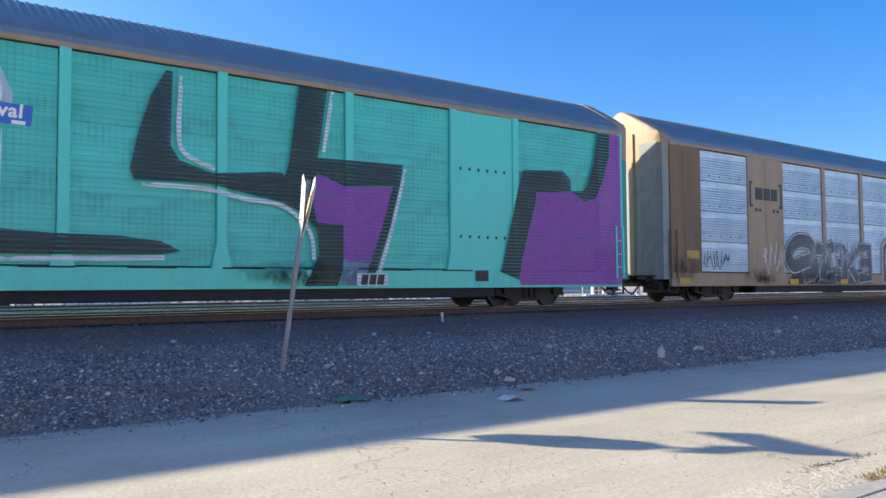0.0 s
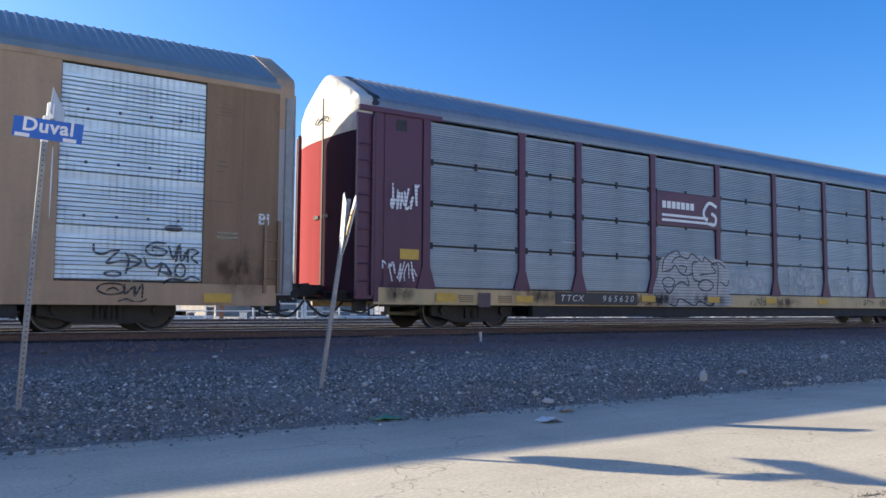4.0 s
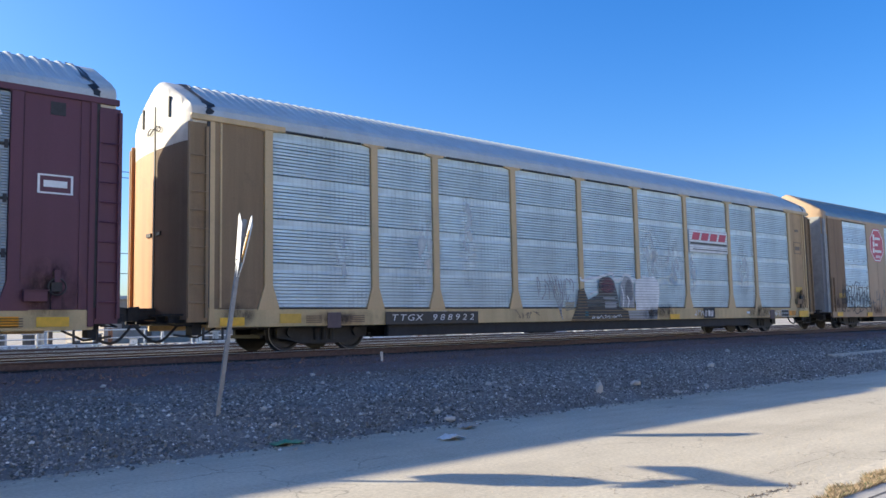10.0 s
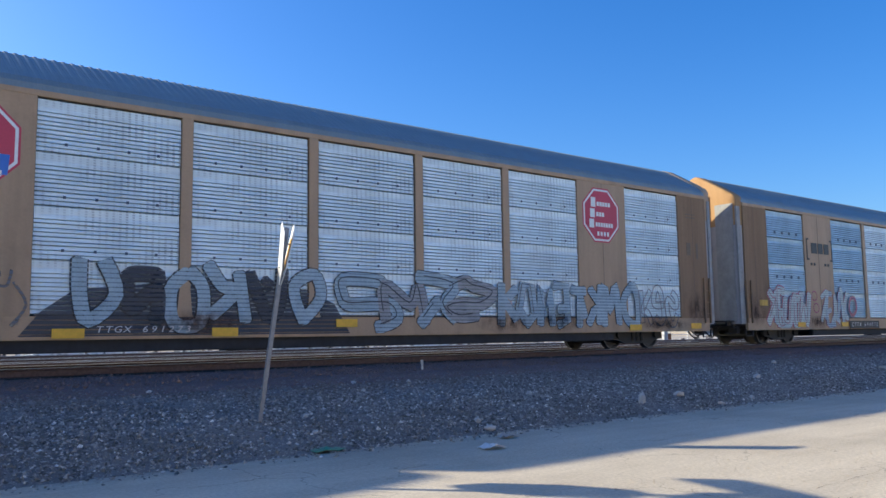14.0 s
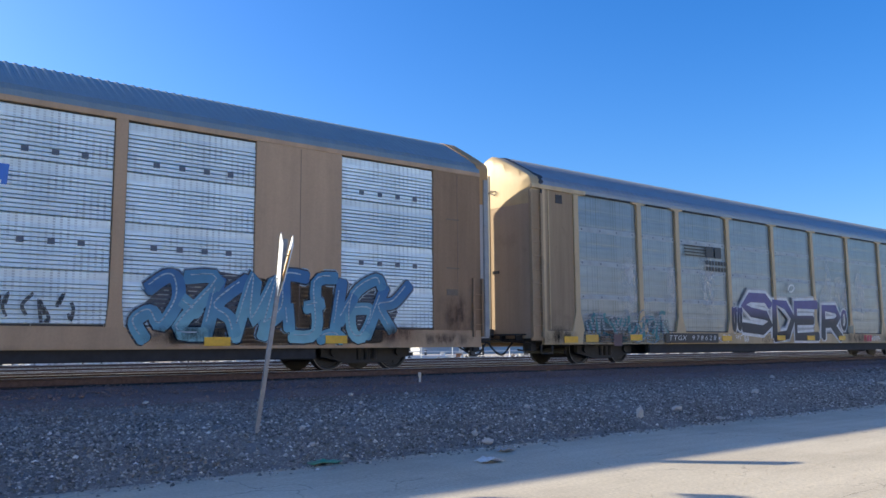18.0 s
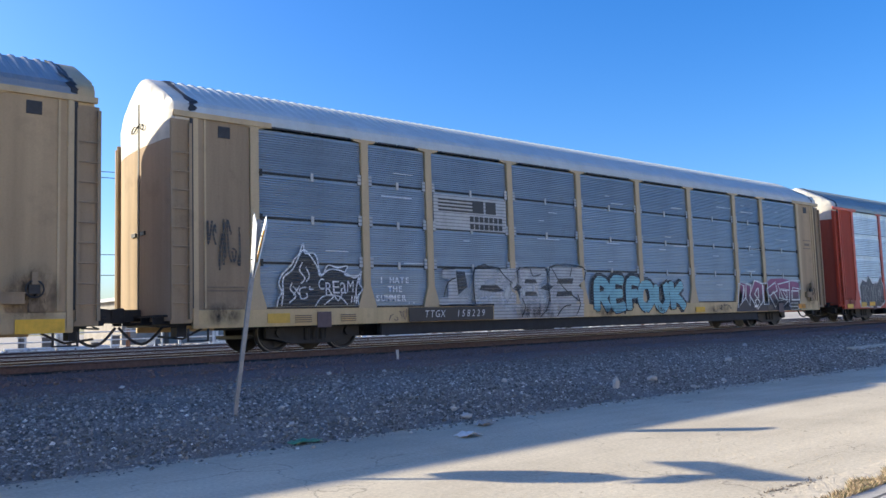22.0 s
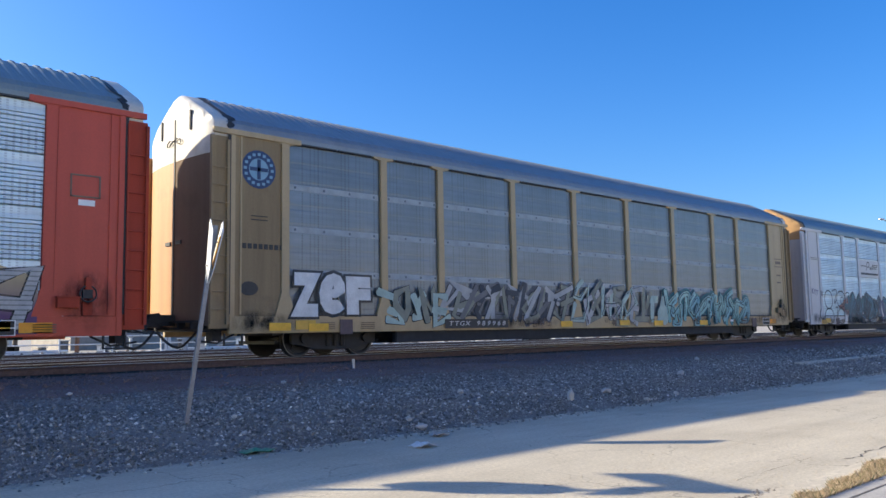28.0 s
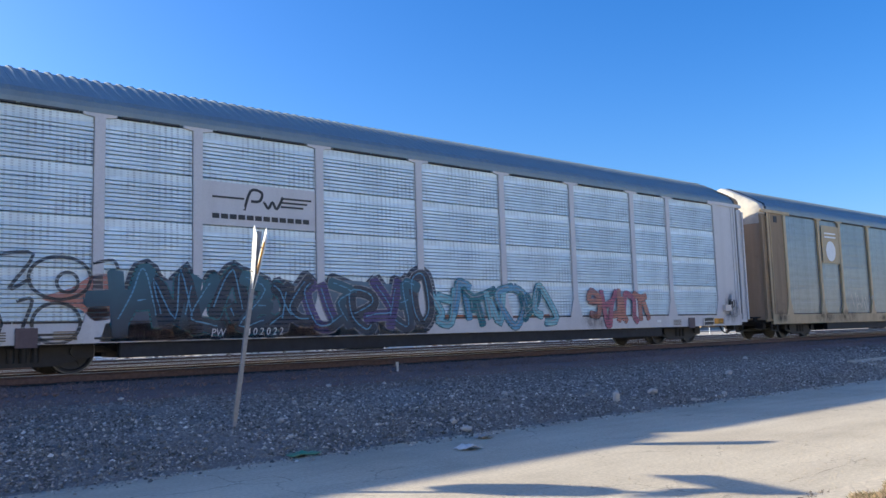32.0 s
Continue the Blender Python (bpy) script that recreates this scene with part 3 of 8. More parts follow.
def seal_mesh(sign):
    """Ragged rubber strip over the joint of roof and end."""
    rnd = random.Random(3 if sign > 0 else 4)
    s = Shell()
    pts = [(y, arch_z(z, True) + 0.035) for y, z in ARCH]
    pts = [p for a, b in zip(pts, pts[1:]) for p in (a, ((a[0] + b[0]) / 2, (a[1] + b[1]) / 2))]
    for y, z in pts:
        w = rnd.choice([0.02, 0.05, 0.1, 0.14])
        s.v += [(sign * (13.08 - w), y, z), (sign * (13.12 + w * 0.6), y, z - 0.01 - w * 0.3)]
    s.f = [(2 * i, 2 * i + 1, 2 * i + 3, 2 * i + 2) for i in range(len(pts) - 1) ]
    return s.mesh("torn_seal")


def box_key(key, name, *b, bevel=0.0):
    return kept(key, lambda: Shell().box(*b).mesh(name, bevel=bevel))


SPIN = []
LEAF = plain("dull_grey_leaf_paint", (0.29, 0.295, 0.29), 0.75, 0.0, 0.25, 3)


def running_gear(car):
    """Underframe, couplers, hoses and two bogies with their wheelsets."""
    belly = [(-11.6, 0.5), (-8.6, 0.5), (-8.1, 0.26), (8.1, 0.26), (8.6, 0.5), (11.6, 0.5), (11.6, 0.72), (-11.6, 0.72)]
    part("underframe", kept("belly", lambda: Shell().prism(belly, 0.75, 2.35).mesh("underframe")), M["under"], car)
    part("brake_rigging", kept("rig", lambda: Shell().path([(-8, 0.55, 0.42), (-3, 0.5, 0.36), (3.5, 0.52, 0.38), (8, 0.55, 0.42)], 0.025).box(-3.2, -2.3, 0.35, 0.7, 0.24, 0.5).box(1.2, 1.6, 0.3, 0.6, 0.28, 0.5).mesh("brake_rigging")), M["under"], car)
    part("flatcar_sill", box_key("flat_sill", "flatcar_sill", -8.5, 8.5, 0.12, 0.3, 0.27, 0.56, bevel=0.02), M["under"], car)
    for sign in (-1, 1):
        part("coupler", kept(("coupler", sign), lambda: coupler_mesh(sign)), M["black"], car)
        part("end_platform", kept(("platform", sign), lambda: platform_mesh(sign)), M["under"], car)
        part("stirrup_step", kept(("stirrup", sign), lambda: stirrup_mesh(sign)), M["black"], car)
        part("air_hose", kept(("hose", sign), lambda: hose_mesh(sign)), M["black"], car)
        part("brake_pipe", kept(("pipe", sign), lambda: pipe_mesh(sign)), M["black"], car)
        bg = part("bogie", kept("bogie", bogie_mesh), M["bogie"], car, at=(sign * 10.05, 1.55, 0))
        for dx in (-0.88, 0.88):
            # pale ring that paints the glint along the worn rim
            part("tread_edge", kept("tread", tread_mesh), M["worn"], bg, "worn wheel rim with its glint painted on", at=(dx, 0, 0.42))
            ws = part("wheelset", kept("wheelset", wheelset_mesh), M["wheel"], bg, at=(dx, 0, 0.42))
            SPIN.append((ws, sign * 10.05 + dx, dx, car))


def body_common(car, c):
    """What all the cars share: floor, sills, roof, ends, ladders."""
    part("floor_deck", box_key("deck", "floor_deck", -13.1, 13.1, 0.06, 3.04, 0.72, 0.9), M["under"], car)
    low = 0.55 if c["bulge"] else 0.50
    part("side_sill", box_key(("sill", low), "side_sill", -13.1, 13.1, -0.02, 0.08, low, 0.915, bevel=0.012), c["sill"], car)
    part("side_sill", box_key("sill_far", "side_sill", -13.1, 13.1, 3.02, 3.12, 0.50, 0.915, bevel=0.012), c["sill"], car)
    part("far_wall", box_key("far", "far_wall", -13.1, 13.1, 3.0, 3.1, 0.92, 4.87), c["screen"], car)
    part("roof", kept(("roof", c["bulge"]), lambda: roof_mesh(13.12, c["bulge"])), c["roof"], car)
    part("roof_rail", box_key("eave", "roof_rail", -13.1, 13.1, -0.035, 0.09, 4.79, 4.895, bevel=0.01), c["rail"], car)
    part("deck_beam", box_key("deck2", "deck_beam", -13.0, 13.0, 0.2, 2.9, 2.75, 2.85), M["under"], car)
    for sign in (-1, 1):
        split = 4.34 if c["bulge"] else 4.10
        # the near leaf's darker coat carries shade as well as soot
        for leaf in (-1, 1):
            part("end_door", kept(("end", sign, leaf, c["bulge"]), lambda: end_mesh(0.72, split, sign, c["bulge"], leaf)), c["sooty_shade"] if leaf < 0 else c["end"], car, "door leaf darkened by soot and painted-in shade" if leaf < 0 else "")
        part("end_cap", kept(("cap", sign, c["bulge"]), lambda: end_mesh(split + 0.005, 5.0, sign, c["bulge"])), c["cap"], car)
        part("door_seam", kept(("seam", sign, c["bulge"]), lambda: Shell().box(sign * 13.40, sign * 13.525, 1.535, 1.565, 0.8, 5.55).box(sign * 13.5, sign * (13.615 if c["bulge"] else 13.51), 1.52, 1.58, 0.8, 5.3).mesh("door_seam")), M["black"], car)
        if c["bulge"]:
            if not c["vent"]:
                for y in (0.85, 2.25):
                    part("cap_slot", box_key(("slot", sign), "cap_slot", sign * 13.57 - 0.04, sign * 13.57 + 0.03, -0.03, 0.03, 4.95, 5.38), M["black"], car, at=(0, y, 0))
            for y in (1.3, 1.8):
                part("door_hasp", box_key(("hasp", sign), "door_hasp", sign * 13.6 - 0.03, sign * 13.6 + 0.02, -0.12, 0.12, 2.5, 2.58), M["black"], car, at=(0, y, 0))
            part("tie_rope", kept(("rope", sign), lambda: Shell().path([(sign * 13.63, 1.55 + 0.34 * math.sin(a * 0.6), 4.78 + 0.07 * math.sin(a * 1.2 + 0.5)) for a in range(11)], 0.014).mesh("tie_rope")), M["black"], car)
            part("end_gap", box_key(("gap", sign), "end_gap", sign * 13.12 - 0.03, sign * 13.12 + 0.03, -0.036, 0.0, 0.95, 4.74), M["black"], car, "dark gap beside the ladder panel")
        if c["bulge"]:
            part("torn_seal", kept(("seal", sign), lambda: seal_mesh(sign)), M["black"], car, "torn black rubber seal")
            for y in (0.0, 3.05):
                # the far panel takes the orange coat, so its sunlit look is painted in
                part("corner_panel", kept(("cpan", sign), lambda: Shell().box(min(sign * 13.1, sign * 13.54), max(sign * 13.1, sign * 13.54), 0.0, 0.05, 0.66, 4.70).mesh("corner_panel", bevel=0.01)), COAT["lit_rust_tan"] if y and c["end"] is COAT["lit_rust_tan"] else c["ends"], car, at=(0, y, 0))
        for far in (False, True):
            part("ladder", kept(("ladder", sign, far, c["bulge"]), lambda: ladder_mesh(sign, far, 4.62 if c["bulge"] else 2.2)), c["ends"], car)
    running_gear(car)


def screens(car, x0, x1, c, tiers=4, z0=0.95, z1=4.77):
    w, h = x1 - x0, (z1 - z0) / tiers
    ribs, deep, band = c["ribs"]
    me = kept(("screen", round(w, 2), tiers, c["ribs"], z0), lambda: screen_mesh(w, h - (0.035 if ribs > 15 else 0.004), ribs, deep, band))
    if ribs == FINE[0]:
        for i in range(1, tiers):
            part("tier_gap", box_key(("tgap", round(w, 2)), "tier_gap", -w / 2, w / 2, -0.012, 0.02, -0.042, 0.004), M["wire"], car, at=((x0 + x1) / 2, 0.03, z0 + i * h))
            part("tier_latch", kept("latch", lambda: Shell().box(-0.035, 0.035, -0.02, 0.0, -0.10, 0.07).mesh("tier_latch")), M["white"] if c["screen"] is SCREEN["slate"] else M["black"], car, at=((x0 + x1) / 2, 0.02, z0 + i * h))
            for side in (-1, 1):
                part("tier_latch", kept("latch_s", lambda: Shell().box(-0.03, 0.03, -0.02, 0.0, -0.09, 0.06).mesh("tier_latch")), M["black"], car, at=((x0 + x1) / 2 + side * (w / 2 - 0.05), 0.02, z0 + i * h))
    if tiers == 4:
        for k in range(2):
            part("drain_slot", box_key(("drain", round(w, 2)), "drain_slot", -w * 0.235, w * 0.235, -0.012, 0.02, -0.034, 0.0), M["black"], car, at=(x0 + w * (0.26 + 0.48 * k), -0.012, z0))
    for i in range(tiers):
        part("screen_panel", me, c["screen"], car, at=((x0 + x1) / 2, 0.045, z0 + i * h))


def car_screened(car, c):
    """Rack with nine screened bays between flared posts."""
    body_common(car, c)
    edges = [-DOOR_X, *(-p for p in reversed(POSTS)), *POSTS, DOOR_X]
    for a, b in zip(edges, edges[1:]):
        screens(car, a + 0.11, b - 0.11, c)
        half = (b - a) / 2 - 0.36
        for side in (-1, 1):
            part("top_slot", box_key(("tslot", round(half, 2)), "top_slot", -half / 2 + 0.03, half / 2 - 0.03, -0.039, 0.0, 4.765, 4.80), M["black"], car, at=((a + b) / 2 + side * half / 2, 0, 0))
    tee = c["tee"]
    for x in edges:
        part("side_post", kept(("post", tee), lambda: post_mesh(0.2, 0.52, tee)), c["post"], car, at=(x, 0, 0))
    for sign in (-1, 1):
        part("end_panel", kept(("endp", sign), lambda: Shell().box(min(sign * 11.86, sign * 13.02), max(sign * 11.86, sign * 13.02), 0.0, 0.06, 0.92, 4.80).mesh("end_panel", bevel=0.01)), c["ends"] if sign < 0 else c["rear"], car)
        part("corner_post", kept(("cornerp", sign), lambda: Shell().box(min(sign * 12.98, sign * 13.1), max(sign * 12.98, sign * 13.1), -0.03, 0.08, 0.6, 4.80).mesh("corner_post", bevel=0.01)), c["paint"], car)
        part("panel_rib", kept(("rib", sign), lambda: Shell().box(sign * 12.84 - 0.02, sign * 12.84 + 0.02, -0.02, 0.01, 0.95, 4.78).mesh("panel_rib")), c["post"], car)
        part("end_header", kept(("hdr", sign), lambda: Shell().box(min(sign * 11.35, sign * 13.5), max(sign * 11.35, sign * 13.5), -0.05, 0.03, 4.755, 4.87).mesh("end_header", bevel=0.008)), c["post"], car)
        if c["vent"]:
            part("vent", box_key(("vent", sign), "vent", sign * 12.42 - 0.13, sign * 12.42 + 0.13, -0.012, 0.02, 4.42, 4.66), M["black"], car)


def car_plated(car, c):
    """Rack with solid plates between its screened openings."""
    body_common(car, c)
    opens = [(-11.6, -9.05), (-6.92, -4.33), (-4.10, -1.54), (-1.28, 1.30), (1.57, 4.12), (4.36, 6.96), (9.03, 11.6)]
    for k, (a, b) in enumerate(opens):
        screens(car, a + 0.01, b - 0.01, {**c, "screen": SCREEN["dulled"]} if k < c["dull"] else c)
    edges = [-13.1] + [e for o in opens for e in o] + [13.1]
    for a, b in zip(edges[::2], edges[1::2]):
        if b - a > 0.4:
            part("side_plate", kept(("plate", round(b - a, 2)), lambda: Shell().box((a - b) / 2, (b - a) / 2, -0.02, 0.06, 0.91, 4.80).mesh("side_plate", bevel=0.01)), c["ends"] if abs(a + b) > 20 else c["paint"], car, at=((a + b) / 2, 0, 0))
        else:
            part("side_post", kept("post_thin", lambda: post_mesh(b - a, 0.34, b - a)), c["post"], car, at=((a + b) / 2, 0, 0))
    for x in (-12.45, -8.0, 8.0, 12.35):
        part("plate_seam", box_key("pseam", "plate_seam", -0.007, 0.007, -0.026, 0.0, 0.95, 4.76), COAT["soil"], car, at=(x, 0, 0))
    for sign in (-1, 1):
        part("end_leaf", kept(("leaf", sign), lambda: Shell().box(min(sign * 13.24, sign * 13.46), max(sign * 13.24, sign * 13.40), -0.006, 0.06, 0.75, 4.75).box(min(sign * 13.46, sign * 13.51), max(sign * 13.46, sign * 13.51), 0.12, 0.8, 0.8, 4.85).mesh("end_leaf", bevel=0.01)), LEAF, car, "grey-white end door leaf")
        for y in (1.05, 1.7, 2.5):
            part("end_rib", kept(("erib", sign), lambda: Shell().box(sign * 13.48 - 0.06, sign * 13.48 + 0.06, -0.03, 0.03, 0.8, 5.2).mesh("end_rib")), c["paint"], car, at=(0, y, 0))


def car_smooth(car, c):
    """Newer rack with full-height pressed panels in one colour."""
    body_common(car, c)
    seams = [-13.05, -10.8, -9.1, -7.1, -4.23, -1.55, 1.34, 4.23, 7.1, 9.1, 12.27, 13.05]
    for a, b in zip(seams, seams[1:]):
        if b - a > 2.1:
            screens(car, a + 0.11, b - 0.11, c, 3)
        else:
            part("side_plate", kept(("splate", round(b - a, 2)), lambda: Shell().box((a - b) / 2 + 0.1, (b - a) / 2 - 0.1, 0.005, 0.06, 0.92, 4.79).mesh("side_plate")), c["paint"], car, at=((a + b) / 2, 0, 0))
    for x in seams:
        part("side_post", kept("post_s", lambda: post_mesh(0.2, 0.42, 0.2)), c["post"], car, at=(x, 0, 0))
    for i in range(15):
        x = -12.6 + i * 1.8
        part("sill_slot", box_key("slot", "sill_slot", -0.45, 0.45, -0.036, -0.02, 0.90, 0.93), M["black"], car, at=(x, 0, 0))


# ---- the train ----
PITCH, FIRST_X = 28.42, 4.80
# distance run by the train at each full second
RUN = [0.0, 9.97, 19.94, 29.90, 39.89, 49.78, 59.57, 69.20, 78.74, 88.43, 98.14, 107.93, 117.61, 127.23, 136.83, 146.38, 155.90, 165.44, 174.96, 184.38, 193.78, 203.16, 212.48, 221.83, 231.11, 240.27, 249.40, 258.49, 267.55, 276.61, 285.58, 294.59, 303.69]

ROOF = {
    "blue": paint("grey_roof", (0.205, 0.25, 0.26), 0.5, 0.3, (0.12, 0.11, 0.10), 0.3),
    "grey": paint("galvanised_roof", (0.23, 0.24, 0.25), 0.4, 0.35, (0.14, 0.13, 0.12), 0.3),
    "pale": paint("pale_roof", (0.44, 0.475, 0.48), 0.65, 0.35, (0.16, 0.15, 0.14), 0.0),
}
COAT = {
    "teal": paint("teal_paint", (0.10, 0.70, 0.53), 0.42, 0.2, (0.05, 0.22, 0.17)),
    "tan": paint("brown_tan_paint", (0.42, 0.278, 0.163), 0.55, 0.5),
    "maroon": paint("maroon_paint", (0.088, 0.021, 0.05), 0.5, 0.35, (0.05, 0.02, 0.03)),
    "oxide": paint("faded_maroon_paint", (0.10, 0.024, 0.043), 0.55, 0.35, (0.07, 0.03, 0.03)),
    "buff": paint("buff_yellow_paint", (0.55, 0.385, 0.195), 0.5, 0.55),
    "sand": paint("sand_paint", (0.48, 0.355, 0.20), 0.55, 0.6),
    "red": paint("bright_red_paint", (0.50, 0.062, 0.028), 0.5, 0.35, (0.14, 0.03, 0.02)),
    "mustard": paint("mustard_paint", (0.43, 0.315, 0.165), 0.5, 0.45),
    "silver": paint("pale_grey_paint", (0.55, 0.54, 0.54), 0.5, 0.25),
    "cream": paint("stained_cream_sill", (0.55, 0.405, 0.205), 0.55, 0.6),
    # maroon cars' far door leaf: red raised to hold the sunlight on it
    "sunlit_red": paint("sunlit_red_door", (0.30, 0.045, 0.05), 0.9, 0.3, (0.12, 0.03, 0.03), gloss=0.08),
    "bleached": paint("bleached_grey_door", (0.40, 0.385, 0.36), 0.75, 0.7, (0.30, 0.15, 0.06), gloss=0.2),
    "apricot": paint("rust_bled_tan_cap", (0.40, 0.235, 0.105), 0.75, 0.6, (0.24, 0.09, 0.03), gloss=0.2),
    # rusty tan pushed to orange, with the sunlit tone in the colour
    "lit_rust_tan": paint("sunlit_rust_orange_tan", (0.44, 0.205, 0.07), 0.6, 0.6),
    "soil": paint("dark_brown_stain", (0.21, 0.14, 0.095), 0.6, 0.6),
}
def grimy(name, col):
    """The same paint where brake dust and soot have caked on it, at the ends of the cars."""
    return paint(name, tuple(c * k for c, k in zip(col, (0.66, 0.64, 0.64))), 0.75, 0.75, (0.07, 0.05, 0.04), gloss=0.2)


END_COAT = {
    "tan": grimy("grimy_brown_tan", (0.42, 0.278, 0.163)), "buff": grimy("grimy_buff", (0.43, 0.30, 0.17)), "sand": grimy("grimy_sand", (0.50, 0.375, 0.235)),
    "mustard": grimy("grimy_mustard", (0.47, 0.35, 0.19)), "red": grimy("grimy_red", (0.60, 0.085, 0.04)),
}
# near door leaves: soot and the shade they stand in, both in the paint
SOOTY_SHADE = {
    "tan": paint("shaded_sooty_brown_door", (0.17, 0.12, 0.085), 0.8, 0.6, (0.06, 0.05, 0.045), gloss=0.15), "maroon": paint("shaded_sooty_maroon_door", (0.04, 0.014, 0.028), 0.9, 0.5, (0.03, 0.025, 0.03), gloss=0.05),
    "oxide": paint("shaded_sooty_oxide_door", (0.04, 0.015, 0.024), 0.9, 0.5, (0.03, 0.025, 0.03), gloss=0.05), "silver": paint("shaded_sooty_grey_door", (0.34, 0.33, 0.33), 0.6, 0.5, (0.12, 0.10, 0.09)),
    "sand": paint("shaded_dusty_sand_door", (0.37, 0.275, 0.195), 0.8, 0.6, (0.14, 0.10, 0.08), gloss=0.15),
    "red": paint("shaded_sooty_red_door", (0.26, 0.06, 0.04), 0.8, 0.5, (0.09, 0.05, 0.045), gloss=0.15),
    "teal": paint("shaded_sooty_teal_door", (0.05, 0.3, 0.24), 0.6, 0.5, (0.04, 0.10, 0.08)),
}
REAR = {"sand": paint("dusty_sand_panel", (0.405, 0.285, 0.16), 0.65, 0.65, gloss=0.3), "buff": paint("dusty_buff_panel", (0.43, 0.285, 0.145), 0.65, 0.65, gloss=0.3)}
FINE, MEDIUM, COARSE = (17, 0.024, 0.05), (2, 0.001, 0.1), (10, 0.042, 0.17)


def livery(coat, roof, screen, ribs, cap="white", sill=None, tee=0.62, end=None, bulge=True, dull=0, vent=True):
    p = COAT[coat]
    return {"paint": p, "ends": END_COAT.get(coat, p), "sooty_shade": SOOTY_SHADE["silver"] if end == "bleached" else SOOTY_SHADE.get(coat, SOOTY_SHADE["tan"]), "roof": ROOF[roof], "screen": SCREEN.get(screen, p), "ribs": ribs, "cap": M["white"] if cap == "white" else COAT[cap], "sill": COAT[sill] if sill else p,
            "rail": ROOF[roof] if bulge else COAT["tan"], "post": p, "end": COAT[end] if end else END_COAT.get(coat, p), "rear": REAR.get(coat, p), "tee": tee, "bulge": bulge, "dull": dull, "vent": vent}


PLAN = [
    (car_smooth, livery("teal", "blue", "teal", (12, 0.006, 0.14), "tan", bulge=False), "teal autorack railcar with black and purple spray lettering"),
    (car_plated, livery("tan", "blue", "light", COARSE, "tan", end="bleached", bulge=False), "brown autorack railcar with galvanised screens and grey outlined graffiti"),
    (car_screened, livery("maroon", "grey", "fine", FINE, "white", "cream", 0.3, end="sunlit_red"), "dark maroon autorack railcar with grey screens and buff sill"),
    (car_screened, livery("oxide", "pale", "fine", FINE, "white", "cream", 0.3, end="sunlit_red"), "faded maroon autorack railcar with pale roof and white lettering"),
    (car_screened, livery("buff", "pale", "mid", (11, 0.032, 0.16), "white", "cream", end="lit_rust_tan", vent=False), "buff yellow autorack railcar with milky galvanised screens"),
    (car_plated, livery("tan", "blue", "light", COARSE, "tan", end="bleached", bulge=False), "brown autorack railcar with red octagonal badges and black graffiti"),
    (car_plated, livery("tan", "blue", "light", COARSE, "apricot", end="bleached", bulge=False, dull=2), "brown autorack railcar with pink and blue graffiti"),
    (car_screened, livery("sand", "grey", "dark", MEDIUM, "mustard"), "sand-coloured autorack railcar with dull grey screens and purple graffiti"),
    (car_screened, livery("sand", "pale", "slate", FINE, "white", "cream"), "sand-coloured autorack railcar with dark screens and cyan graffiti"),
    (car_screened, livery("red", "blue", "light", COARSE, "white", vent=False), "bright red autorack railcar with galvanised screens and white graffiti"),
    (car_screened, livery("mustard", "grey", "worn", MEDIUM, "white", end="lit_rust_tan", vent=False), "mustard autorack railcar with dull grey screens and white graffiti"),
    (car_screened, livery("silver", "blue", "light", COARSE, "apricot", vent=False), "pale grey autorack railcar with galvanised screens and dark mural graffiti"),
    (car_screened, livery("sand", "blue", "dark", MEDIUM, "white"), "sand-coloured autorack railcar with grey screens and blue-grey roof"),
]
CARS = []
for i, (make, c, label) in enumerate(PLAN):
    car = tagged(new("autorack_railcar"), label, "railcar", "cars of the freight train")
    car.location = (FIRST_X + PITCH * i, SIDE_Y, RAIL_Z)
    make(car, c)
    CARS.append(car)


# ---- marks, lettering and graffiti on the cars ----
def tint(name, col, cover=0.9):
    return kept(("tint", name), lambda: spray(name, col, cover))


G = {
    "black": tint("black_spray", (0.030, 0.030, 0.032)), "white": tint("white_spray", (0.93, 0.93, 0.92), 0.98), "purple": tint("purple_spray", (0.46, 0.06, 0.50)),
    "violet": tint("violet_spray", (0.10, 0.075, 0.21)), "cyan": tint("cyan_spray", (0.28, 0.62, 0.68)), "teal": tint("teal_spray", (0.035, 0.22, 0.25), 0.75),
    "sky": tint("sky_blue_spray", (0.16, 0.42, 0.60)), "red": tint("red_spray", (0.42, 0.05, 0.05)),
    "pink": tint("pink_spray", (0.55, 0.16, 0.22)), "plum": tint("plum_spray", (0.16, 0.035, 0.07), 0.7), "grey": tint("grey_spray", (0.20, 0.20, 0.215), 0.8),
    "pale": tint("pale_grey_spray", (0.42, 0.43, 0.44), 0.9), "silver": tint("silver_spray", (0.56, 0.56, 0.55), 0.9), "navy": tint("navy_spray", (0.045, 0.055, 0.075)), "orange": tint("orange_spray", (0.45, 0.16, 0.05), 0.75),
    "sandy": tint("sandy_spray", (0.50, 0.42, 0.28), 0.7), "salmon": tint("salmon_spray", (0.62, 0.25, 0.18), 0.85),
    "chalk": tint("chalky_mint_spray", (0.62, 0.74, 0.71), 0.9), "ice": tint("ice_blue_spray", (0.50, 0.66, 0.74), 0.8),
}


SOLID = {k: spray("even_" + k + "_spray", col, 0.92, False) for k, col in (("white", (0.88, 0.88, 0.87)), ("black", (0.03, 0.03, 0.032)), ("mint", (0.48, 0.62, 0.55)), ("olive", (0.30, 0.31, 0.24)), ("silver", (0.52, 0.52, 0.51)), ("navy", (0.045, 0.055, 0.075)), ("cyan", (0.28, 0.58, 0.62)), ("teal", (0.035, 0.20, 0.22)), ("grey", (0.19, 0.19, 0.20)))}


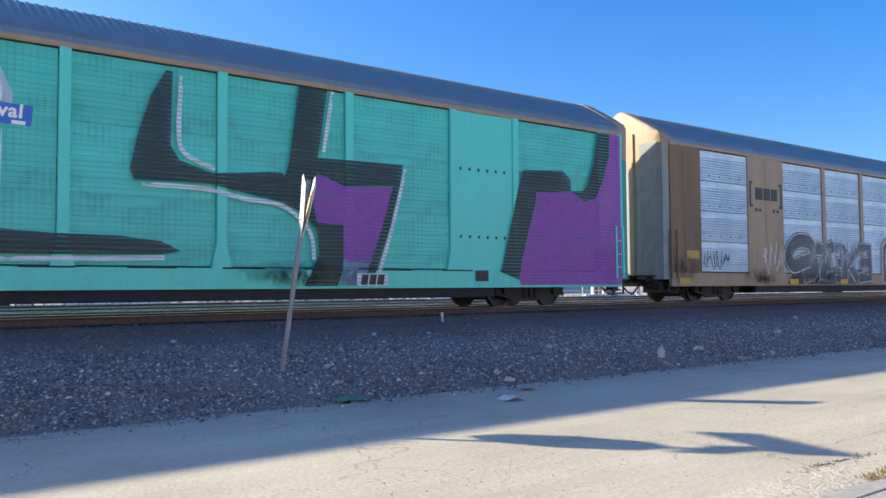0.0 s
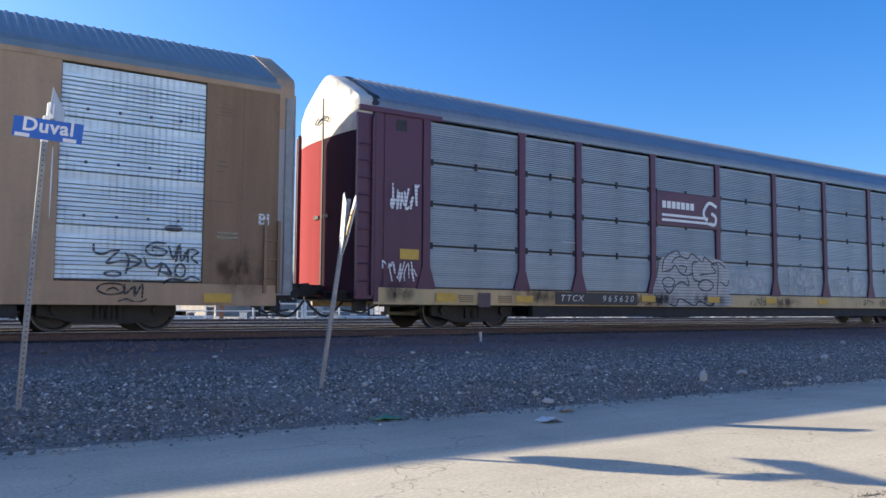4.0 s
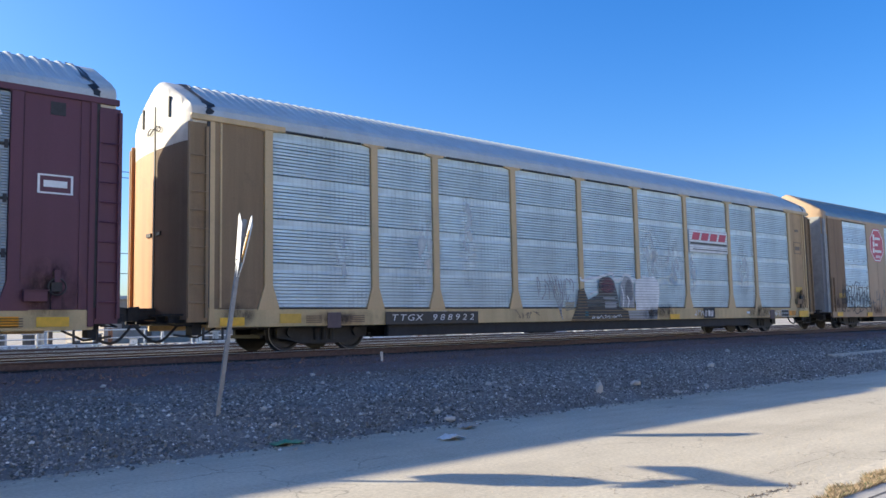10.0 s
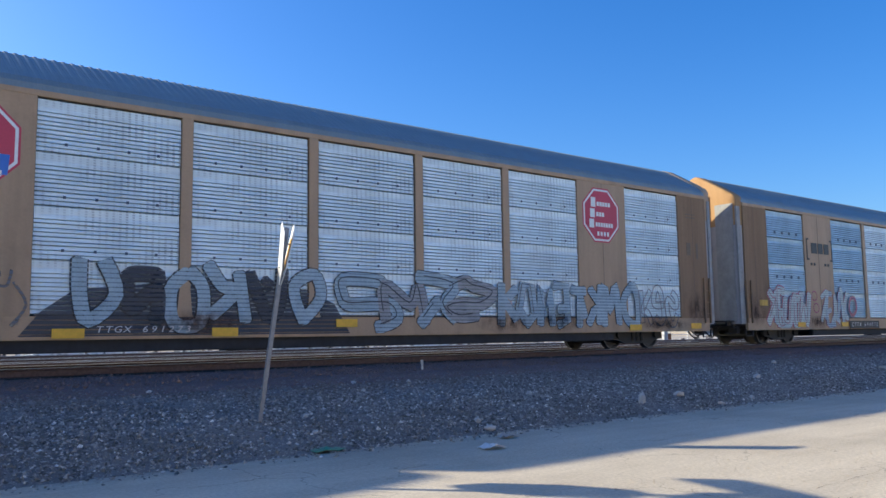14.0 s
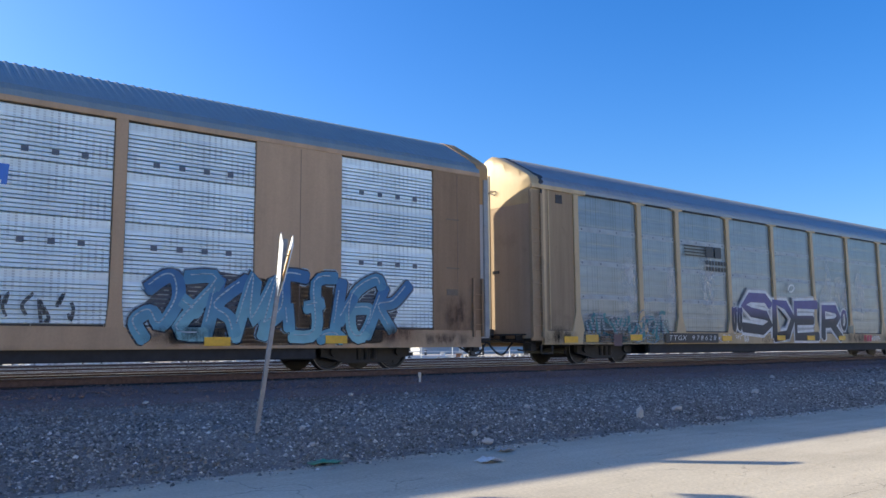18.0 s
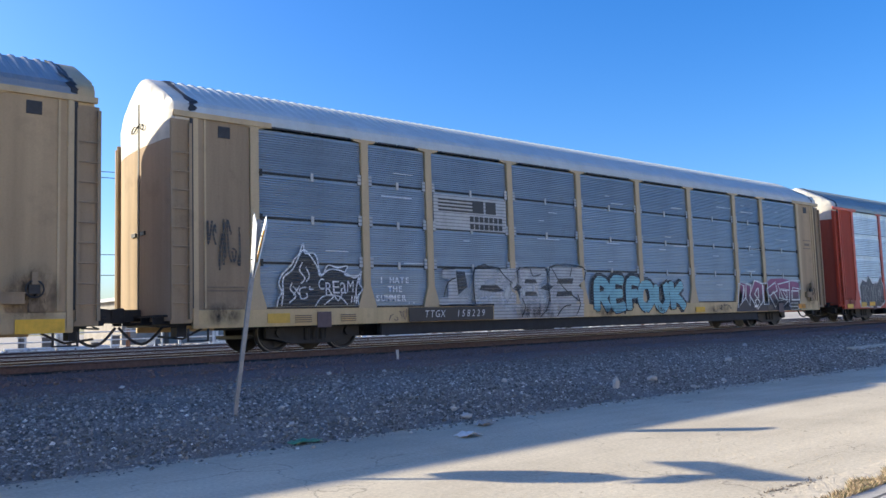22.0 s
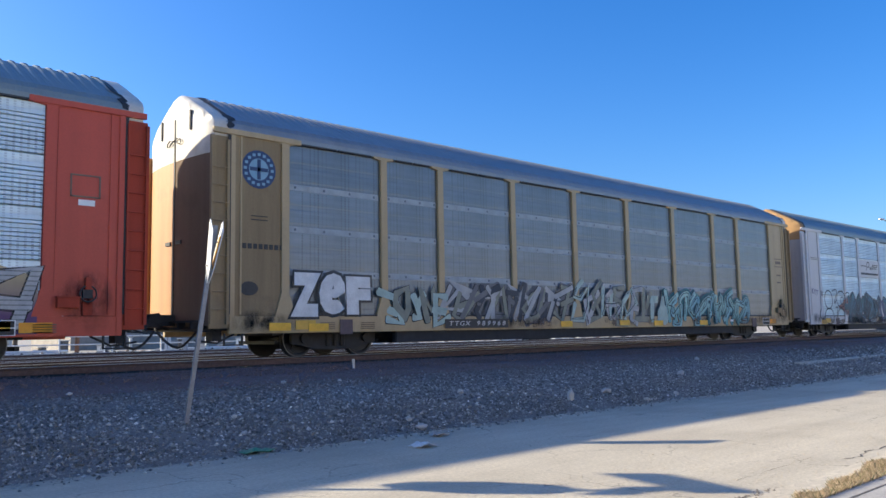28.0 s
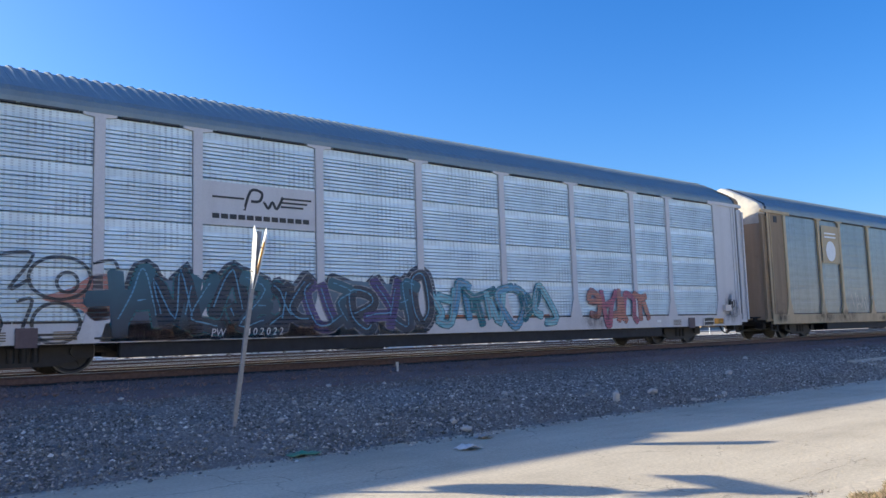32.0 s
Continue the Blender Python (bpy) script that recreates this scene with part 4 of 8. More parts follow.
def flat_part(name, polys, mat, car, y, label=""):
    """Thin paint shapes in the plane of the car's side, one outline a shape."""
    for k, poly in enumerate(polys):
        me = bpy.data.meshes.new(name)
        me.from_pydata([(x, y - 0.0006 * k, max(z, 0.558)) for x, z in poly], [], [tuple(range(len(poly)))])
        me.materials.append(None)
        part(name, me, mat, car, label)


def ribbon(pts, w):
    """The outline of a stroke of width w along points, as one strip of quads."""
    quads = []
    side = []
    n = len(pts)
    for i, (x, z) in enumerate(pts):
        a, b = pts[max(i - 1, 0)], pts[min(i + 1, n - 1)]
        dx, dz = b[0] - a[0], b[1] - a[1]
        l = math.hypot(dx, dz) or 1
        nx, nz = -dz / l * w / 2, dx / l * w / 2
        side.append(((x + nx, z + nz), (x - nx, z - nz)))
    for (a, b), (c, d) in zip(side, side[1:]):
        quads.append([a, b, d, c])
    return quads


def smooth_line(pts, k=4):
    """A rounded line through points."""
    out = []
    n = len(pts)
    for i in range(n - 1):
        p0, p1, p2, p3 = pts[max(i - 1, 0)], pts[i], pts[i + 1], pts[min(i + 2, n - 1)]
        for j in range(k):
            t = j / k
            out.append(tuple(0.5 * (2 * b + (c - a) * t + (2 * a - 5 * b + 4 * c - d) * t * t + (3 * b - a - 3 * c + d) * t ** 3) for a, b, c, d in zip(p0, p1, p2, p3)))
    return out + [pts[-1]]


def strokes(name, lines, w, mat, car, y, round_=True, label=""):
    for k, pts in enumerate(lines):
        pts = smooth_line(pts) if round_ else list(pts)
        if w > 0.12:
            # blunt rounded ends on broad strokes
            (ax, az), (bx, bz), (cx, cz), (dx, dz) = pts[0], pts[1], pts[-2], pts[-1]
            la, lb = math.hypot(ax - bx, az - bz) or 1, math.hypot(dx - cx, dz - cz) or 1
            pts = [(ax + (ax - bx) / la * w * 0.2, az + (az - bz) / la * w * 0.2)] + pts + [(dx + (dx - cx) / lb * w * 0.2, dz + (dz - cz) / lb * w * 0.2)]
        v, f = [], []
        climb = 0.004 / len(pts)
        for j, (a, b, c, d) in enumerate(ribbon(pts, w)):
            here, there = y - 0.0005 * k - climb * j, y - 0.0005 * k - climb * (j + 1)
            if not v:
                v += [(a[0], here, a[1]), (b[0], here, b[1])]
            n = len(v)
            v += [(d[0], there, d[1]), (c[0], there, c[1])]
            f.append((n - 2, n - 1, n, n + 1) if n == 2 else (n - 1, n - 2, n, n + 1))
        if w > 0.12:
            # narrow the first and last pair
            for i, j in ((0, 1), (-2, -1)):
                mx, mz = (v[i][0] + v[j][0]) / 2, (v[i][2] + v[j][2]) / 2
                v[i], v[j] = [(mx + (q[0] - mx) * 0.6, q[1], mz + (q[2] - mz) * 0.6) for q in (v[i], v[j])]
        me = bpy.data.meshes.new(name)
        me.from_pydata([(a, b, max(c, 0.558)) for a, b, c in v], [], f)
        me.materials.append(None)
        part(name, me, mat, car, label=label)


FACE = -0.042


def word(car, text, x0, x1, z0, z1, fill, rim=None, fat=0.07, rim_fat=0.05, tilt=0.0, seed=1, gap=0.0, name="graffiti", depth=FACE, wild=0.12):
    """Hand-painted letters, each stretched into its share of the space, with a rim behind."""
    rnd = random.Random(seed)
    n = len(text)
    cell = (x1 - x0) / n
    layers = [(fill, fat, 0.0)] + ([(rim, fat + rim_fat, 0.008)] if rim else [])
    jit = [(rnd.uniform(-wild, wild), rnd.uniform(-0.06, 0.06), rnd.uniform(0.94, 1.1)) for _ in text]
    for mat, fw, back in layers:
        for i, ch in enumerate(text):
            if ch == " ":
                continue
            v, f = [], []
            me = letters(ch, 1.0, fw)
            co = [p.co for p in me.vertices]
            base = [p.co for p in letters(ch, 1.0, fat).vertices]
            bx = [p.x for p in base]
            bz = [p.z for p in base]
            cx, cz, w, h = (min(bx) + max(bx)) / 2, (min(bz) + max(bz)) / 2, max(bx) - min(bx), max(bz) - min(bz)
            sx, sz = cell * (0.98 - gap) / w * jit[i][2], (z1 - z0) / h * jit[i][2]
            m0 = len(v)
            for p in co:
                x, z = (p.x - cx) * sx, (p.z - cz) * sz
                x += z * (jit[i][0] + tilt)
                v.append((x0 + cell * (i + 0.5) + x, depth + back - 0.0012 * i, (z0 + z1) / 2 + jit[i][1] + z))
            f += [tuple(m0 + k for k in p.vertices) for p in me.polygons]
            me = bpy.data.meshes.new(name)
            me.from_pydata(v, [], f)
            me.materials.append(None)
            part("letter" if mat is fill else "letter_outline", me, mat, car)


def scrawl(car, x0, x1, z0, z1, mat, seed, loops=8, w=0.035):
    """One thin unreadable tag line."""
    rnd = random.Random(seed)
    ls = []
    for i in range(loops):
        x = x0 + (x1 - x0) * i / loops
        s = (x1 - x0) / loops
        ls.append([(x + rnd.uniform(-0.2, 1.2) * s, z0 + rnd.random() * (z1 - z0)) for _ in range(4)])
    strokes("tag_stroke", ls, w, mat, car, FACE - 0.004)


# hand lettering as single lines in a unit cell: capitals, then unreadable hooks, wedges, loops and arrows
GLYPH = {
    "S": [[(0.98, 0.76), (0.8, 0.98), (0.25, 0.98), (0.04, 0.74), (0.3, 0.54), (0.82, 0.46), (0.97, 0.22), (0.7, 0.02), (0.0, 0.1)]],
    "D": [[(0.12, 0.0), (0.12, 0.98), (0.62, 0.92), (0.96, 0.55), (0.7, 0.1), (0.1, 0.02)]],
    "E": [[(0.98, 0.97), (0.1, 0.94), (0.1, 0.04), (1.0, 0.06)], [(0.1, 0.5), (0.8, 0.52)]],
    "F": [[(1.0, 0.95), (0.12, 0.95), (0.1, 0.0)], [(0.1, 0.5), (0.8, 0.54)]],
    "R": [[(0.06, 0.0), (0.1, 0.96), (0.75, 0.94), (0.92, 0.7), (0.7, 0.5), (0.15, 0.46)], [(0.5, 0.48), (1.02, 0.0)]],
    "U": [[(0.04, 0.98), (0.1, 0.2), (0.45, 0.0), (0.85, 0.18), (0.95, 0.98)]],
    "K": [[(0.1, 0.0), (0.1, 1.0)], [(0.95, 1.0), (0.16, 0.46), (1.0, 0.0)]],
    "Y": [[(0.02, 0.98), (0.2, 0.6), (0.52, 0.46)], [(0.98, 1.0), (0.52, 0.46), (0.36, 0.0)]],
    "a": [[(0.98, 0.70), (0.75, 0.98), (0.28, 0.96), (0.02, 0.6), (0.2, 0.3), (0.6, 0.42), (0.95, 0.46), (0.98, 0.15), (0.6, 0.0)]],
    "b": [[(0.0, 0.92), (0.5, 0.84), (1.0, 1.0)], [(0.5, 0.84), (0.38, 0.0)], [(0.66, 0.8), (0.82, 0.25)]],
    "c": [[(0.0, 0.95), (0.85, 1.0), (0.92, 0.0), (0.05, 0.02)], [(0.2, 0.5), (0.9, 0.5)]],
    "d": [[(0.0, 1.0), (0.3, 0.15), (0.55, 0.0), (0.75, 0.4), (0.98, 0.92)], [(0.4, 0.7), (0.62, 0.7)]],
    "e": [[(0.05, 0.48), (0.9, 0.6), (0.72, 0.98), (0.2, 0.88), (0.08, 0.25), (0.55, 0.0), (1.0, 0.2)]],
    "f": [[(0.05, 0.0), (0.2, 1.0), (0.55, 0.3), (0.92, 1.0), (0.88, 0.0)]],
    "g": [[(0.0, 0.92), (0.9, 0.95), (0.3, 0.2), (1.0, 0.02)], [(0.2, 0.55), (0.7, 0.5)]],
    "h": [[(0.08, 1.0), (0.12, 0.0)], [(0.95, 0.95), (0.2, 0.45), (0.62, 0.3), (1.0, 0.0)]],
    "i": [[(0.1, 0.95), (0.05, 0.3), (0.5, 0.0), (0.9, 0.35), (0.8, 0.95), (1.05, 0.8)]],
    "j": [[(0.0, 0.1), (0.45, 0.5), (0.3, 0.9), (0.9, 0.95)], [(0.45, 0.5), (0.9, 0.08)]],
    "k": [[(0.5, 0.02), (0.08, 0.3), (0.2, 0.9), (0.78, 0.96), (0.95, 0.4), (0.5, 0.02)]],
}


def throw(car, text, x0, x1, z0, z1, fill, rim=None, w=0.24, rim_w=0.1, halo=None, halo_w=0.14, lean=0.0, overlap=1.0, seed=1, soft=True, line=None, wob=0.04, tangle=0.0):
    """Sprayed forms side by side: a broad stroke, its outline and the cloud behind it; without a fill only the two edges are drawn."""
    rnd = random.Random(seed)
    n = len(text)
    cell = (x1 - x0) / n
    for i, ch in enumerate(text):
        rise, grow, tip = rnd.uniform(-wob, wob), 1 + rnd.uniform(-wob, wob), lean + rnd.uniform(-wob, wob) * 2
        lines = []
        flip, turn = tangle and rnd.random() < 0.5, tangle and rnd.random() < 0.4
        for ln in GLYPH[ch]:
            pts = []
            for px, pz in ln:
                px, pz = 1 - px if flip else px, 1 - pz if turn else pz
                px, pz = px + rnd.uniform(-tangle, tangle), min(max(pz + rnd.uniform(-tangle, tangle), 0), 1)
                z = z0 + w / 2 + (z1 - z0 - w) * (pz * grow + rise)
                pts.append((x0 + cell * (i + 0.5) + (px - 0.5) * max(cell * overlap - w, 0.1) + tip * (z - (z0 + z1) / 2), z))
            lines.append(smooth_line(pts) if soft else pts)
        if halo:
            strokes("spray_halo", lines, w + rim_w + halo_w, halo, car, FACE + 0.026 - 0.002 * i / n, False)
        if rim and fill:
            strokes("letter_outline", lines, w + rim_w, rim, car, FACE + 0.015 - 0.003 * i / n, False)
        if fill:
            strokes("letter", lines, w, fill[i % len(fill)], car, FACE + 0.003 - 0.003 * i / n, False)
        else:
            for ln in lines:
                quads = ribbon(ln, w)
                edge = [quads[0][0]] + [q[3] for q in quads] + [quads[-1][2]] + [q[1] for q in reversed(quads)] + [quads[0][0]]
                strokes("drawn_outline", [edge], rim_w, rim, car, FACE - 0.002 * i / n, False)
        if line:
            strokes("spray_line", [[(x - w * 0.2, z + w * 0.16) for x, z in ln[1:-1]] for ln in lines if len(ln) > 4], 0.03, line, car, FACE - 0.009, False)


def wild(car, x0, x1, z0, z1, n, fill, rim, seed, **more):
    """A row of interlocking unreadable forms."""
    rnd = random.Random(seed)
    text = ""
    while len(text) < n:
        ch = rnd.choice("abcdefghijk")
        if not text.endswith(ch):
            text += ch
    more = {"overlap": 1.5, "wob": 0.1, "tangle": 0.2, **more}
    throw(car, text, x0, x1, z0, z1, fill, rim, seed=seed, **more)


def fade(name, low, high, z0, z1):
    """Spray paint that was faded from one colour into another as it was laid on."""
    def make():
        m, nt, bs = nodes_of(name)
        tc, sp, mr = nt.nodes.new("ShaderNodeTexCoord"), nt.nodes.new("ShaderNodeSeparateXYZ"), nt.nodes.new("ShaderNodeMapRange")
        link(nt, tc.outputs["Object"], sp.inputs[0])
        link(nt, sp.outputs["Z"], mr.inputs["Value"])
        mr.inputs["From Min"].default_value, mr.inputs["From Max"].default_value = z0, z1
        n = noise_node(nt, 2.5, 5, 0.6)
        c = mix(nt, mr.outputs["Result"], low, high)
        link(nt, mix(nt, 0.5, c, ramp(nt, n, [(0.3, (0.7,) * 3), (0.7, (1.25,) * 3)]), "MULTIPLY"), bs.inputs["Base Color"])
        bs.inputs["Roughness"].default_value, bs.inputs["Alpha"].default_value = 0.5, 0.9
        return m
    return kept(("fade", name), make)


def blob(pts):
    """A rounded closed outline through points."""
    n = len(pts)
    ring = [pts[-1], *pts, pts[0], pts[1]]
    return smooth_line(ring)[4:4 + 4 * n]


def stain(car, x0, x1, z0, z1, mat, y=-0.05):
    """A patch of dirt on the car's side."""
    me = bpy.data.meshes.new("grime_stain")
    me.from_pydata([(x0, y, z0), (x1, y, z0), (x1, y, z1), (x0, y, z1)], [], [(0, 1, 2, 3)])
    me.materials.append(None)
    part("grime_stain", me, M[mat], car)


def logo_bars(car, x, z, h, mat, y=-0.036):
    """The owner's mark on the sill, as three slanted blocks."""
    flat_part("logo_shape", [[(x + (i - 1.5) * h * 0.95, z - h / 2), (x + (i - 0.68) * h * 0.95, z - h / 2), (x + (i - 0.5) * h * 0.95, z + h / 2), (x + (i - 1.32) * h * 0.95, z + h / 2)] for i in range(3)], mat, car, y)


def board(car, x0, x1, z0, z1, mat, y=-0.034, name="board", label=""):
    return part(name, kept(("board", round(x1 - x0, 2), round(z1 - z0, 2)), lambda: Shell().box((x0 - x1) / 2, (x1 - x0) / 2, -0.004, 0.004, 0, z1 - z0).mesh("board")), mat, car, label, at=((x0 + x1) / 2, y, z0))


def plate(car, text, x0, x1, z0=0.56, z1=0.86, ink="letter", back=True):
    """Black number board on the sill, with its white reporting mark."""
    if back:
        board(car, x0, x1, z0, z1, M["ink"], -0.058, "number_board")
    cell = (x1 - x0) * 0.92 / len(text)
    for k, ch in enumerate(text):
        if ch != " ":
            ob = part("printed_character", letters(ch, (z1 - z0) * 0.72, 0.0, 0.2), M["stencil" if ink == "letter" else ink], car, at=(x0 + (x1 - x0) * 0.04 + cell * (k + 0.5), -0.066, (z0 + z1) / 2))
            ob.scale = (min(max(cell / ((z1 - z0) * 0.56), 0.8), 1.5), 1, 1)


def placards(car, spots, mat=None):
    for x, z in spots:
        board(car, x - 0.27, x + 0.27, z, z + 0.17, mat or M["placard"], -0.056, "yellow_placard")


def bars(car, spots, mat, y=-0.036, name="printed_line"):
    """Printing too small to read, as plain bars: (x0, x1, z0, z1)."""
    for x0, x1, z0, z1 in spots:
        board(car, x0, x1, z0, z1, mat, y, name)


C = CARS
# car 1: tall black and purple shapes
flat_part("graffiti", [[(0.22, 4.67), (0.34, 4.65), (0.31, 3.24), (0.48, 2.97), (1.15, 2.77), (2.58, 2.91), (2.68, 2.83), (2.64, 2.29), (1.79, 2.43), (1.05, 2.56), (-0.35, 2.53), (-0.43, 2.74), (-0.3, 3.37), (-0.07, 4.13)],
                       [(3.0, 4.78), (3.67, 4.78), (3.44, 3.28), (5.62, 3.32), (5.54, 2.82), (4.06, 2.72), (3.43, 2.95), (3.3, 2.44), (3.43, 1.9), (3.06, 2.1), (2.64, 2.29), (2.68, 2.83), (2.77, 3.1)],
                       [(3.43, 1.9), (4.06, 1.87), (4.06, 0.91), (3.92, 0.53), (3.13, 0.53), (3.3, 0.85), (3.48, 1.23), (3.43, 1.74), (3.06, 2.1)],
                       [(5.54, 2.82), (5.29, 2.78), (5.05, 1.85), (4.65, 0.81), (4.87, 0.8), (5.29, 1.91)],
                       [(-3.4, 1.62), (-2.53, 1.55), (-1.72, 1.5), (-0.6, 1.49), (0.15, 1.41), (0.53, 1.23), (0.15, 1.16), (-1.72, 1.13), (-3.4, 1.13)],
                       [(9.33, 3.5), (10.76, 3.6), (11.05, 3.38), (11.07, 3.08), (11.53, 3.1), (11.71, 3.28), (11.96, 3.87), (12.15, 4.78), (12.62, 4.78), (12.59, 4.17), (12.28, 3.34), (12.02, 2.94), (11.57, 2.82), (11.06, 3.05), (9.79, 2.95), (9.76, 2.66), (9.47, 1.84), (9.27, 1.2), (9.16, 0.7), (8.57, 0.88), (8.86, 1.93), (9.11, 2.82)]], G["black"], C[0], FACE, "black spray shapes")
flat_part("graffiti", [[(3.43, 2.95), (4.06, 2.72), (5.34, 2.78), (5.05, 1.85), (4.65, 0.81), (4.44, 0.53), (3.92, 0.53), (4.06, 0.91), (4.06, 1.87), (3.43, 1.9), (3.3, 2.44)],
                       [(9.79, 2.95), (11.06, 3.05), (11.57, 2.82), (12.02, 2.94), (12.28, 3.34), (12.59, 4.17), (12.62, 4.78), (13.05, 4.78), (13.05, 0.54), (9.23, 0.54), (9.16, 0.7), (9.27, 1.2), (9.47, 1.84), (9.76, 2.66)]], G["purple"], C[0], FACE - 0.008, "purple spray fill")
strokes("graffiti_outline", [[(0.51, 4.6), (0.47, 3.44), (0.63, 3.08), (1.19, 2.85)], [(3.80, 4.75), (3.58, 3.42)], [(5.70, 3.23), (5.30, 1.78), (4.97, 0.81)], [(-0.21, 2.46), (0.97, 2.45), (1.78, 2.31), (2.65, 2.2), (3.25, 1.71), (3.36, 1.11)], [(-2.52, 1.04), (-1.18, 1.06), (0.22, 1.1)], [(-2.9, 4.6), (-2.6, 4.2), (-2.8, 3.6)]], 0.09, G["white"], C[0], FACE + 0.006)
logo_bars(C[0], 4.8, 0.69, 0.22, M["ink"], -0.06)
board(C[0], 4.4, 5.2, 0.55, 0.83, G["white"], -0.054, "white_patch")
board(C[0], 7.75, 8.15, 0.66, 0.92, M["ink"], -0.04, "notice_plate")
bars(C[0], [(7.3 + 0.28 * i, 7.36 + 0.28 * i, 3.35, 3.42) for i in range(6)] + [(7.3 + 0.28 * i, 7.36 + 0.28 * i, 1.7, 1.77) for i in range(6)], M["ink"], 0.0)
# car 2
flat_part("graffiti", [[(-6.75, 0.56), (-0.72, 0.56), (-0.7, 1.0), (-2.4, 1.15), (-4.8, 1.2), (-6.4, 1.0)]], G["navy"], C[1], FACE + 0.02, "dark sprayed ground under the forms")
stain(C[1], -7.4, 0.4, 0.6, 2.5, "chalk")
for form, fx0, fx1, top, w in (("a", -6.95, -4.75, 2.30, 0.46), ("b", -5.05, -3.5, 2.14, 0.42), ("c", -3.62, -2.72, 2.08, 0.30), ("h", -3.05, -1.75, 2.0, 0.32), ("c", -1.95, -0.62, 2.14, 0.36)):
    throw(C[1], form, fx0, fx1, 0.62, top, [G["navy"]], G["white"], w, 0.09, G["black"], 0.08, soft=form == "a")
throw(C[1], "DUKY", 0.1, 4.75, 0.62, 2.12, [G["navy"], G["plum"], G["navy"], G["red"]], G["white"], 0.2, 0.12, G["pale"], 0.3, soft=True)
bars(C[1], [(-8.62, -8.2, 3.38, 3.78), (-8.12, -7.75, 3.38, 3.78), (-7.68, -7.32, 3.38, 3.78), (-8.95, -8.88, 3.15, 3.95), (-8.95, -8.78, 3.9, 3.97), (-8.95, -8.78, 3.13, 3.2), (-7.1, -7.03, 3.15, 3.95), (-7.2, -7.03, 3.9, 3.97), (-7.2, -7.03, 3.13, 3.2), (-8.65, -8.52, 2.98, 3.08), (-8.42, -8.29, 2.98, 3.08), (-7.6, -7.47, 2.98, 3.08), (-7.37, -7.24, 2.98, 3.08)], M["ink"], -0.03, "logo_shape")
plate(C[1], "CTTX 692630", -5.9, -3.6, 0.53, 0.8, back=False)
scrawl(C[1], -8.3, -7.0, 0.9, 2.0, G["white"], 11, 8)
scrawl(C[1], -11.5, -10.1, 1.0, 1.65, G["black"], 12, 9)
strokes("graffiti", [[(9.65, 1.58), (9.66, 1.44), (9.80, 1.40), (9.93, 1.46), (10.09, 1.48)], [(10.09, 1.48), (9.93, 1.33), (9.88, 1.24), (10.13, 1.29), (10.44, 1.27)], [(10.18, 1.46), (10.25, 1.31), (10.20, 1.06)], [(10.25, 1.42), (10.47, 1.29), (10.23, 1.15)], [(10.52, 1.38), (10.57, 1.22), (10.70, 1.18), (10.84, 1.29)], [(10.12, 1.06), (10.10, 1.03), (10.03, 1.02), (9.94, 1.02), (9.87, 1.03), (9.84, 1.06), (9.87, 1.08), (9.94, 1.10), (10.03, 1.10), (10.10, 1.08), (10.12, 1.06)], [(10.91, 1.64), (10.70, 1.65), (10.55, 1.55), (10.59, 1.44), (10.84, 1.42), (10.91, 1.51), (10.67, 1.56), (10.67, 1.49)]], 0.042, G["black"], C[1], FACE)
strokes("graffiti", [[(10.96, 1.60), (11.04, 1.37), (11.14, 1.64), (11.09, 1.31)], [(11.17, 1.64), (11.19, 1.33), (11.34, 1.56), (11.22, 1.42)], [(11.34, 1.56), (11.51, 1.51), (11.38, 1.40), (11.51, 1.29)], [(11.31, 1.56), (11.31, 1.31)], [(10.77, 1.04), (10.86, 1.27), (11.01, 1.09)], [(10.80, 1.13), (11.01, 1.06), (10.94, 1.20)], [(11.27, 1.15), (11.25, 1.07), (11.20, 1.03), (11.15, 1.03), (11.10, 1.07), (11.08, 1.15), (11.10, 1.22), (11.15, 1.27), (11.20, 1.27), (11.25, 1.22), (11.27, 1.15)], [(10.87, 0.90), (11.01, 0.99), (11.24, 0.97), (11.38, 1.04), (11.54, 0.99)]], 0.042, G["black"], C[1], FACE)
flat_part("graffiti", [[(11.21, 1.93), (11.17, 1.89), (11.09, 1.87), (10.98, 1.87), (10.89, 1.89), (10.86, 1.93), (10.89, 1.97), (10.98, 1.99), (11.09, 1.99), (11.17, 1.97)]], G["black"], C[1], FACE)
strokes("graffiti", [[(10.20, 0.79), (10.16, 0.73), (10.04, 0.69), (9.89, 0.69), (9.78, 0.73), (9.73, 0.79), (9.78, 0.85), (9.89, 0.88), (10.04, 0.88), (10.16, 0.85), (10.20, 0.79)], [(10.20, 0.88), (10.20, 0.70), (10.37, 0.84), (10.37, 0.66), (10.50, 0.88), (10.50, 0.63)], [(10.07, 0.55), (10.23, 0.61), (10.40, 0.55), (10.59, 0.61)], [(9.88, 0.75), (10.00, 0.81), (10.10, 0.75)]], 0.035, G["black"], C[1], FACE)
stain(C[1], 11.8, 12.1, 1.0, 1.45, "rusty")
placards(C[1], [(-6.4, 0.56), (-2.95, 0.56)])
placards(C[1], [(-12.5, 0.58), (11.9, 0.56)], M["ochre"])
bars(C[1], [(11.81, 12.16, 4.19, 4.205), (11.81, 12.16, 4.325, 4.34), (11.86, 12.1, 4.25, 4.28), (11.83, 12.0, 3.27, 3.3), (11.83, 12.04, 3.18, 3.21), (11.83, 11.98, 3.08, 3.11), (11.64, 12.2, 2.5, 2.515), (-12.3, -11.8, 2.6, 2.64)], M["faint"], -0.024)
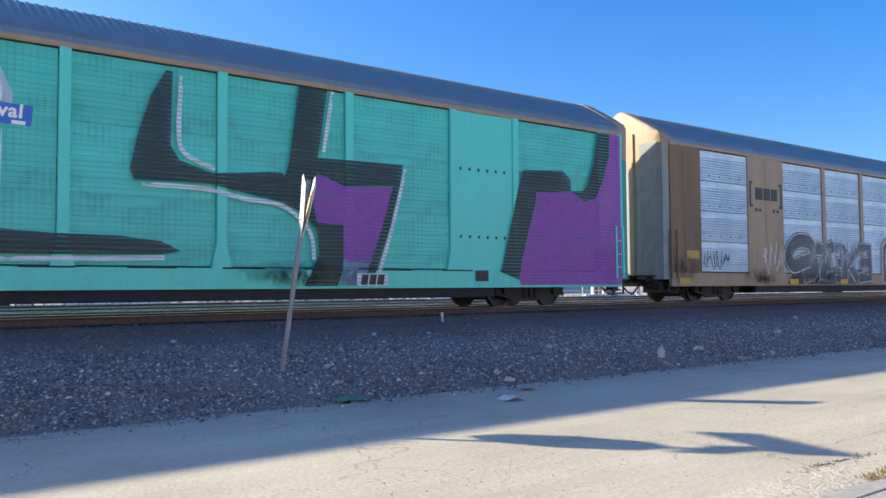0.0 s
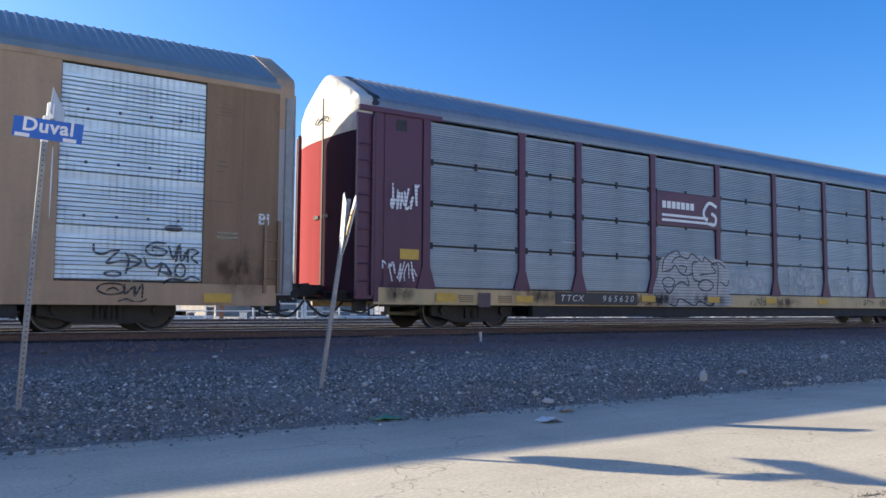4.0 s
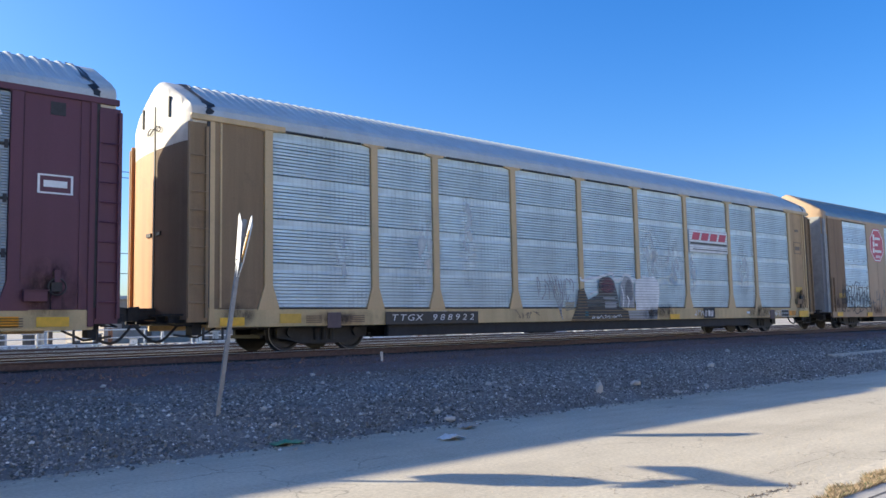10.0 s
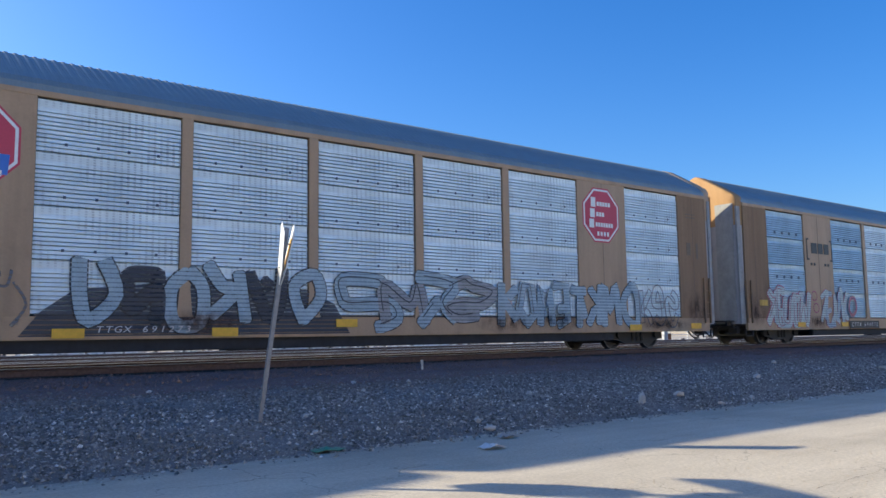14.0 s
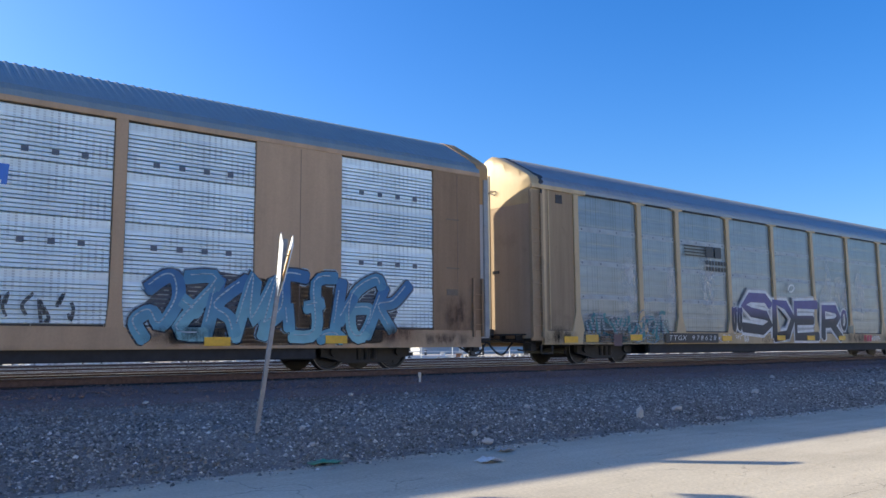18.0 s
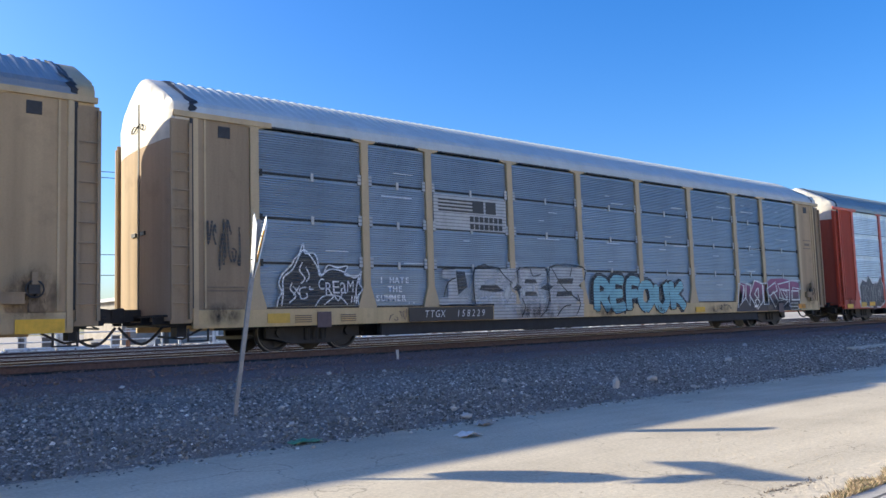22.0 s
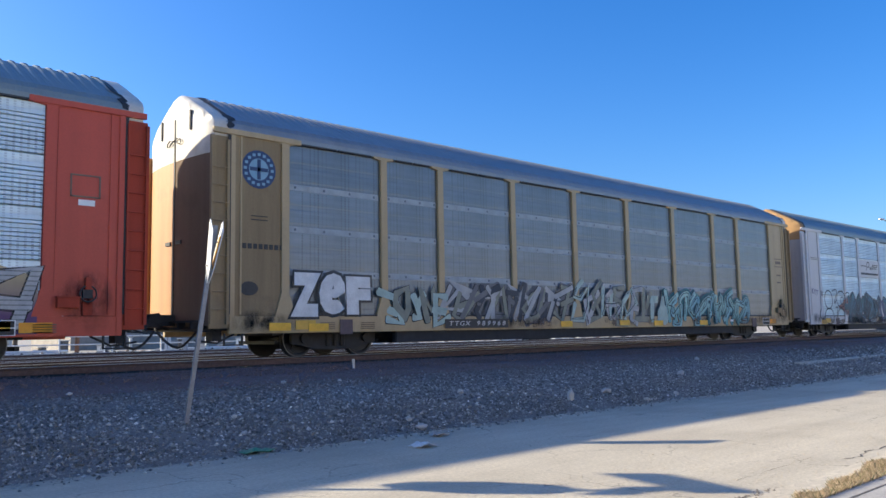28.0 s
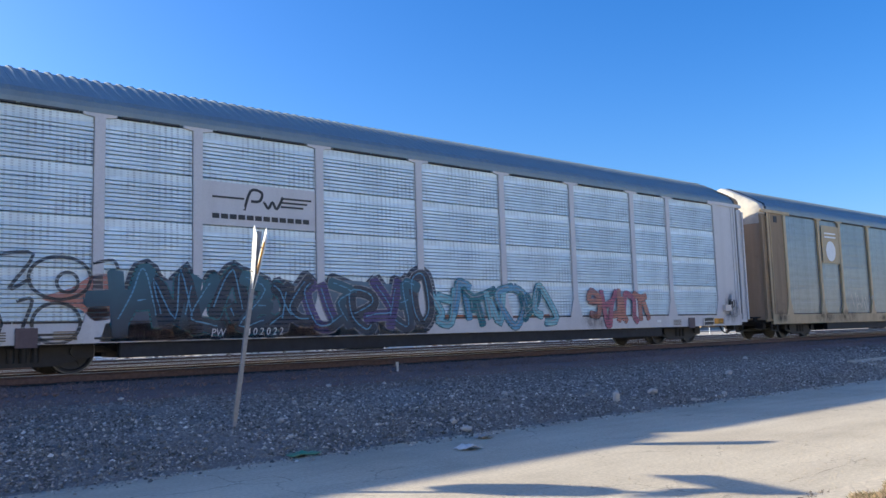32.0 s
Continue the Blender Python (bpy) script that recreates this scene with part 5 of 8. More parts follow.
part("chalk_mark", letters("BI", 0.3, 0.01), G["white"], C[1], at=(12.8, -0.034, 2.2))
board(C[1], -12.35, -11.75, 1.35, 1.6, M["ochre"], -0.026, "yellow_label")
board(C[1], 11.87, 12.27, 1.78, 1.92, G["sandy"], -0.026, "yellow_label")
bars(C[1], [(11.92, 12.22, 1.83, 1.845), (11.92, 12.22, 1.865, 1.88)], M["faint"], -0.034)
# car 3
board(C[2], -4.1, -1.3, 2.84, 3.8, COAT["maroon"], -0.032, "name_board", "maroon name board with white stripes")
bars(C[2], [(-3.9, -1.9, 3.1, 3.17), (-3.9, -1.9, 2.96, 3.03), *[(-3.88 + 0.2 * i, -3.73 + 0.2 * i, 3.33, 3.53) for i in range(7)]], M["letter"], -0.04, "logo_stripe")
strokes("logo_arc", [[(-1.9, 3.0), (-1.6, 2.98), (-1.55, 3.2), (-1.75, 3.3)], [(-1.95, 3.05), (-2.1, 3.3), (-1.85, 3.6), (-1.5, 3.5)]], 0.1, M["letter"], C[2], -0.042)
board(C[2], 9.06, 11.65, 2.86, 3.82, COAT["maroon"], -0.032, "name_board", "maroon name board with white disc")
bars(C[2], [(9.4, 10.9, 3.32, 3.36), (9.4, 10.9, 3.22, 3.26), *[(9.5 + 0.22 * i, 9.65 + 0.22 * i, 3.42, 3.5) for i in range(6)]], M["letter"], -0.04, "logo_stripe")
flat_part("logo_disc", [[(11.1 + 0.36 * math.cos(a * 0.2618), 3.32 + 0.36 * math.sin(a * 0.2618)) for a in range(24)], [(11.2, 3.05), (11.45, 2.92), (11.4, 3.15)]], M["letter"], C[2], -0.042)
flat_part("logo_core", [[(11.1 + 0.17 * math.cos(a * 0.2618), 3.32 + 0.17 * math.sin(a * 0.2618)) for a in range(24)]], COAT["maroon"], C[2], -0.047)
flat_part("graffiti", [blob([(-4.10, 0.58), (-4.06, 1.58), (-3.88, 1.95), (-3.28, 2.13), (-2.19, 2.02), (-1.29, 1.92), (-0.99, 1.65), (-0.99, 1.05), (-1.01, 0.58)])], G["silver"], C[2], FACE + 0.006, "milky bubble shape with thin black drawing")
strokes("graffiti_outline", [[(-3.93, 1.55), (-3.80, 1.92), (-3.33, 2.13), (-3.16, 2.00), (-3.38, 1.92), (-3.53, 1.78)], [(-3.16, 2.00), (-2.84, 1.92), (-2.64, 2.08), (-2.19, 1.85), (-2.09, 2.00), (-1.64, 1.78), (-1.49, 1.88), (-1.14, 1.72)], [(-3.93, 1.52), (-3.58, 1.58), (-3.38, 1.72), (-3.18, 1.52), (-2.89, 1.45), (-2.59, 1.52)], [(-3.40, 1.24), (-3.48, 1.14), (-3.66, 1.10), (-3.85, 1.14), (-3.92, 1.24), (-3.85, 1.33), (-3.66, 1.37), (-3.48, 1.33), (-3.40, 1.24)], [(-3.88, 1.11), (-3.63, 0.92), (-3.38, 1.15), (-3.08, 1.25), (-2.79, 1.15), (-2.89, 1.42)]], 0.04, G["black"], C[2], FACE)
strokes("graffiti_outline", [[(-1.70, 1.18), (-1.80, 1.07), (-2.04, 1.02), (-2.28, 1.07), (-2.38, 1.18), (-2.28, 1.29), (-2.04, 1.34), (-1.80, 1.29), (-1.70, 1.18)], [(-2.44, 1.18), (-2.29, 1.28), (-2.59, 1.35), (-2.64, 1.78), (-2.39, 1.85)], [(-2.34, 1.48), (-1.89, 1.52), (-1.59, 1.58), (-1.79, 1.78), (-1.49, 1.78), (-1.54, 0.92)], [(-1.39, 1.31), (-1.09, 1.18), (-0.99, 1.35)], [(-3.68, 0.65), (-3.38, 0.58), (-3.18, 0.78), (-2.59, 0.59), (-2.34, 0.72), (-1.89, 0.59), (-1.49, 0.78)], [(-3.23, 1.72), (-2.89, 1.68), (-2.98, 1.52)]], 0.04, G["black"], C[2], FACE)
stain(C[2], 1.3, 4.2, 0.75, 2.1, "chalk")
stain(C[2], 4.3, 6.9, 0.75, 1.9, "chalk")
stain(C[2], -1.2, 1.2, 0.75, 1.8, "chalk")
scrawl(C[2], 2.2, 4.0, 0.9, 1.9, G["silver"], 22, 6, 0.05)
scrawl(C[2], -12.75, -11.95, 2.6, 3.25, G["white"], 23, 9, 0.05)
scrawl(C[2], -12.9, -12.0, 1.0, 1.5, G["white"], 24, 8, 0.03)
plate(C[2], "TTCX   965620", -7.9, -4.95, 0.58, 0.9)
board(C[2], -12.45, -11.95, 1.55, 1.78, M["ochre"], -0.02, "yellow_label")
board(C[2], 12.02, 12.6, 1.55, 1.78, M["ochre"], -0.02, "yellow_label")
placards(C[2], [(-11.2, 0.62), (-8.9, 0.62), (-4.5, 0.68), (-1.72, 0.68), (1.1, 0.68), (3.95, 0.68), (9.3, 0.62)], M["ochre"])
board(C[2], 10.7, 11.3, 0.56, 0.84, M["ink"], -0.03, "notice_plate")
scrawl(C[2], 12.1, 12.8, 1.0, 1.4, M["ochre"], 25, 6, 0.05)
# car 4
board(C[3], 1.5, 4.1, 3.86, 4.72, COAT["oxide"], -0.034, "name_board", "maroon name board with white lettering bars")
board(C[3], 4.36, 6.95, 3.86, 4.72, COAT["oxide"], -0.034, "name_board")
bars(C[3], [(1.9 + 0.25 * i, 2.1 + 0.25 * i, 4.36, 4.5 + (0.1 if i in (0, 4) else 0)) for i in range(8)] + [(4.75 + 0.3 * i, 4.97 + 0.3 * i, 4.02, 4.25 + (0.1 if i in (2, 4) else 0)) for i in range(7)], M["letter"], -0.042, "logo_shape")
flat_part("logo_stripe", [[(1.9, 4.3), (4.5, 4.2), (4.5, 4.12), (2.1, 4.2)], [(4.42, 4.6), (4.72, 4.6), (4.55, 3.98), (4.38, 3.98)]], M["letter"], C[3], -0.046)
wild(C[3], -11.7, -9.1, 0.9, 2.0, 5, [G["white"], G["silver"]], G["black"], 31, w=0.32, rim_w=0.08, overlap=1.6, line=G["black"])
plate(C[3], "TTGX 977185", -8.3, -4.4, 0.57, 0.89)
board(C[3], -12.4, -11.95, 1.45, 1.68, M["ochre"], -0.02, "yellow_label")
placards(C[3], [(-11.2, 0.62), (-8.7, 0.62), (-4.0, 0.62), (-0.5, 0.62), (3.6, 0.62), (7.0, 0.62), (12.4, 0.62)])
logo_bars(C[3], 5.4, 0.73, 0.3, G["red"])
scrawl(C[3], -4.0, -1.6, 0.95, 1.6, G["silver"], 32, 14, 0.02)
scrawl(C[3], 10.9, 11.5, 4.0, 4.5, G["white"], 33, 6, 0.06)
bars(C[3], [(12.1, 12.7, 3.3, 3.33), (12.1, 12.7, 2.98, 3.01), (12.1, 12.14, 3.0, 3.3), (12.66, 12.7, 3.0, 3.3), (12.2, 12.6, 3.1, 3.22)], M["letter"], -0.01)
# car 5
board(C[4], 4.4, 6.9, 2.85, 3.65, G["white"], -0.03, "name_board", "white name board with red slanted bars")
flat_part("logo_shape", [[(4.55 + 0.57 * i, 3.28), (5.0 + 0.57 * i, 3.28), (5.12 + 0.57 * i, 3.54), (4.67 + 0.57 * i, 3.54)] for i in range(4)], M["logo_red"], C[4], -0.038)
bars(C[4], [(4.45, 6.85, 3.12, 3.2), (4.6, 6.85, 2.94, 2.97)], M["ink"], -0.036, "logo_stripe")
plate(C[4], "TTGX 988922", -8.7, -5.7, 0.55, 0.85)
flat_part("graffiti", [[(-1.99, 0.56), (-1.71, 0.95), (-1.62, 1.45), (-1.36, 1.51), (-1.18, 1.17), (-0.68, 1.34), (-0.62, 1.8), (-0.23, 1.93), (0.1, 1.76), (0.29, 1.23), (0.32, 0.94), (0.77, 0.84), (0.83, 0.56)]], G["black"], C[4], FACE, "black rounded spray shape with a red centre")
flat_part("graffiti", [blob([(-0.52, 1.45), (-0.48, 1.72), (-0.23, 1.84), (0.03, 1.72), (0.08, 1.45), (-0.2, 1.38)])], G["plum"], C[4], FACE - 0.006)
flat_part("graffiti", [[(-0.5, 1.18), (-0.45, 1.25), (0.1, 1.25), (0.14, 1.17)], [(-0.4, 0.92), (-0.38, 1.13), (0.16, 1.12), (0.18, 0.92)]], G["pale"], C[4], FACE - 0.006)
flat_part("graffiti", [[(-1.35, 0.68), (-1.33, 0.83), (-1.18, 0.82), (-1.2, 0.66)]], G["teal"], C[4], FACE - 0.006)
flat_part("graffiti", [[(1.19, 0.86), (1.13, 1.3), (1.21, 1.82), (1.5, 1.86), (1.61, 1.95), (1.9, 1.9), (2.22, 1.95), (2.45, 1.75), (2.5, 1.5), (2.48, 1.31), (2.39, 1.05), (2.35, 0.86)]], G["white"], C[4], FACE, "bright white sprayed patch")
flat_part("graffiti", [[(0.36, 0.97), (0.43, 1.65), (0.64, 1.92), (0.92, 1.88), (1.1, 1.67), (1.12, 0.93)], [(0.77, 0.84), (2.35, 0.86), (2.31, 0.56), (0.83, 0.56)]], G["pale"], C[4], FACE + 0.006, "grey sprayed haze")
flat_part("graffiti", [blob([(0.7, 1.2), (0.66, 1.6), (0.85, 1.82), (1.02, 1.6), (1.0, 1.2)])], G["grey"], C[4], FACE + 0.001)
flat_part("graffiti", [[(-2.2, 0.84), (-2.2, 1.1), (-1.78, 1.12), (-1.84, 0.88)]], G["sandy"], C[4], FACE + 0.004)
strokes("graffiti_outline", [[(-1.53, 1.84), (-1.41, 1.73), (-0.99, 1.82), (-0.62, 1.86), (-0.17, 1.96), (0.0, 2.0), (0.16, 1.79), (0.43, 1.8), (0.64, 1.96), (0.92, 1.90), (1.06, 1.75), (1.21, 1.85)]], 0.08, G["white"], C[4], FACE - 0.004)
strokes("graffiti_outline", [[(0.5, 0.95), (0.55, 1.3), (0.42, 1.65)], [(0.75, 0.95), (0.82, 1.15), (0.72, 1.3)], [(-1.15, 1.3), (-0.9, 1.4), (-0.7, 1.38)]], 0.06, G["white"], C[4], FACE - 0.004)
strokes("graffiti_outline", [[(-2.95 + 0.14 * k, 1.95 - 0.05 * k), (-2.7 + 0.09 * k, 1.35), (-2.35 - 0.02 * k, 0.6 + 0.04 * k)] for k in range(6)], 0.035, G["pale"], C[4], FACE - 0.002)
scrawl(C[4], -3.4, -1.8, 1.05, 1.85, G["pale"], 41, 9, 0.04)
scrawl(C[4], -1.05, 0.4, 0.61, 0.72, G["white"], 42, 14, 0.018)
board(C[4], 5.12, 5.83, 0.57, 0.93, M["ink"], -0.028, "number_board")
logo_bars(C[4], 5.45, 0.73, 0.2, M["letter"])
placards(C[4], [(-12.6, 0.58), (3.3, 0.55)])
bars(C[4], [(12.1, 12.7, 3.55, 3.58), (12.1, 12.7, 3.1, 3.13), (12.1, 12.13, 3.1, 3.55), (12.67, 12.7, 3.1, 3.55), (12.2, 12.6, 3.25, 3.4), (12.25, 12.55, 4.0, 4.1)], M["faint"], -0.01)
board(C[4], 12.05, 12.6, 1.55, 1.75, M["ochre"], -0.02, "yellow_label")
# car 6


def badge(car, x, z, r):
    ring = lambda q: [(x + q * math.cos(radians(22.5 + 45 * i)), z + q * math.sin(radians(22.5 + 45 * i))) for i in range(8)]
    flat_part("badge_rim", [ring(r)], M["logo_red"], car, -0.028, "red octagonal badge")
    flat_part("badge_line", [ring(r * 0.95)], M["letter"], car, -0.032)
    flat_part("badge_face", [ring(r * 0.88)], M["logo_red"], car, -0.036)
    bars(car, [(x - 0.44, x - 0.25, z + 0.22, z + 0.5), *[(x - 0.19 + 0.12 * i, x - 0.1 + 0.12 * i, z + 0.26, z + 0.38) for i in range(5)], (x - 0.48, x - 0.29, z - 0.08, z + 0.17), *[(x - 0.22 + 0.12 * i, x - 0.13 + 0.12 * i, z - 0.04, z + 0.08) for i in range(3)], (x - 0.52, x - 0.33, z - 0.38, z - 0.13), *[(x - 0.26 + 0.11 * i, x - 0.18 + 0.11 * i, z - 0.34, z - 0.22) for i in range(7)], *[(x - 0.2 + 0.14 * i, x - 0.12 + 0.14 * i, z - 0.6, z - 0.48) for i in range(4)]], M["letter"], -0.042, "badge_bar")


badge(C[5], -7.95, 3.85, 0.85)
badge(C[5], 7.95, 3.85, 0.85)
scrawl(C[5], -12.0, -9.0, 0.75, 1.95, G["black"], 51, 17, 0.05)
scrawl(C[5], -9.0, -7.0, 0.7, 1.8, G["grey"], 52, 10, 0.05)
throw(C[5], "fhcfg", -12.1, -9.0, 0.62, 1.98, None, G["black"], 0.3, 0.045, lean=0.08, overlap=1.25, seed=50, soft=True, tangle=0.16)
flat_part("graffiti", [[(-7.1, 0.56), (-6.75, 1.0), (-6.2, 1.4), (-5.1, 1.5), (-4.2, 1.7), (-3.0, 1.5), (-1.6, 1.5), (-0.9, 1.2), (-0.5, 0.56)]], G["navy"], C[5], FACE + 0.014, "dark blue-grey sprayed ground")
throw(C[5], "iakhdk", -6.3, -1.2, 0.7, 2.02, [G["ice"], G["navy"], G["ice"]], G["black"], 0.26, 0.06, seed=53, overlap=1.1, tangle=0.16)
wild(C[5], -0.6, 3.6, 0.62, 1.95, 4, [G["ice"], G["pale"]], G["black"], 57, w=0.3, rim_w=0.05, line=G["navy"])
throw(C[5], "hkfcbh", 3.9, 7.9, 0.6, 1.9, [G["ice"]], G["black"], 0.26, 0.05, overlap=1.2, seed=58, soft=False, tangle=0.12, line=G["grey"])
throw(C[5], "fk", 7.8, 9.6, 0.6, 1.95, [G["ice"]], G["black"], 0.26, 0.05, overlap=1.15, seed=59, tangle=0.1)
throw(C[5], "hea", 9.5, 11.4, 0.66, 1.85, None, G["grey"], 0.2, 0.045, overlap=1.1, seed=55, tangle=0.08)
plate(C[5], "TTGX 691273", -5.95, -4.0, 0.56, 0.79, back=False)
placards(C[5], [(-12.45, 0.55), (-9.3, 0.53), (-6.3, 0.53), (-3.4, 0.53), (-0.6, 0.7), (9.3, 0.55), (12.3, 0.58)])
board(C[5], -12.35, -11.75, 1.35, 1.55, M["ochre"], -0.026, "yellow_label")
bars(C[5], [(12.0, 12.5, 4.2, 4.23), (12.0, 12.5, 4.1, 4.13), (12.0, 12.2, 2.9, 3.3), (12.5, 12.6, 2.8, 3.3)], M["faint"], -0.024)
# car 7
bars(C[6], [(-8.55, -8.13, 3.36, 3.76), (-8.05, -7.68, 3.36, 3.76), (-7.6, -7.22, 3.36, 3.76), (-8.9, -8.83, 3.12, 3.9), (-8.9, -8.72, 3.86, 3.92), (-8.9, -8.72, 3.1, 3.16), (-7.0, -6.95, 3.12, 3.9), (-7.13, -6.95, 3.86, 3.92), (-7.13, -6.95, 3.1, 3.16), (-8.65, -8.52, 2.9, 3.0), (-8.42, -8.29, 2.9, 3.0), (-7.6, -7.47, 2.9, 3.0), (-7.37, -7.24, 2.9, 3.0)], M["ink"], -0.03, "logo_shape")
wild(C[6], -11.75, -9.0, 0.6, 2.02, 5, [G["chalk"]], G["pink"], 61, w=0.3, rim_w=0.1, line=G["pink"])
for cx, cz in ((-8.55, 1.75), (-8.45, 1.3)):
    strokes("graffiti_outline", [[(cx + 0.2 * math.cos(a * 0.5236), cz + 0.17 * math.sin(a * 0.5236)) for a in range(13)]], 0.05, G["pink"], C[6], FACE)
wild(C[6], -8.05, -6.0, 0.58, 2.0, 5, [G["chalk"], G["ice"]], G["pink"], 62, w=0.2, rim_w=0.05, overlap=1.7)
throw(C[6], "k", -5.95, -5.15, 0.95, 1.8, [G["pink"]], G["silver"], 0.14, 0.05)
BLUES = [fade("deep_to_pale_blue_spray", (0.16, 0.42, 0.52), (0.025, 0.15, 0.34), 0.7, 1.7), fade("blue_to_ice_spray", (0.24, 0.52, 0.56), (0.05, 0.22, 0.38), 0.6, 1.9)]
flat_part("graffiti", [[(4.75, 1.35), (5.3, 1.85), (6.0, 2.05), (7.4, 1.9), (8.6, 2.0), (10.2, 1.8), (10.55, 1.3), (10.1, 0.6), (7.0, 0.56), (5.4, 0.6)]], G["navy"], C[6], FACE + 0.022, "dark blue sprayed ground")
throw(C[6], "aghfjgbeh", 4.75, 10.6, 0.58, 2.12, BLUES, G["navy"], 0.27, 0.07, G["ice"], 0.05, lean=0.3, overlap=1.55, seed=67, line=G["ice"], tangle=0.1)
scrawl(C[6], 1.7, 2.5, 1.0, 1.5, G["black"], 67, 7, 0.05)
scrawl(C[6], 2.7, 3.5, 0.95, 1.5, G["black"], 68, 5, 0.06)
plate(C[6], "CTTX 690072", -5.9, -3.4, 0.52, 0.82)
placards(C[6], [(-9.6, 0.6), (-6.3, 0.6), (6.2, 0.56), (8.9, 0.6)])
board(C[6], -12.3, -11.8, 1.35, 1.55, M["ochre"], -0.026, "yellow_label")
bars(C[6], [(12.0, 12.4, 3.6, 3.63), (12.0, 12.4, 2.4, 2.43), (12.0, 12.35, 1.75, 1.9)], M["faint"], -0.024)
bars(C[6], [(a + 0.5 + 0.5 * i, a + 0.62 + 0.5 * i, z, z + 0.1) for a in (-11.6, -6.9, -4.1, -1.3, 1.55, 4.35, 9.0) for i in range(4) for z in (3.95, 2.35)], M["dent"], 0.0, "drain_hole")
# car 8
flat_part("graffiti", [[(-11.6, 0.57), (-11.5, 1.2), (-10.4, 1.35), (-9.0, 1.2), (-7.7, 1.3), (-7.6, 0.57)]], tint("thin_teal_spray", (0.05, 0.20, 0.23), 0.5), C[7], FACE + 0.02, "thin teal haze of old spray paint")
wild(C[7], -11.4, -7.7, 0.66, 1.6, 7, None, tint("thin_pale_spray", (0.42, 0.46, 0.48), 0.6), 71, w=0.2, rim_w=0.05)
wild(C[7], -11.3, -7.8, 0.7, 1.5, 6, [SOLID["teal"]], None, 72, w=0.12)
DUSK = fade("violet_to_black_spray", (0.022, 0.022, 0.035), (0.10, 0.085, 0.26), 1.4, 1.85)
for form, fx0, fx1, lo, top in (("S", -3.75, -1.6, 0.85, 2.32), ("D", -1.9, -0.05, 0.6, 2.2), ("E", -0.45, 1.7, 0.6, 2.2), ("R", 1.65, 3.45, 0.6, 2.1)):
    throw(C[7], form, fx0, fx1, lo, top, [DUSK], SOLID["white"], 0.34, 0.2, SOLID["silver"], 0.14, soft=False)
throw(C[7], "ii", -4.25, -3.6, 0.95, 1.85, [DUSK], SOLID["white"], 0.14, 0.12)
throw(C[7], "k", 3.3, 3.85, 1.0, 1.85, [DUSK], SOLID["white"], 0.16, 0.12)
strokes("graffiti", [blob([(-0.5, 2.45), (-0.42, 2.62), (-0.2, 2.66), (-0.1, 2.55), (-0.3, 2.42)])], 0.06, SOLID["white"], C[7], FACE)
plate(C[7], "TTGX 978628", -7.9, -5.1, 0.58, 0.88)
bars(C[7], [(-6.7, -5.5, 3.36 + 0.1 * i, 3.4 + 0.1 * i) for i in range(4)] + [(-5.5, -5.1, 3.36, 3.72), (-5.02, -4.65, 3.36, 3.72)] + [(-5.55 + 0.17 * i, -5.43 + 0.17 * i, z, z + 0.14) for i in range(7) for z in (2.92, 3.12)], M["ink"], -0.01, "logo_shape")
throw(C[7], "fgke", 9.95, 11.6, 1.08, 1.72, None, SOLID["white"], 0.16, 0.03, seed=74, overlap=1.2, tangle=0.12)
strokes("tag_stroke", [[(10.3, 1.8), (10.5, 1.88), (10.75, 1.82)]], 0.03, SOLID["white"], C[7], FACE)
flat_part("graffiti", [[(3.82, 0.95), (3.88, 1.25), (4.1, 1.2), (4.35, 1.26), (4.3, 0.92)]], SOLID["olive"], C[7], FACE)
logo_bars(C[7], 5.5, 0.74, 0.24, M["logo_red"], -0.05)
placards(C[7], [(-12.1, 0.6), (-9.3, 0.66), (-4.6, 0.64), (-1.2, 0.66), (0.9, 0.66), (3.3, 0.66)])
# car 9
throw(C[8], "REF", -0.95, 1.3, 0.62, 1.72, [G["cyan"]], G["navy"], 0.28, 0.07, G["black"], 0.14, overlap=1.1, seed=81)
throw(C[8], "kih", 1.15, 3.65, 0.62, 1.66, [G["cyan"]], G["navy"], 0.28, 0.07, G["black"], 0.14, overlap=1.15, seed=82)
flat_part("letter", [[(-6.84, 0.96), (-6.82, 1.12), (-6.55, 1.14), (-6.52, 1.6), (-6.72, 1.62), (-6.72, 1.83), (-6.28, 1.84), (-6.2, 1.14), (-5.9, 1.14), (-5.88, 0.96)], [(-5.65, 0.96), (-5.63, 1.84), (-4.86, 1.88), (-4.84, 1.66), (-4.7, 1.88), (-4.14, 1.9), (-4.18, 1.62), (-4.5, 1.42), (-4.16, 1.2), (-4.18, 0.96)],
                      [(-4.02, 0.98), (-4.0, 1.9), (-3.0, 1.92), (-2.98, 1.66), (-3.3, 1.45), (-3.0, 1.3), (-3.02, 0.96)], [(-2.83, 0.96), (-2.8, 1.93), (-1.45, 1.96), (-1.4, 1.6), (-1.62, 1.45), (-1.42, 1.3), (-1.45, 0.96)]], G["silver"], C[8], FACE, "grey block forms with black cracks")
flat_part("graffiti", [[(-5.0, 0.56), (-4.98, 0.95), (-1.4, 0.95), (-1.45, 0.56)]], G["silver"], C[8], FACE + 0.006, "grey sprayed ground over the sill")
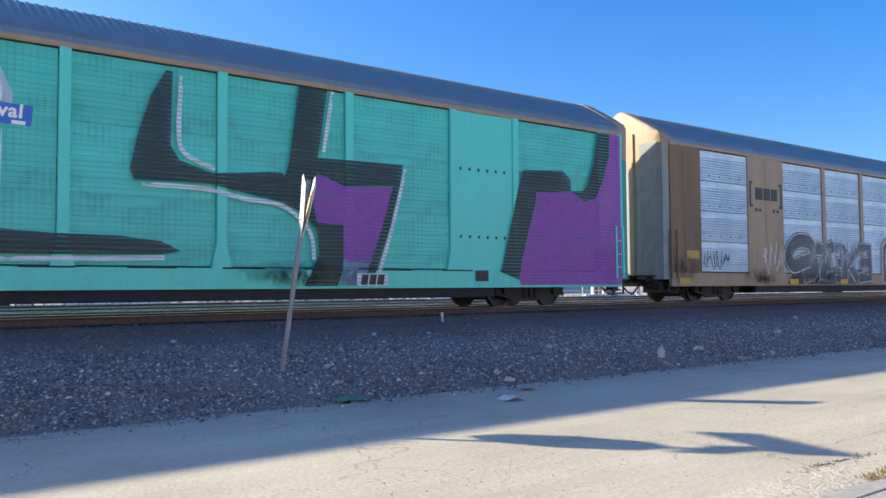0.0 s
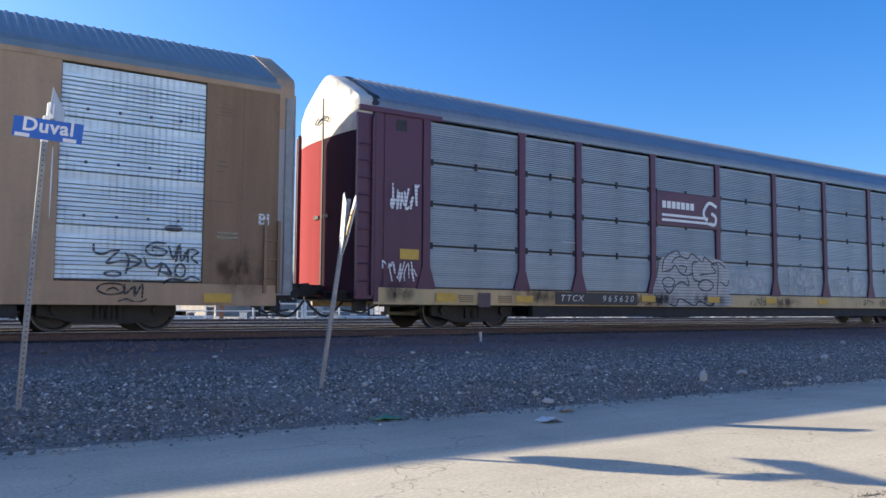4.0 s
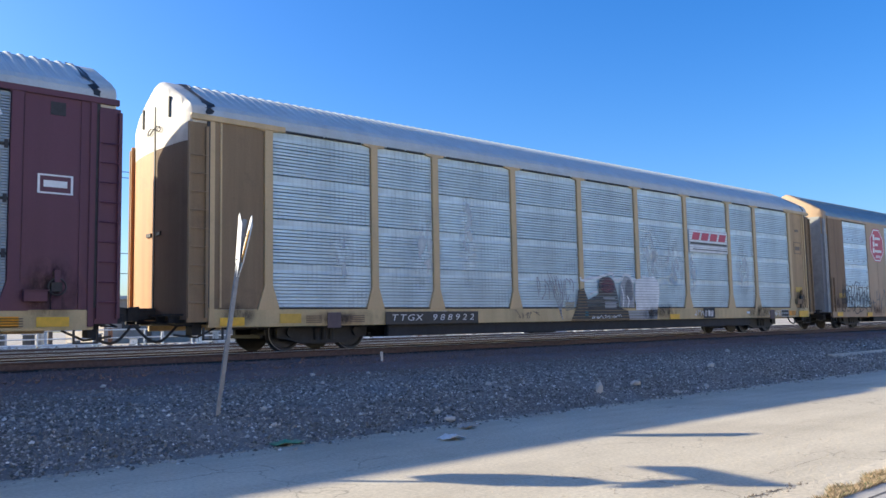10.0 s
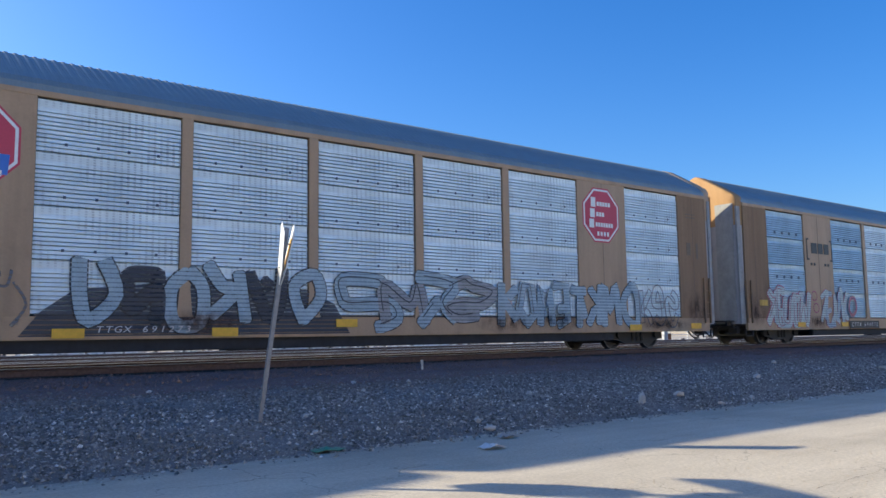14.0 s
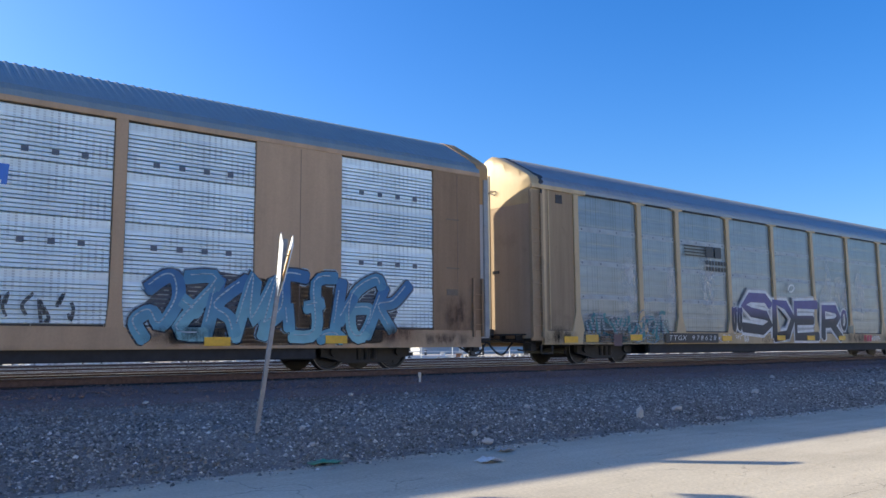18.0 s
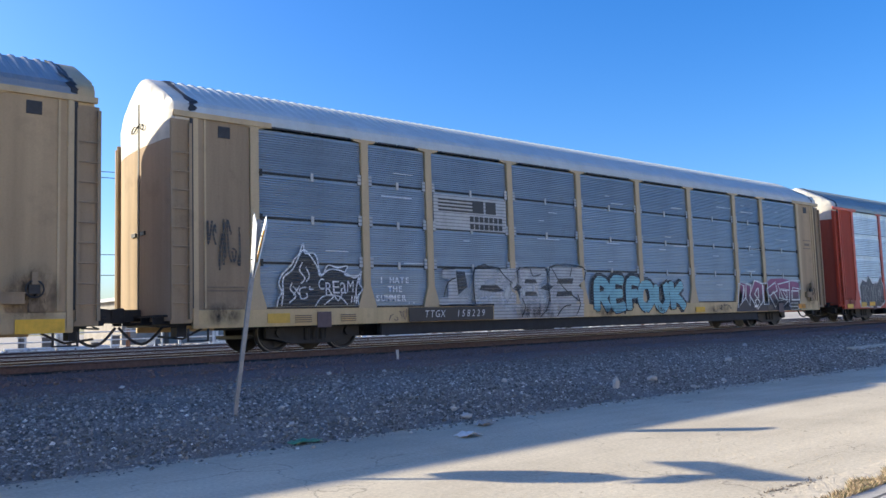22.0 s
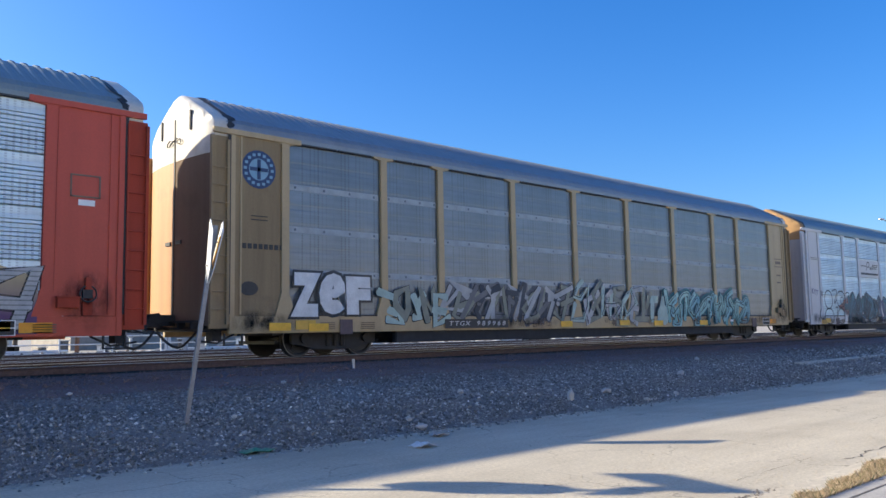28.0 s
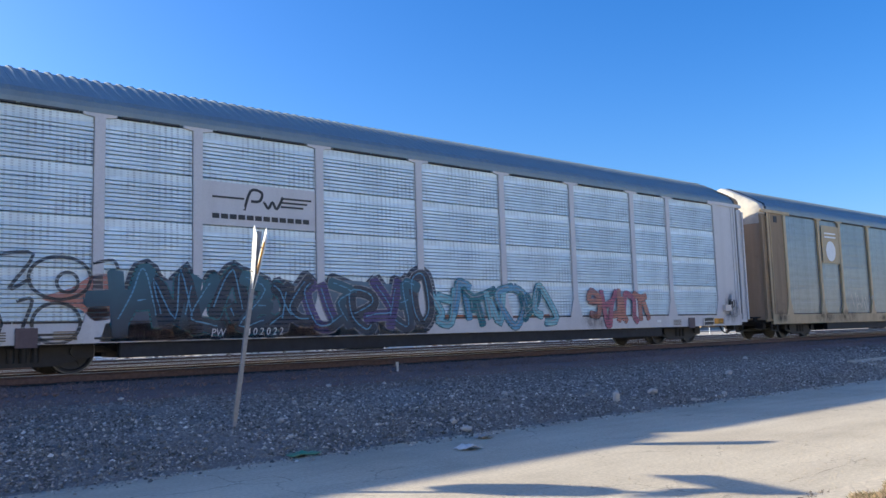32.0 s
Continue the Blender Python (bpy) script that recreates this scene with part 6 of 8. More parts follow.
flat_part("graffiti", [[(-6.22, 1.2), (-6.28, 1.8), (-5.98, 1.78), (-5.9, 1.4)], [(-5.5, 1.32), (-5.42, 1.44), (-4.9, 1.46), (-4.62, 1.3), (-4.95, 1.26)], [(-3.85, 1.5), (-3.8, 1.62), (-3.4, 1.6), (-3.35, 1.5)], [(-3.85, 1.16), (-3.82, 1.28), (-3.4, 1.28), (-3.36, 1.16)], [(-2.55, 1.5), (-2.5, 1.64), (-1.85, 1.66), (-1.9, 1.5)], [(-2.6, 1.14), (-2.55, 1.28), (-1.95, 1.3), (-1.9, 1.16)], [(-3.25, 1.36), (-2.95, 1.5), (-2.7, 1.42), (-2.9, 1.3)], [(-4.3, 1.36), (-4.1, 1.48), (-3.95, 1.4), (-4.12, 1.28)]], G["black"], C[8], FACE - 0.01)
strokes("spray_line", [[(-6.7, 1.15), (-6.55, 1.5), (-6.3, 1.62)], [(-5.6, 1.85), (-5.3, 1.98), (-5.1, 1.86)], [(-4.85, 1.95), (-4.6, 1.7), (-4.3, 1.5)], [(-4.0, 0.6), (-3.85, 0.85), (-3.95, 1.1)], [(-3.6, 1.9), (-3.5, 1.7), (-3.2, 1.75)], [(-3.3, 0.58), (-3.0, 0.8), (-2.85, 1.2)], [(-2.6, 0.6), (-2.3, 0.85), (-2.0, 0.9)], [(-2.75, 1.95), (-2.3, 1.4), (-1.6, 1.0)], [(-1.9, 1.95), (-2.0, 1.7)], [(-1.8, 0.6), (-1.6, 0.9), (-1.7, 1.2)]], 0.035, G["black"], C[8], FACE - 0.012)
strokes("letter_outline", [[(-6.72, 1.84), (-6.3, 1.86)], [(-5.66, 0.95), (-5.64, 1.86), (-4.86, 1.9)], [(-4.1, 1.92), (-4.08, 1.5)], [(-4.03, 1.92), (-2.98, 1.94)], [(-2.84, 1.0), (-2.82, 1.95), (-1.42, 1.98), (-1.38, 1.6)], [(-6.86, 0.94), (-5.0, 0.94)]], 0.05, G["black"], C[8], FACE - 0.008)
stain(C[8], -7.0, -1.6, 0.7, 1.95, "chalk")
flat_part("graffiti", [[(-11.28, 0.96), (-11.24, 1.13), (-11.16, 1.27), (-11.23, 1.45), (-11.16, 1.62), (-11.02, 1.76), (-10.91, 1.86), (-10.83, 2.00), (-10.73, 2.09), (-10.63, 2.32), (-10.59, 2.11), (-10.39, 2.12), (-10.29, 2.01), (-10.23, 1.70), (-10.13, 1.67), (-10.01, 1.86), (-9.76, 1.81), (-9.50, 1.85), (-9.58, 1.66), (-9.24, 1.63), (-9.11, 1.74), (-9.20, 1.49), (-9.11, 1.33), (-9.24, 1.16), (-9.21, 0.98)]], G["black"], C[8], FACE + 0.008)
strokes("graffiti_outline", [[(-11.28, 0.96), (-11.24, 1.13), (-11.16, 1.27), (-11.23, 1.45), (-11.16, 1.62), (-11.02, 1.76), (-10.91, 1.86), (-10.83, 2.00), (-10.73, 2.09), (-10.63, 2.32), (-10.59, 2.11), (-10.39, 2.12), (-10.29, 2.01), (-10.23, 1.70), (-10.13, 1.67), (-10.01, 1.86), (-9.76, 1.81), (-9.50, 1.85), (-9.58, 1.66), (-9.24, 1.63), (-9.11, 1.74), (-9.20, 1.49), (-9.11, 1.33), (-9.24, 1.16), (-9.21, 0.98)], [(-11.17, 0.98), (-11.13, 1.23), (-11.12, 1.57), (-10.89, 1.76), (-10.65, 2.17), (-10.47, 2.07), (-10.28, 1.81), (-10.21, 1.62), (-9.97, 1.77), (-9.66, 1.74), (-9.34, 1.59), (-9.21, 1.62), (-9.28, 1.33), (-9.28, 1.00)]], 0.032, G["white"], C[8], FACE)
strokes("graffiti_line", [[(-10.91, 1.47), (-10.96, 1.33), (-10.83, 1.18), (-10.99, 1.04)], [(-10.65, 1.91), (-10.73, 1.74), (-10.60, 1.57), (-10.70, 1.45)], [(-10.57, 1.81), (-10.49, 1.62), (-10.57, 1.49)], [(-10.89, 1.40), (-10.73, 1.20)], [(-10.73, 1.40), (-10.89, 1.20)], [(-10.57, 1.37), (-10.73, 1.33), (-10.70, 1.13), (-10.55, 1.16), (-10.57, 1.25)], [(-10.47, 1.40), (-10.49, 1.33), (-10.39, 1.33)], [(-10.36, 0.96), (-10.18, 1.16), (-9.94, 1.20), (-9.71, 1.16), (-9.52, 0.99)], [(-10.13, 0.99), (-9.89, 1.16), (-10.00, 1.20)], [(-9.87, 1.20), (-9.76, 1.08), (-9.66, 1.23)], [(-9.39, 1.18), (-9.42, 1.04)], [(-9.32, 1.18), (-9.34, 1.04)]], 0.03, G["white"], C[8], FACE)
word(C[8], "CREaM", -10.28, -9.34, 1.27, 1.53, G["white"], None, 0.0, seed=83, gap=0.12, wild=0.1)
for text, x0, z in (("I HATE", -8.57, 1.54), ("THE", -8.33, 1.33), ("SUMMER..", -8.68, 1.12)):
    for k, ch in enumerate(text.replace(" ", "_")):
        if ch != "_":
            part("letter", letters(ch, 0.2, 0.006), G["white"], C[8], at=(x0 + 0.15 * k, -0.046, z - (0.06 if ch == "." else 0)))
flat_part("graffiti", [[(6.8, 0.57), (7.2, 1.6), (7.9, 1.45), (8.2, 1.72), (8.8, 1.5), (9.3, 1.75), (10.2, 1.78), (11.45, 1.62), (11.5, 0.57)]], fade("plum_to_pink_spray", (0.035, 0.03, 0.05), (0.30, 0.07, 0.18), 0.95, 1.5), C[8], FACE + 0.012, "plum and pink sprayed ground")
throw(C[8], "fkhgc", 6.9, 11.5, 0.62, 1.72, None, G["white"], 0.34, 0.06, seed=86, lean=0.15, overlap=1.25, soft=False, tangle=0.16)
board(C[8], -6.9, -4.4, 2.84, 3.72, G["silver"], -0.002, "name_board", "pale name board with dark stripes")
bars(C[8], [(-6.75, -5.6, 3.3 + 0.09 * i, 3.34 + 0.09 * i) for i in range(4)] + [(-5.6, -5.22, 3.3, 3.62), (-5.14, -4.78, 3.3, 3.62)] + [(-5.7 + 0.17 * i, -5.58 + 0.17 * i, z, z + 0.14) for i in range(7) for z in (2.88, 3.07)], M["ink"], -0.014, "logo_shape")
plate(C[8], "  TTGX  158229 ", -7.8, -5.05, 0.56, 0.9)
scrawl(C[8], -12.8, -12.1, 1.7, 2.8, G["black"], 85, 7, 0.04)
bars(C[8], [(-12.8, -12.0, 1.35, 1.38), (-12.8, -12.0, 1.28, 1.31), (12.1, 12.7, 3.3, 3.33), (12.1, 12.7, 2.98, 3.01), (12.2, 12.6, 3.1, 3.2)], M["faint"], -0.01)
placards(C[8], [(4.5, 0.6)])
bars(C[8], [(x + s * 0.15 - 0.05, x + s * 0.15 + 0.05, z - 0.12, z + 0.12) for x in (-8.95, -7.05, -4.23, -1.41, 1.41, 4.23, 7.05) for s in (-1, 1) for z in (1.95, 2.9, 3.85)], G["silver"], -0.004, "hinge_clip")
# car 10
flat_part("graffiti", [[(-11.55, 0.6), (-11.75, 1.5), (-11.4, 1.85), (-10.8, 1.75), (-10.6, 2.05), (-10.2, 1.7), (-9.6, 1.75), (-9.3, 2.05), (-9.0, 1.5), (-8.95, 0.8), (-9.5, 0.55)]], G["white"], C[9], FACE + 0.016)
flat_part("graffiti", [[(-11.45, 0.68), (-11.5, 1.5), (-11.2, 1.78), (-10.8, 1.68), (-10.6, 1.98), (-10.2, 1.63), (-9.6, 1.68), (-9.3, 1.98), (-9.08, 1.5), (-9.05, 0.85), (-9.5, 0.62)]], G["navy"], C[9], FACE + 0.008)
throw(C[9], "hfg", -11.3, -9.2, 0.66, 1.7, None, G["silver"], 0.22, 0.028, seed=91, soft=False)
flat_part("graffiti", [blob([(-8.8, 0.8), (-8.85, 1.5), (-8.5, 1.85), (-7.6, 1.8), (-7.3, 1.4), (-7.4, 0.9), (-7.8, 0.6), (-8.4, 0.62)])], G["sky"], C[9], FACE, "pale blue sprayed patch")
strokes("spray_line", [[(-8.6, 1.2), (-8.3, 1.5), (-8.25, 0.8)], [(-7.9, 1.55), (-7.6, 1.5)], [(-8.1, 1.3), (-8.0, 0.9), (-7.8, 0.75)], [(-8.7, 1.7), (-8.4, 1.2)]], 0.05, G["navy"], C[9], FACE - 0.005)
strokes("spray_line", [[(-7.9, 1.12), (-7.65, 1.18), (-7.45, 1.1)]], 0.09, G["red"], C[9], FACE - 0.006)
throw(C[9], "kig", -6.85, -4.25, 0.86, 1.98, [G["black"]], G["white"], 0.32, 0.06, G["black"], 0.1, seed=93, overlap=1.15, tangle=0.16)
flat_part("graffiti", [[(-6.9, 0.56), (-6.85, 1.1), (-4.3, 1.1), (-4.25, 0.56)]], G["black"], C[9], FACE + 0.02)
word(C[9], "PRaze", -4.1, 0.9, 0.66, 1.98, G["white"], G["black"], 0.07, 0.03, seed=94, wild=0.05)
wild(C[9], 1.3, 6.5, 0.6, 2.0, 6, [G["white"]], G["black"], 98, w=0.42, rim_w=0.08)
flat_part("graffiti", [[(6.1, 0.55), (6.2, 1.4), (7.0, 2.0), (8.2, 1.75), (9.3, 2.05), (10.6, 1.9), (11.6, 1.6), (11.6, 0.6)]], fade("sand_to_violet_spray", (0.12, 0.05, 0.16), (0.52, 0.40, 0.22), 0.9, 1.6), C[9], FACE + 0.016)
throw(C[9], "jhfgbhjc", 6.5, 11.5, 0.62, 1.9, [G["grey"], G["silver"], G["violet"]], G["black"], 0.22, 0.07, seed=96, lean=0.25, overlap=1.5, soft=False, line=G["white"], tangle=0.16)
plate(C[9], "TTGX 965364", -6.8, -4.4, 0.58, 0.86, back=False)
bars(C[9], [(4.3 + 0.55 * i, 4.75 + 0.55 * i, 3.36, 3.5) for i in range(4)] + [(4.3, 6.5, 3.24, 3.27)], M["logo_red"], -0.006, "logo_shape")
placards(C[9], [(-12.6, 0.58), (-10.4, 0.66), (-7.3, 0.6), (-3.4, 0.6), (-0.4, 0.6), (8.0, 0.6), (10.9, 0.65)])
bars(C[9], [(12.1, 12.65, 3.5, 3.53), (12.1, 12.65, 3.1, 3.13), (12.1, 12.13, 3.1, 3.5), (12.62, 12.65, 3.1, 3.5)], M["faint"], -0.01)
board(C[9], 12.25, 12.55, 2.95, 3.06, M["letter"], -0.012, "white_label")
# car 11
word(C[10], "ZeF", -11.6, -9.4, 0.98, 1.88, SOLID["white"], SOLID["black"], 0.08, 0.05, seed=101, wild=0.06)
wild(C[10], -9.0, -6.9, 0.66, 1.65, 5, [SOLID["mint"], SOLID["olive"]], SOLID["black"], 102, w=0.2, rim_w=0.05, overlap=1.7, lean=-0.2, soft=False)
flat_part("graffiti", [[(-6.9, 1.9), (-6.2, 1.35), (-5.2, 1.4)], [(-4.6, 1.85), (-4.2, 1.4), (-3.5, 1.4)], [(-2.9, 1.8), (-3.2, 1.3), (-2.2, 1.4)]], SOLID["silver"], C[10], FACE + 0.01)
wild(C[10], -6.8, -2.0, 0.66, 1.75, 14, [SOLID["silver"], SOLID["olive"], SOLID["grey"], SOLID["navy"]], SOLID["black"], 103, w=0.15, rim_w=0.05, halo=SOLID["grey"], halo_w=0.12, lean=0.45, overlap=2.4, tangle=0.28, soft=False)
wild(C[10], -1.5, 2.35, 0.62, 1.9, 9, [SOLID["mint"], SOLID["silver"], SOLID["olive"]], SOLID["grey"], 104, w=0.17, rim_w=0.05, lean=0.2, overlap=2.0, soft=False, line=SOLID["navy"])
throw(C[10], "a", 2.95, 3.65, 0.62, 1.3, [SOLID["mint"]], None, 0.2)
word(C[10], "TA", 2.35, 3.6, 0.75, 1.6, SOLID["mint"], None, 0.07, seed=105)
AQUA = fade("mint_to_teal_spray", (0.12, 0.36, 0.36), (0.40, 0.66, 0.60), 0.6, 1.7)
wild(C[10], 3.7, 9.35, 0.6, 1.78, 14, [AQUA, SOLID["cyan"], AQUA], SOLID["navy"], 106, w=0.18, rim_w=0.05, halo=SOLID["teal"], halo_w=0.16, lean=0.2, overlap=2.0, tangle=0.25, line=SOLID["black"])
flat_part("badge_rim", [[(-12.42 + 0.42 * math.cos(a * 0.2618), 4.08 + 0.42 * math.sin(a * 0.2618)) for a in range(24)]], M["blue_ink"], C[10], -0.012, "dark blue round badge with a pale cross")
flat_part("badge_face", [[(-12.42 + 0.24 * math.cos(a * 0.2618), 4.08 + 0.24 * math.sin(a * 0.2618)) for a in range(24)]], M["pale_blue"], C[10], -0.016)
bars(C[10], [(-12.46, -12.38, 3.86, 4.3), (-12.64, -12.2, 4.04, 4.12)], M["blue_ink"], -0.022, "badge_cross")
bars(C[10], [(-12.42 + 0.33 * math.cos(a) - 0.035, -12.42 + 0.33 * math.cos(a) + 0.035, 4.08 + 0.33 * math.sin(a) - 0.03, 4.08 + 0.33 * math.sin(a) + 0.03) for a in np.arange(0, 6.2, 0.39)], M["pale_blue"], -0.018, "badge_bar")
plate(C[10], "TTGX 989968", -7.0, -4.6, 0.6, 0.84)
bars(C[10], [(-12.8 + 0.13 * i, -12.71 + 0.13 * i, 2.35, 2.46) for i in range(9)] + [(-12.6, -12.2, 3.05, 3.07), (-12.6, -12.2, 2.97, 2.99)], M["ink"], -0.01)
flat_part("scuff", [[(-12.64 + 0.22 * math.cos(a * 0.4), 1.5 + 0.15 * math.sin(a * 0.4)) for a in range(16)]], M["ink"], C[10], -0.012)
placards(C[10], [(-10.9, 0.58), (-11.9, 0.6), (-2.0, 0.6), (1.0, 0.62), (3.0, 0.6), (6.0, 0.6)])
bars(C[10], [(12.1, 12.75, 3.3, 3.33), (12.1, 12.75, 2.98, 3.01), (12.2, 12.65, 3.1, 3.22), (12.25, 12.6, 2.6, 2.66), (12.25, 12.6, 2.3, 2.36)], M["faint"], -0.01)
# car 12


def bubble(cx, cz, a, b):
    return [(cx + a * math.cos(t * 0.5236), cz + b * math.sin(t * 0.5236)) for t in range(13)]


strokes("graffiti_outline", [bubble(-11.05, 1.68, 0.44, 0.42), bubble(-11.02, 0.92, 0.5, 0.36), bubble(-9.6, 1.72, 0.52, 0.38), bubble(-9.48, 1.64, 0.18, 0.18), bubble(-9.65, 0.92, 0.4, 0.36)], 0.06, G["black"], C[11], FACE)
strokes("graffiti_outline", [[(-10.62, 2.1), (-10.05, 2.12), (-10.42, 1.52), (-10.08, 1.7)], [(-10.3, 1.3), (-10.05, 1.32), (-10.2, 0.75), (-9.9, 0.6)], [(-11.9, 1.25), (-12.1, 1.0), (-11.85, 0.75), (-11.6, 0.9)], [(-9.05, 2.0), (-8.7, 2.06), (-8.6, 1.9)]], 0.06, G["black"], C[11], FACE)
for cx, cz in ((-11.75, 1.95), (-11.75, 0.68)):
    strokes("graffiti_outline", [[(cx - 0.12, cz - 0.1), (cx + 0.12, cz + 0.1)], [(cx - 0.12, cz + 0.1), (cx + 0.12, cz - 0.1)], [(cx, cz + 0.16), (cx, cz - 0.16)]], 0.05, G["black"], C[11], FACE, False)
flat_part("graffiti", [blob([(-9.9, 1.35), (-9.4, 1.55), (-9.0, 1.8), (-8.65, 1.7), (-8.6, 1.1), (-9.0, 0.95), (-9.3, 1.2)])], G["salmon"], C[11], FACE + 0.012)
TEALS = fade("navy_to_teal_spray", (0.03, 0.035, 0.055), (0.035, 0.14, 0.19), 0.6, 1.9)
flat_part("graffiti", [[(-8.9, 0.57), (-8.7, 1.3), (-8.0, 1.7), (-6.4, 1.75), (-4.8, 1.7), (-3.6, 1.8), (-1.6, 1.7), (-1.2, 1.2), (-1.25, 0.57)]], fade("violet_haze_spray", (0.06, 0.06, 0.10), (0.12, 0.20, 0.26), 0.6, 1.7), C[11], FACE + 0.022, "dark teal sprayed ground")
strokes("letter", [[(-9.15, 1.35), (-8.05, 1.4)], [(-8.65, 1.85), (-8.55, 0.7)]], 0.3, TEALS, C[11], FACE + 0.003, False)
wild(C[11], -8.4, -4.9, 0.62, 2.0, 6, [TEALS, G["navy"]], G["teal"], 111, w=0.28, rim_w=0.06, halo=G["navy"], halo_w=0.16, overlap=1.7, line=G["sky"])
wild(C[11], -5.1, -1.15, 0.6, 1.92, 7, [G["navy"], G["violet"], TEALS], G["pale"], 112, w=0.26, rim_w=0.05, halo=G["navy"], halo_w=0.18, overlap=1.7, line=G["sky"])
wild(C[11], -1.0, 3.1, 0.72, 1.85, 7, [G["cyan"], G["sky"], G["teal"]], G["teal"], 114, w=0.18, rim_w=0.07, overlap=1.8, line=G["pale"])
flat_part("graffiti", [[(-1.0, 0.57), (-1.05, 1.05), (1.0, 0.95), (3.1, 1.0), (3.2, 0.57)]], G["orange"], C[11], FACE + 0.024)
wild(C[11], 4.8, 7.5, 0.62, 1.75, 5, [G["salmon"], G["pink"]], G["plum"], 115, w=0.18, rim_w=0.05, overlap=1.6)
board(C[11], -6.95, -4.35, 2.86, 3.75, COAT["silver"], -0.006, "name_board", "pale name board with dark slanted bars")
bars(C[11], [(-6.75, -6.05, 3.42, 3.46), (-5.2, -4.45, 3.5, 3.54), (-5.2, -4.55, 3.41, 3.45), (-5.2, -4.65, 3.32, 3.36)] + [(-6.75 + 0.19 * i, -6.6 + 0.19 * i, 3.0, 3.1) for i in range(12)], M["ink"], -0.016, "logo_stripe")
strokes("logo_shape", [[(-6.05, 3.2), (-5.9, 3.62), (-5.65, 3.6), (-5.7, 3.42), (-5.9, 3.4)], [(-5.6, 3.42), (-5.5, 3.28), (-5.4, 3.42), (-5.3, 3.28), (-5.15, 3.55)]], 0.06, M["ink"], C[11], -0.018)
for k, ch in enumerate("KYT"):
    part("letter", letters(ch, 0.34, 0.008), G["violet"], C[11], at=(-12.66 + 0.23 * k, -0.012, 2.04 - 0.04 * k))
plate(C[11], "PW   402022", -6.9, -5.1, 0.54, 0.84, back=False)
bars(C[11], [(-12.7, -12.0, 3.55, 3.57), (-12.7, -12.0, 3.48, 3.5), (-10.0, -9.3, 0.62, 0.66), (-10.0, -9.3, 0.7, 0.74), (-9.0, -8.4, 0.62, 0.66)], M["ink"], -0.024)
board(C[11], -11.95, -11.4, 0.57, 0.75, M["ochre"], -0.052, "yellow_label")
bars(C[11], [(-11.9, -11.45, 0.61 + 0.045 * k, 0.63 + 0.045 * k) for k in range(3)], M["ink"], -0.06)
# car 13
board(C[12], -8.75, -7.2, 3.0, 4.55, COAT["mustard"], -0.034, "yellow_board", "yellow board with a pale round mark")
flat_part("badge_face", [[(-8.0 + 0.42 * math.cos(a * 0.2618), 3.5 + 0.42 * math.sin(a * 0.2618)) for a in range(24)]], M["letter"], C[12], -0.042)
bars(C[12], [(-8.5, -7.5, 4.2, 4.26), (-8.5, -7.5, 4.05, 4.11)], M["letter"], -0.04)
scrawl(C[12], -6.5, -4.0, 1.0, 1.8, G["silver"], 121, 9, 0.05)

for car in (C[4], C[7]):
    board(car, 12.15, 12.95, 0.55, 0.80, M["placard"], -0.056, "yellow_placard")



def sill_fittings(car):
    """Small plates, strips and printing that these cars carry along the sill."""
    for x in (-10.31, 9.76):
        board(car, x, x + 0.36, 0.5, 0.84, M["patch"], -0.05, "repair_patch", "dull purple-brown repair patch")
    bars(car, [(x, x + 0.4, 0.62 + 0.045 * k, 0.64 + 0.045 * k) for x in (-10.85, -9.7, 8.92, 11.52) for k in range(4)], M["faint"], -0.05, "printed_line")
    board(car, -11.5, -10.98, 0.62, 0.82, M["ochre"], -0.05, "amber_strip")
    board(car, 11.3, 11.85, 0.62, 0.8, M["amber"], -0.05, "amber_strip")
    frame_x = 10.67
    board(car, frame_x, frame_x + 0.58, 0.575, 0.845, M["letter"], -0.05, "notice_frame", "black notice in a white frame")
    for k in range(2):
        for z in (0.59, 0.72):
            board(car, frame_x + 0.02 + 0.275 * k, frame_x + 0.285 + 0.275 * k, z, z + 0.11, M["ink"], -0.056, "notice_panel")
    board(car, 8.01, 8.23, 0.71, 0.79, M["letter"], -0.05, "white_label")


for car in (C[2], C[3], C[4], C[7], C[8], C[9], C[10], C[11]):
    sill_fittings(car)

# chalk and pen scribbles along the sills, scratches and painted sun lines on the screens
rnd = random.Random(77)
for car, inks in ((C[2], ("ink", "faint")), (C[3], ("ink", "faint", "logo_red")), (C[7], ("letter", "faint")), (C[8], ("faint", "ink")), (C[4], ("faint", "letter")), (C[10], ("faint",))):
    for k in range(7):
        x = rnd.uniform(-9.5, 10.5)
        scrawl(car, x, x + rnd.uniform(0.4, 1.1), 0.6, 0.86, M[rnd.choice(inks)], 300 + k, 6, 0.02)
# white dashes: scratches, and on car 9 sunlight through tier gaps drawn as lines
for car in (C[2], C[3], C[8], C[8]):
    for k in range(18):
        x, z = rnd.choice([-10.5, -8.0, -5.6, -2.8, 0.0, 2.8, 5.6, 8.0, 10.3]) + rnd.uniform(-0.5, 0.5), rnd.uniform(1.2, 4.4)
        board(car, x, x + rnd.choice([0.2, 0.35, 0.6, 0.9]), z, z + 0.018, M["letter"] if car is C[8] else M["white"], 0.012, "scratch")
edges = [-DOOR_X, *(-q for q in reversed(POSTS)), *POSTS, DOOR_X]
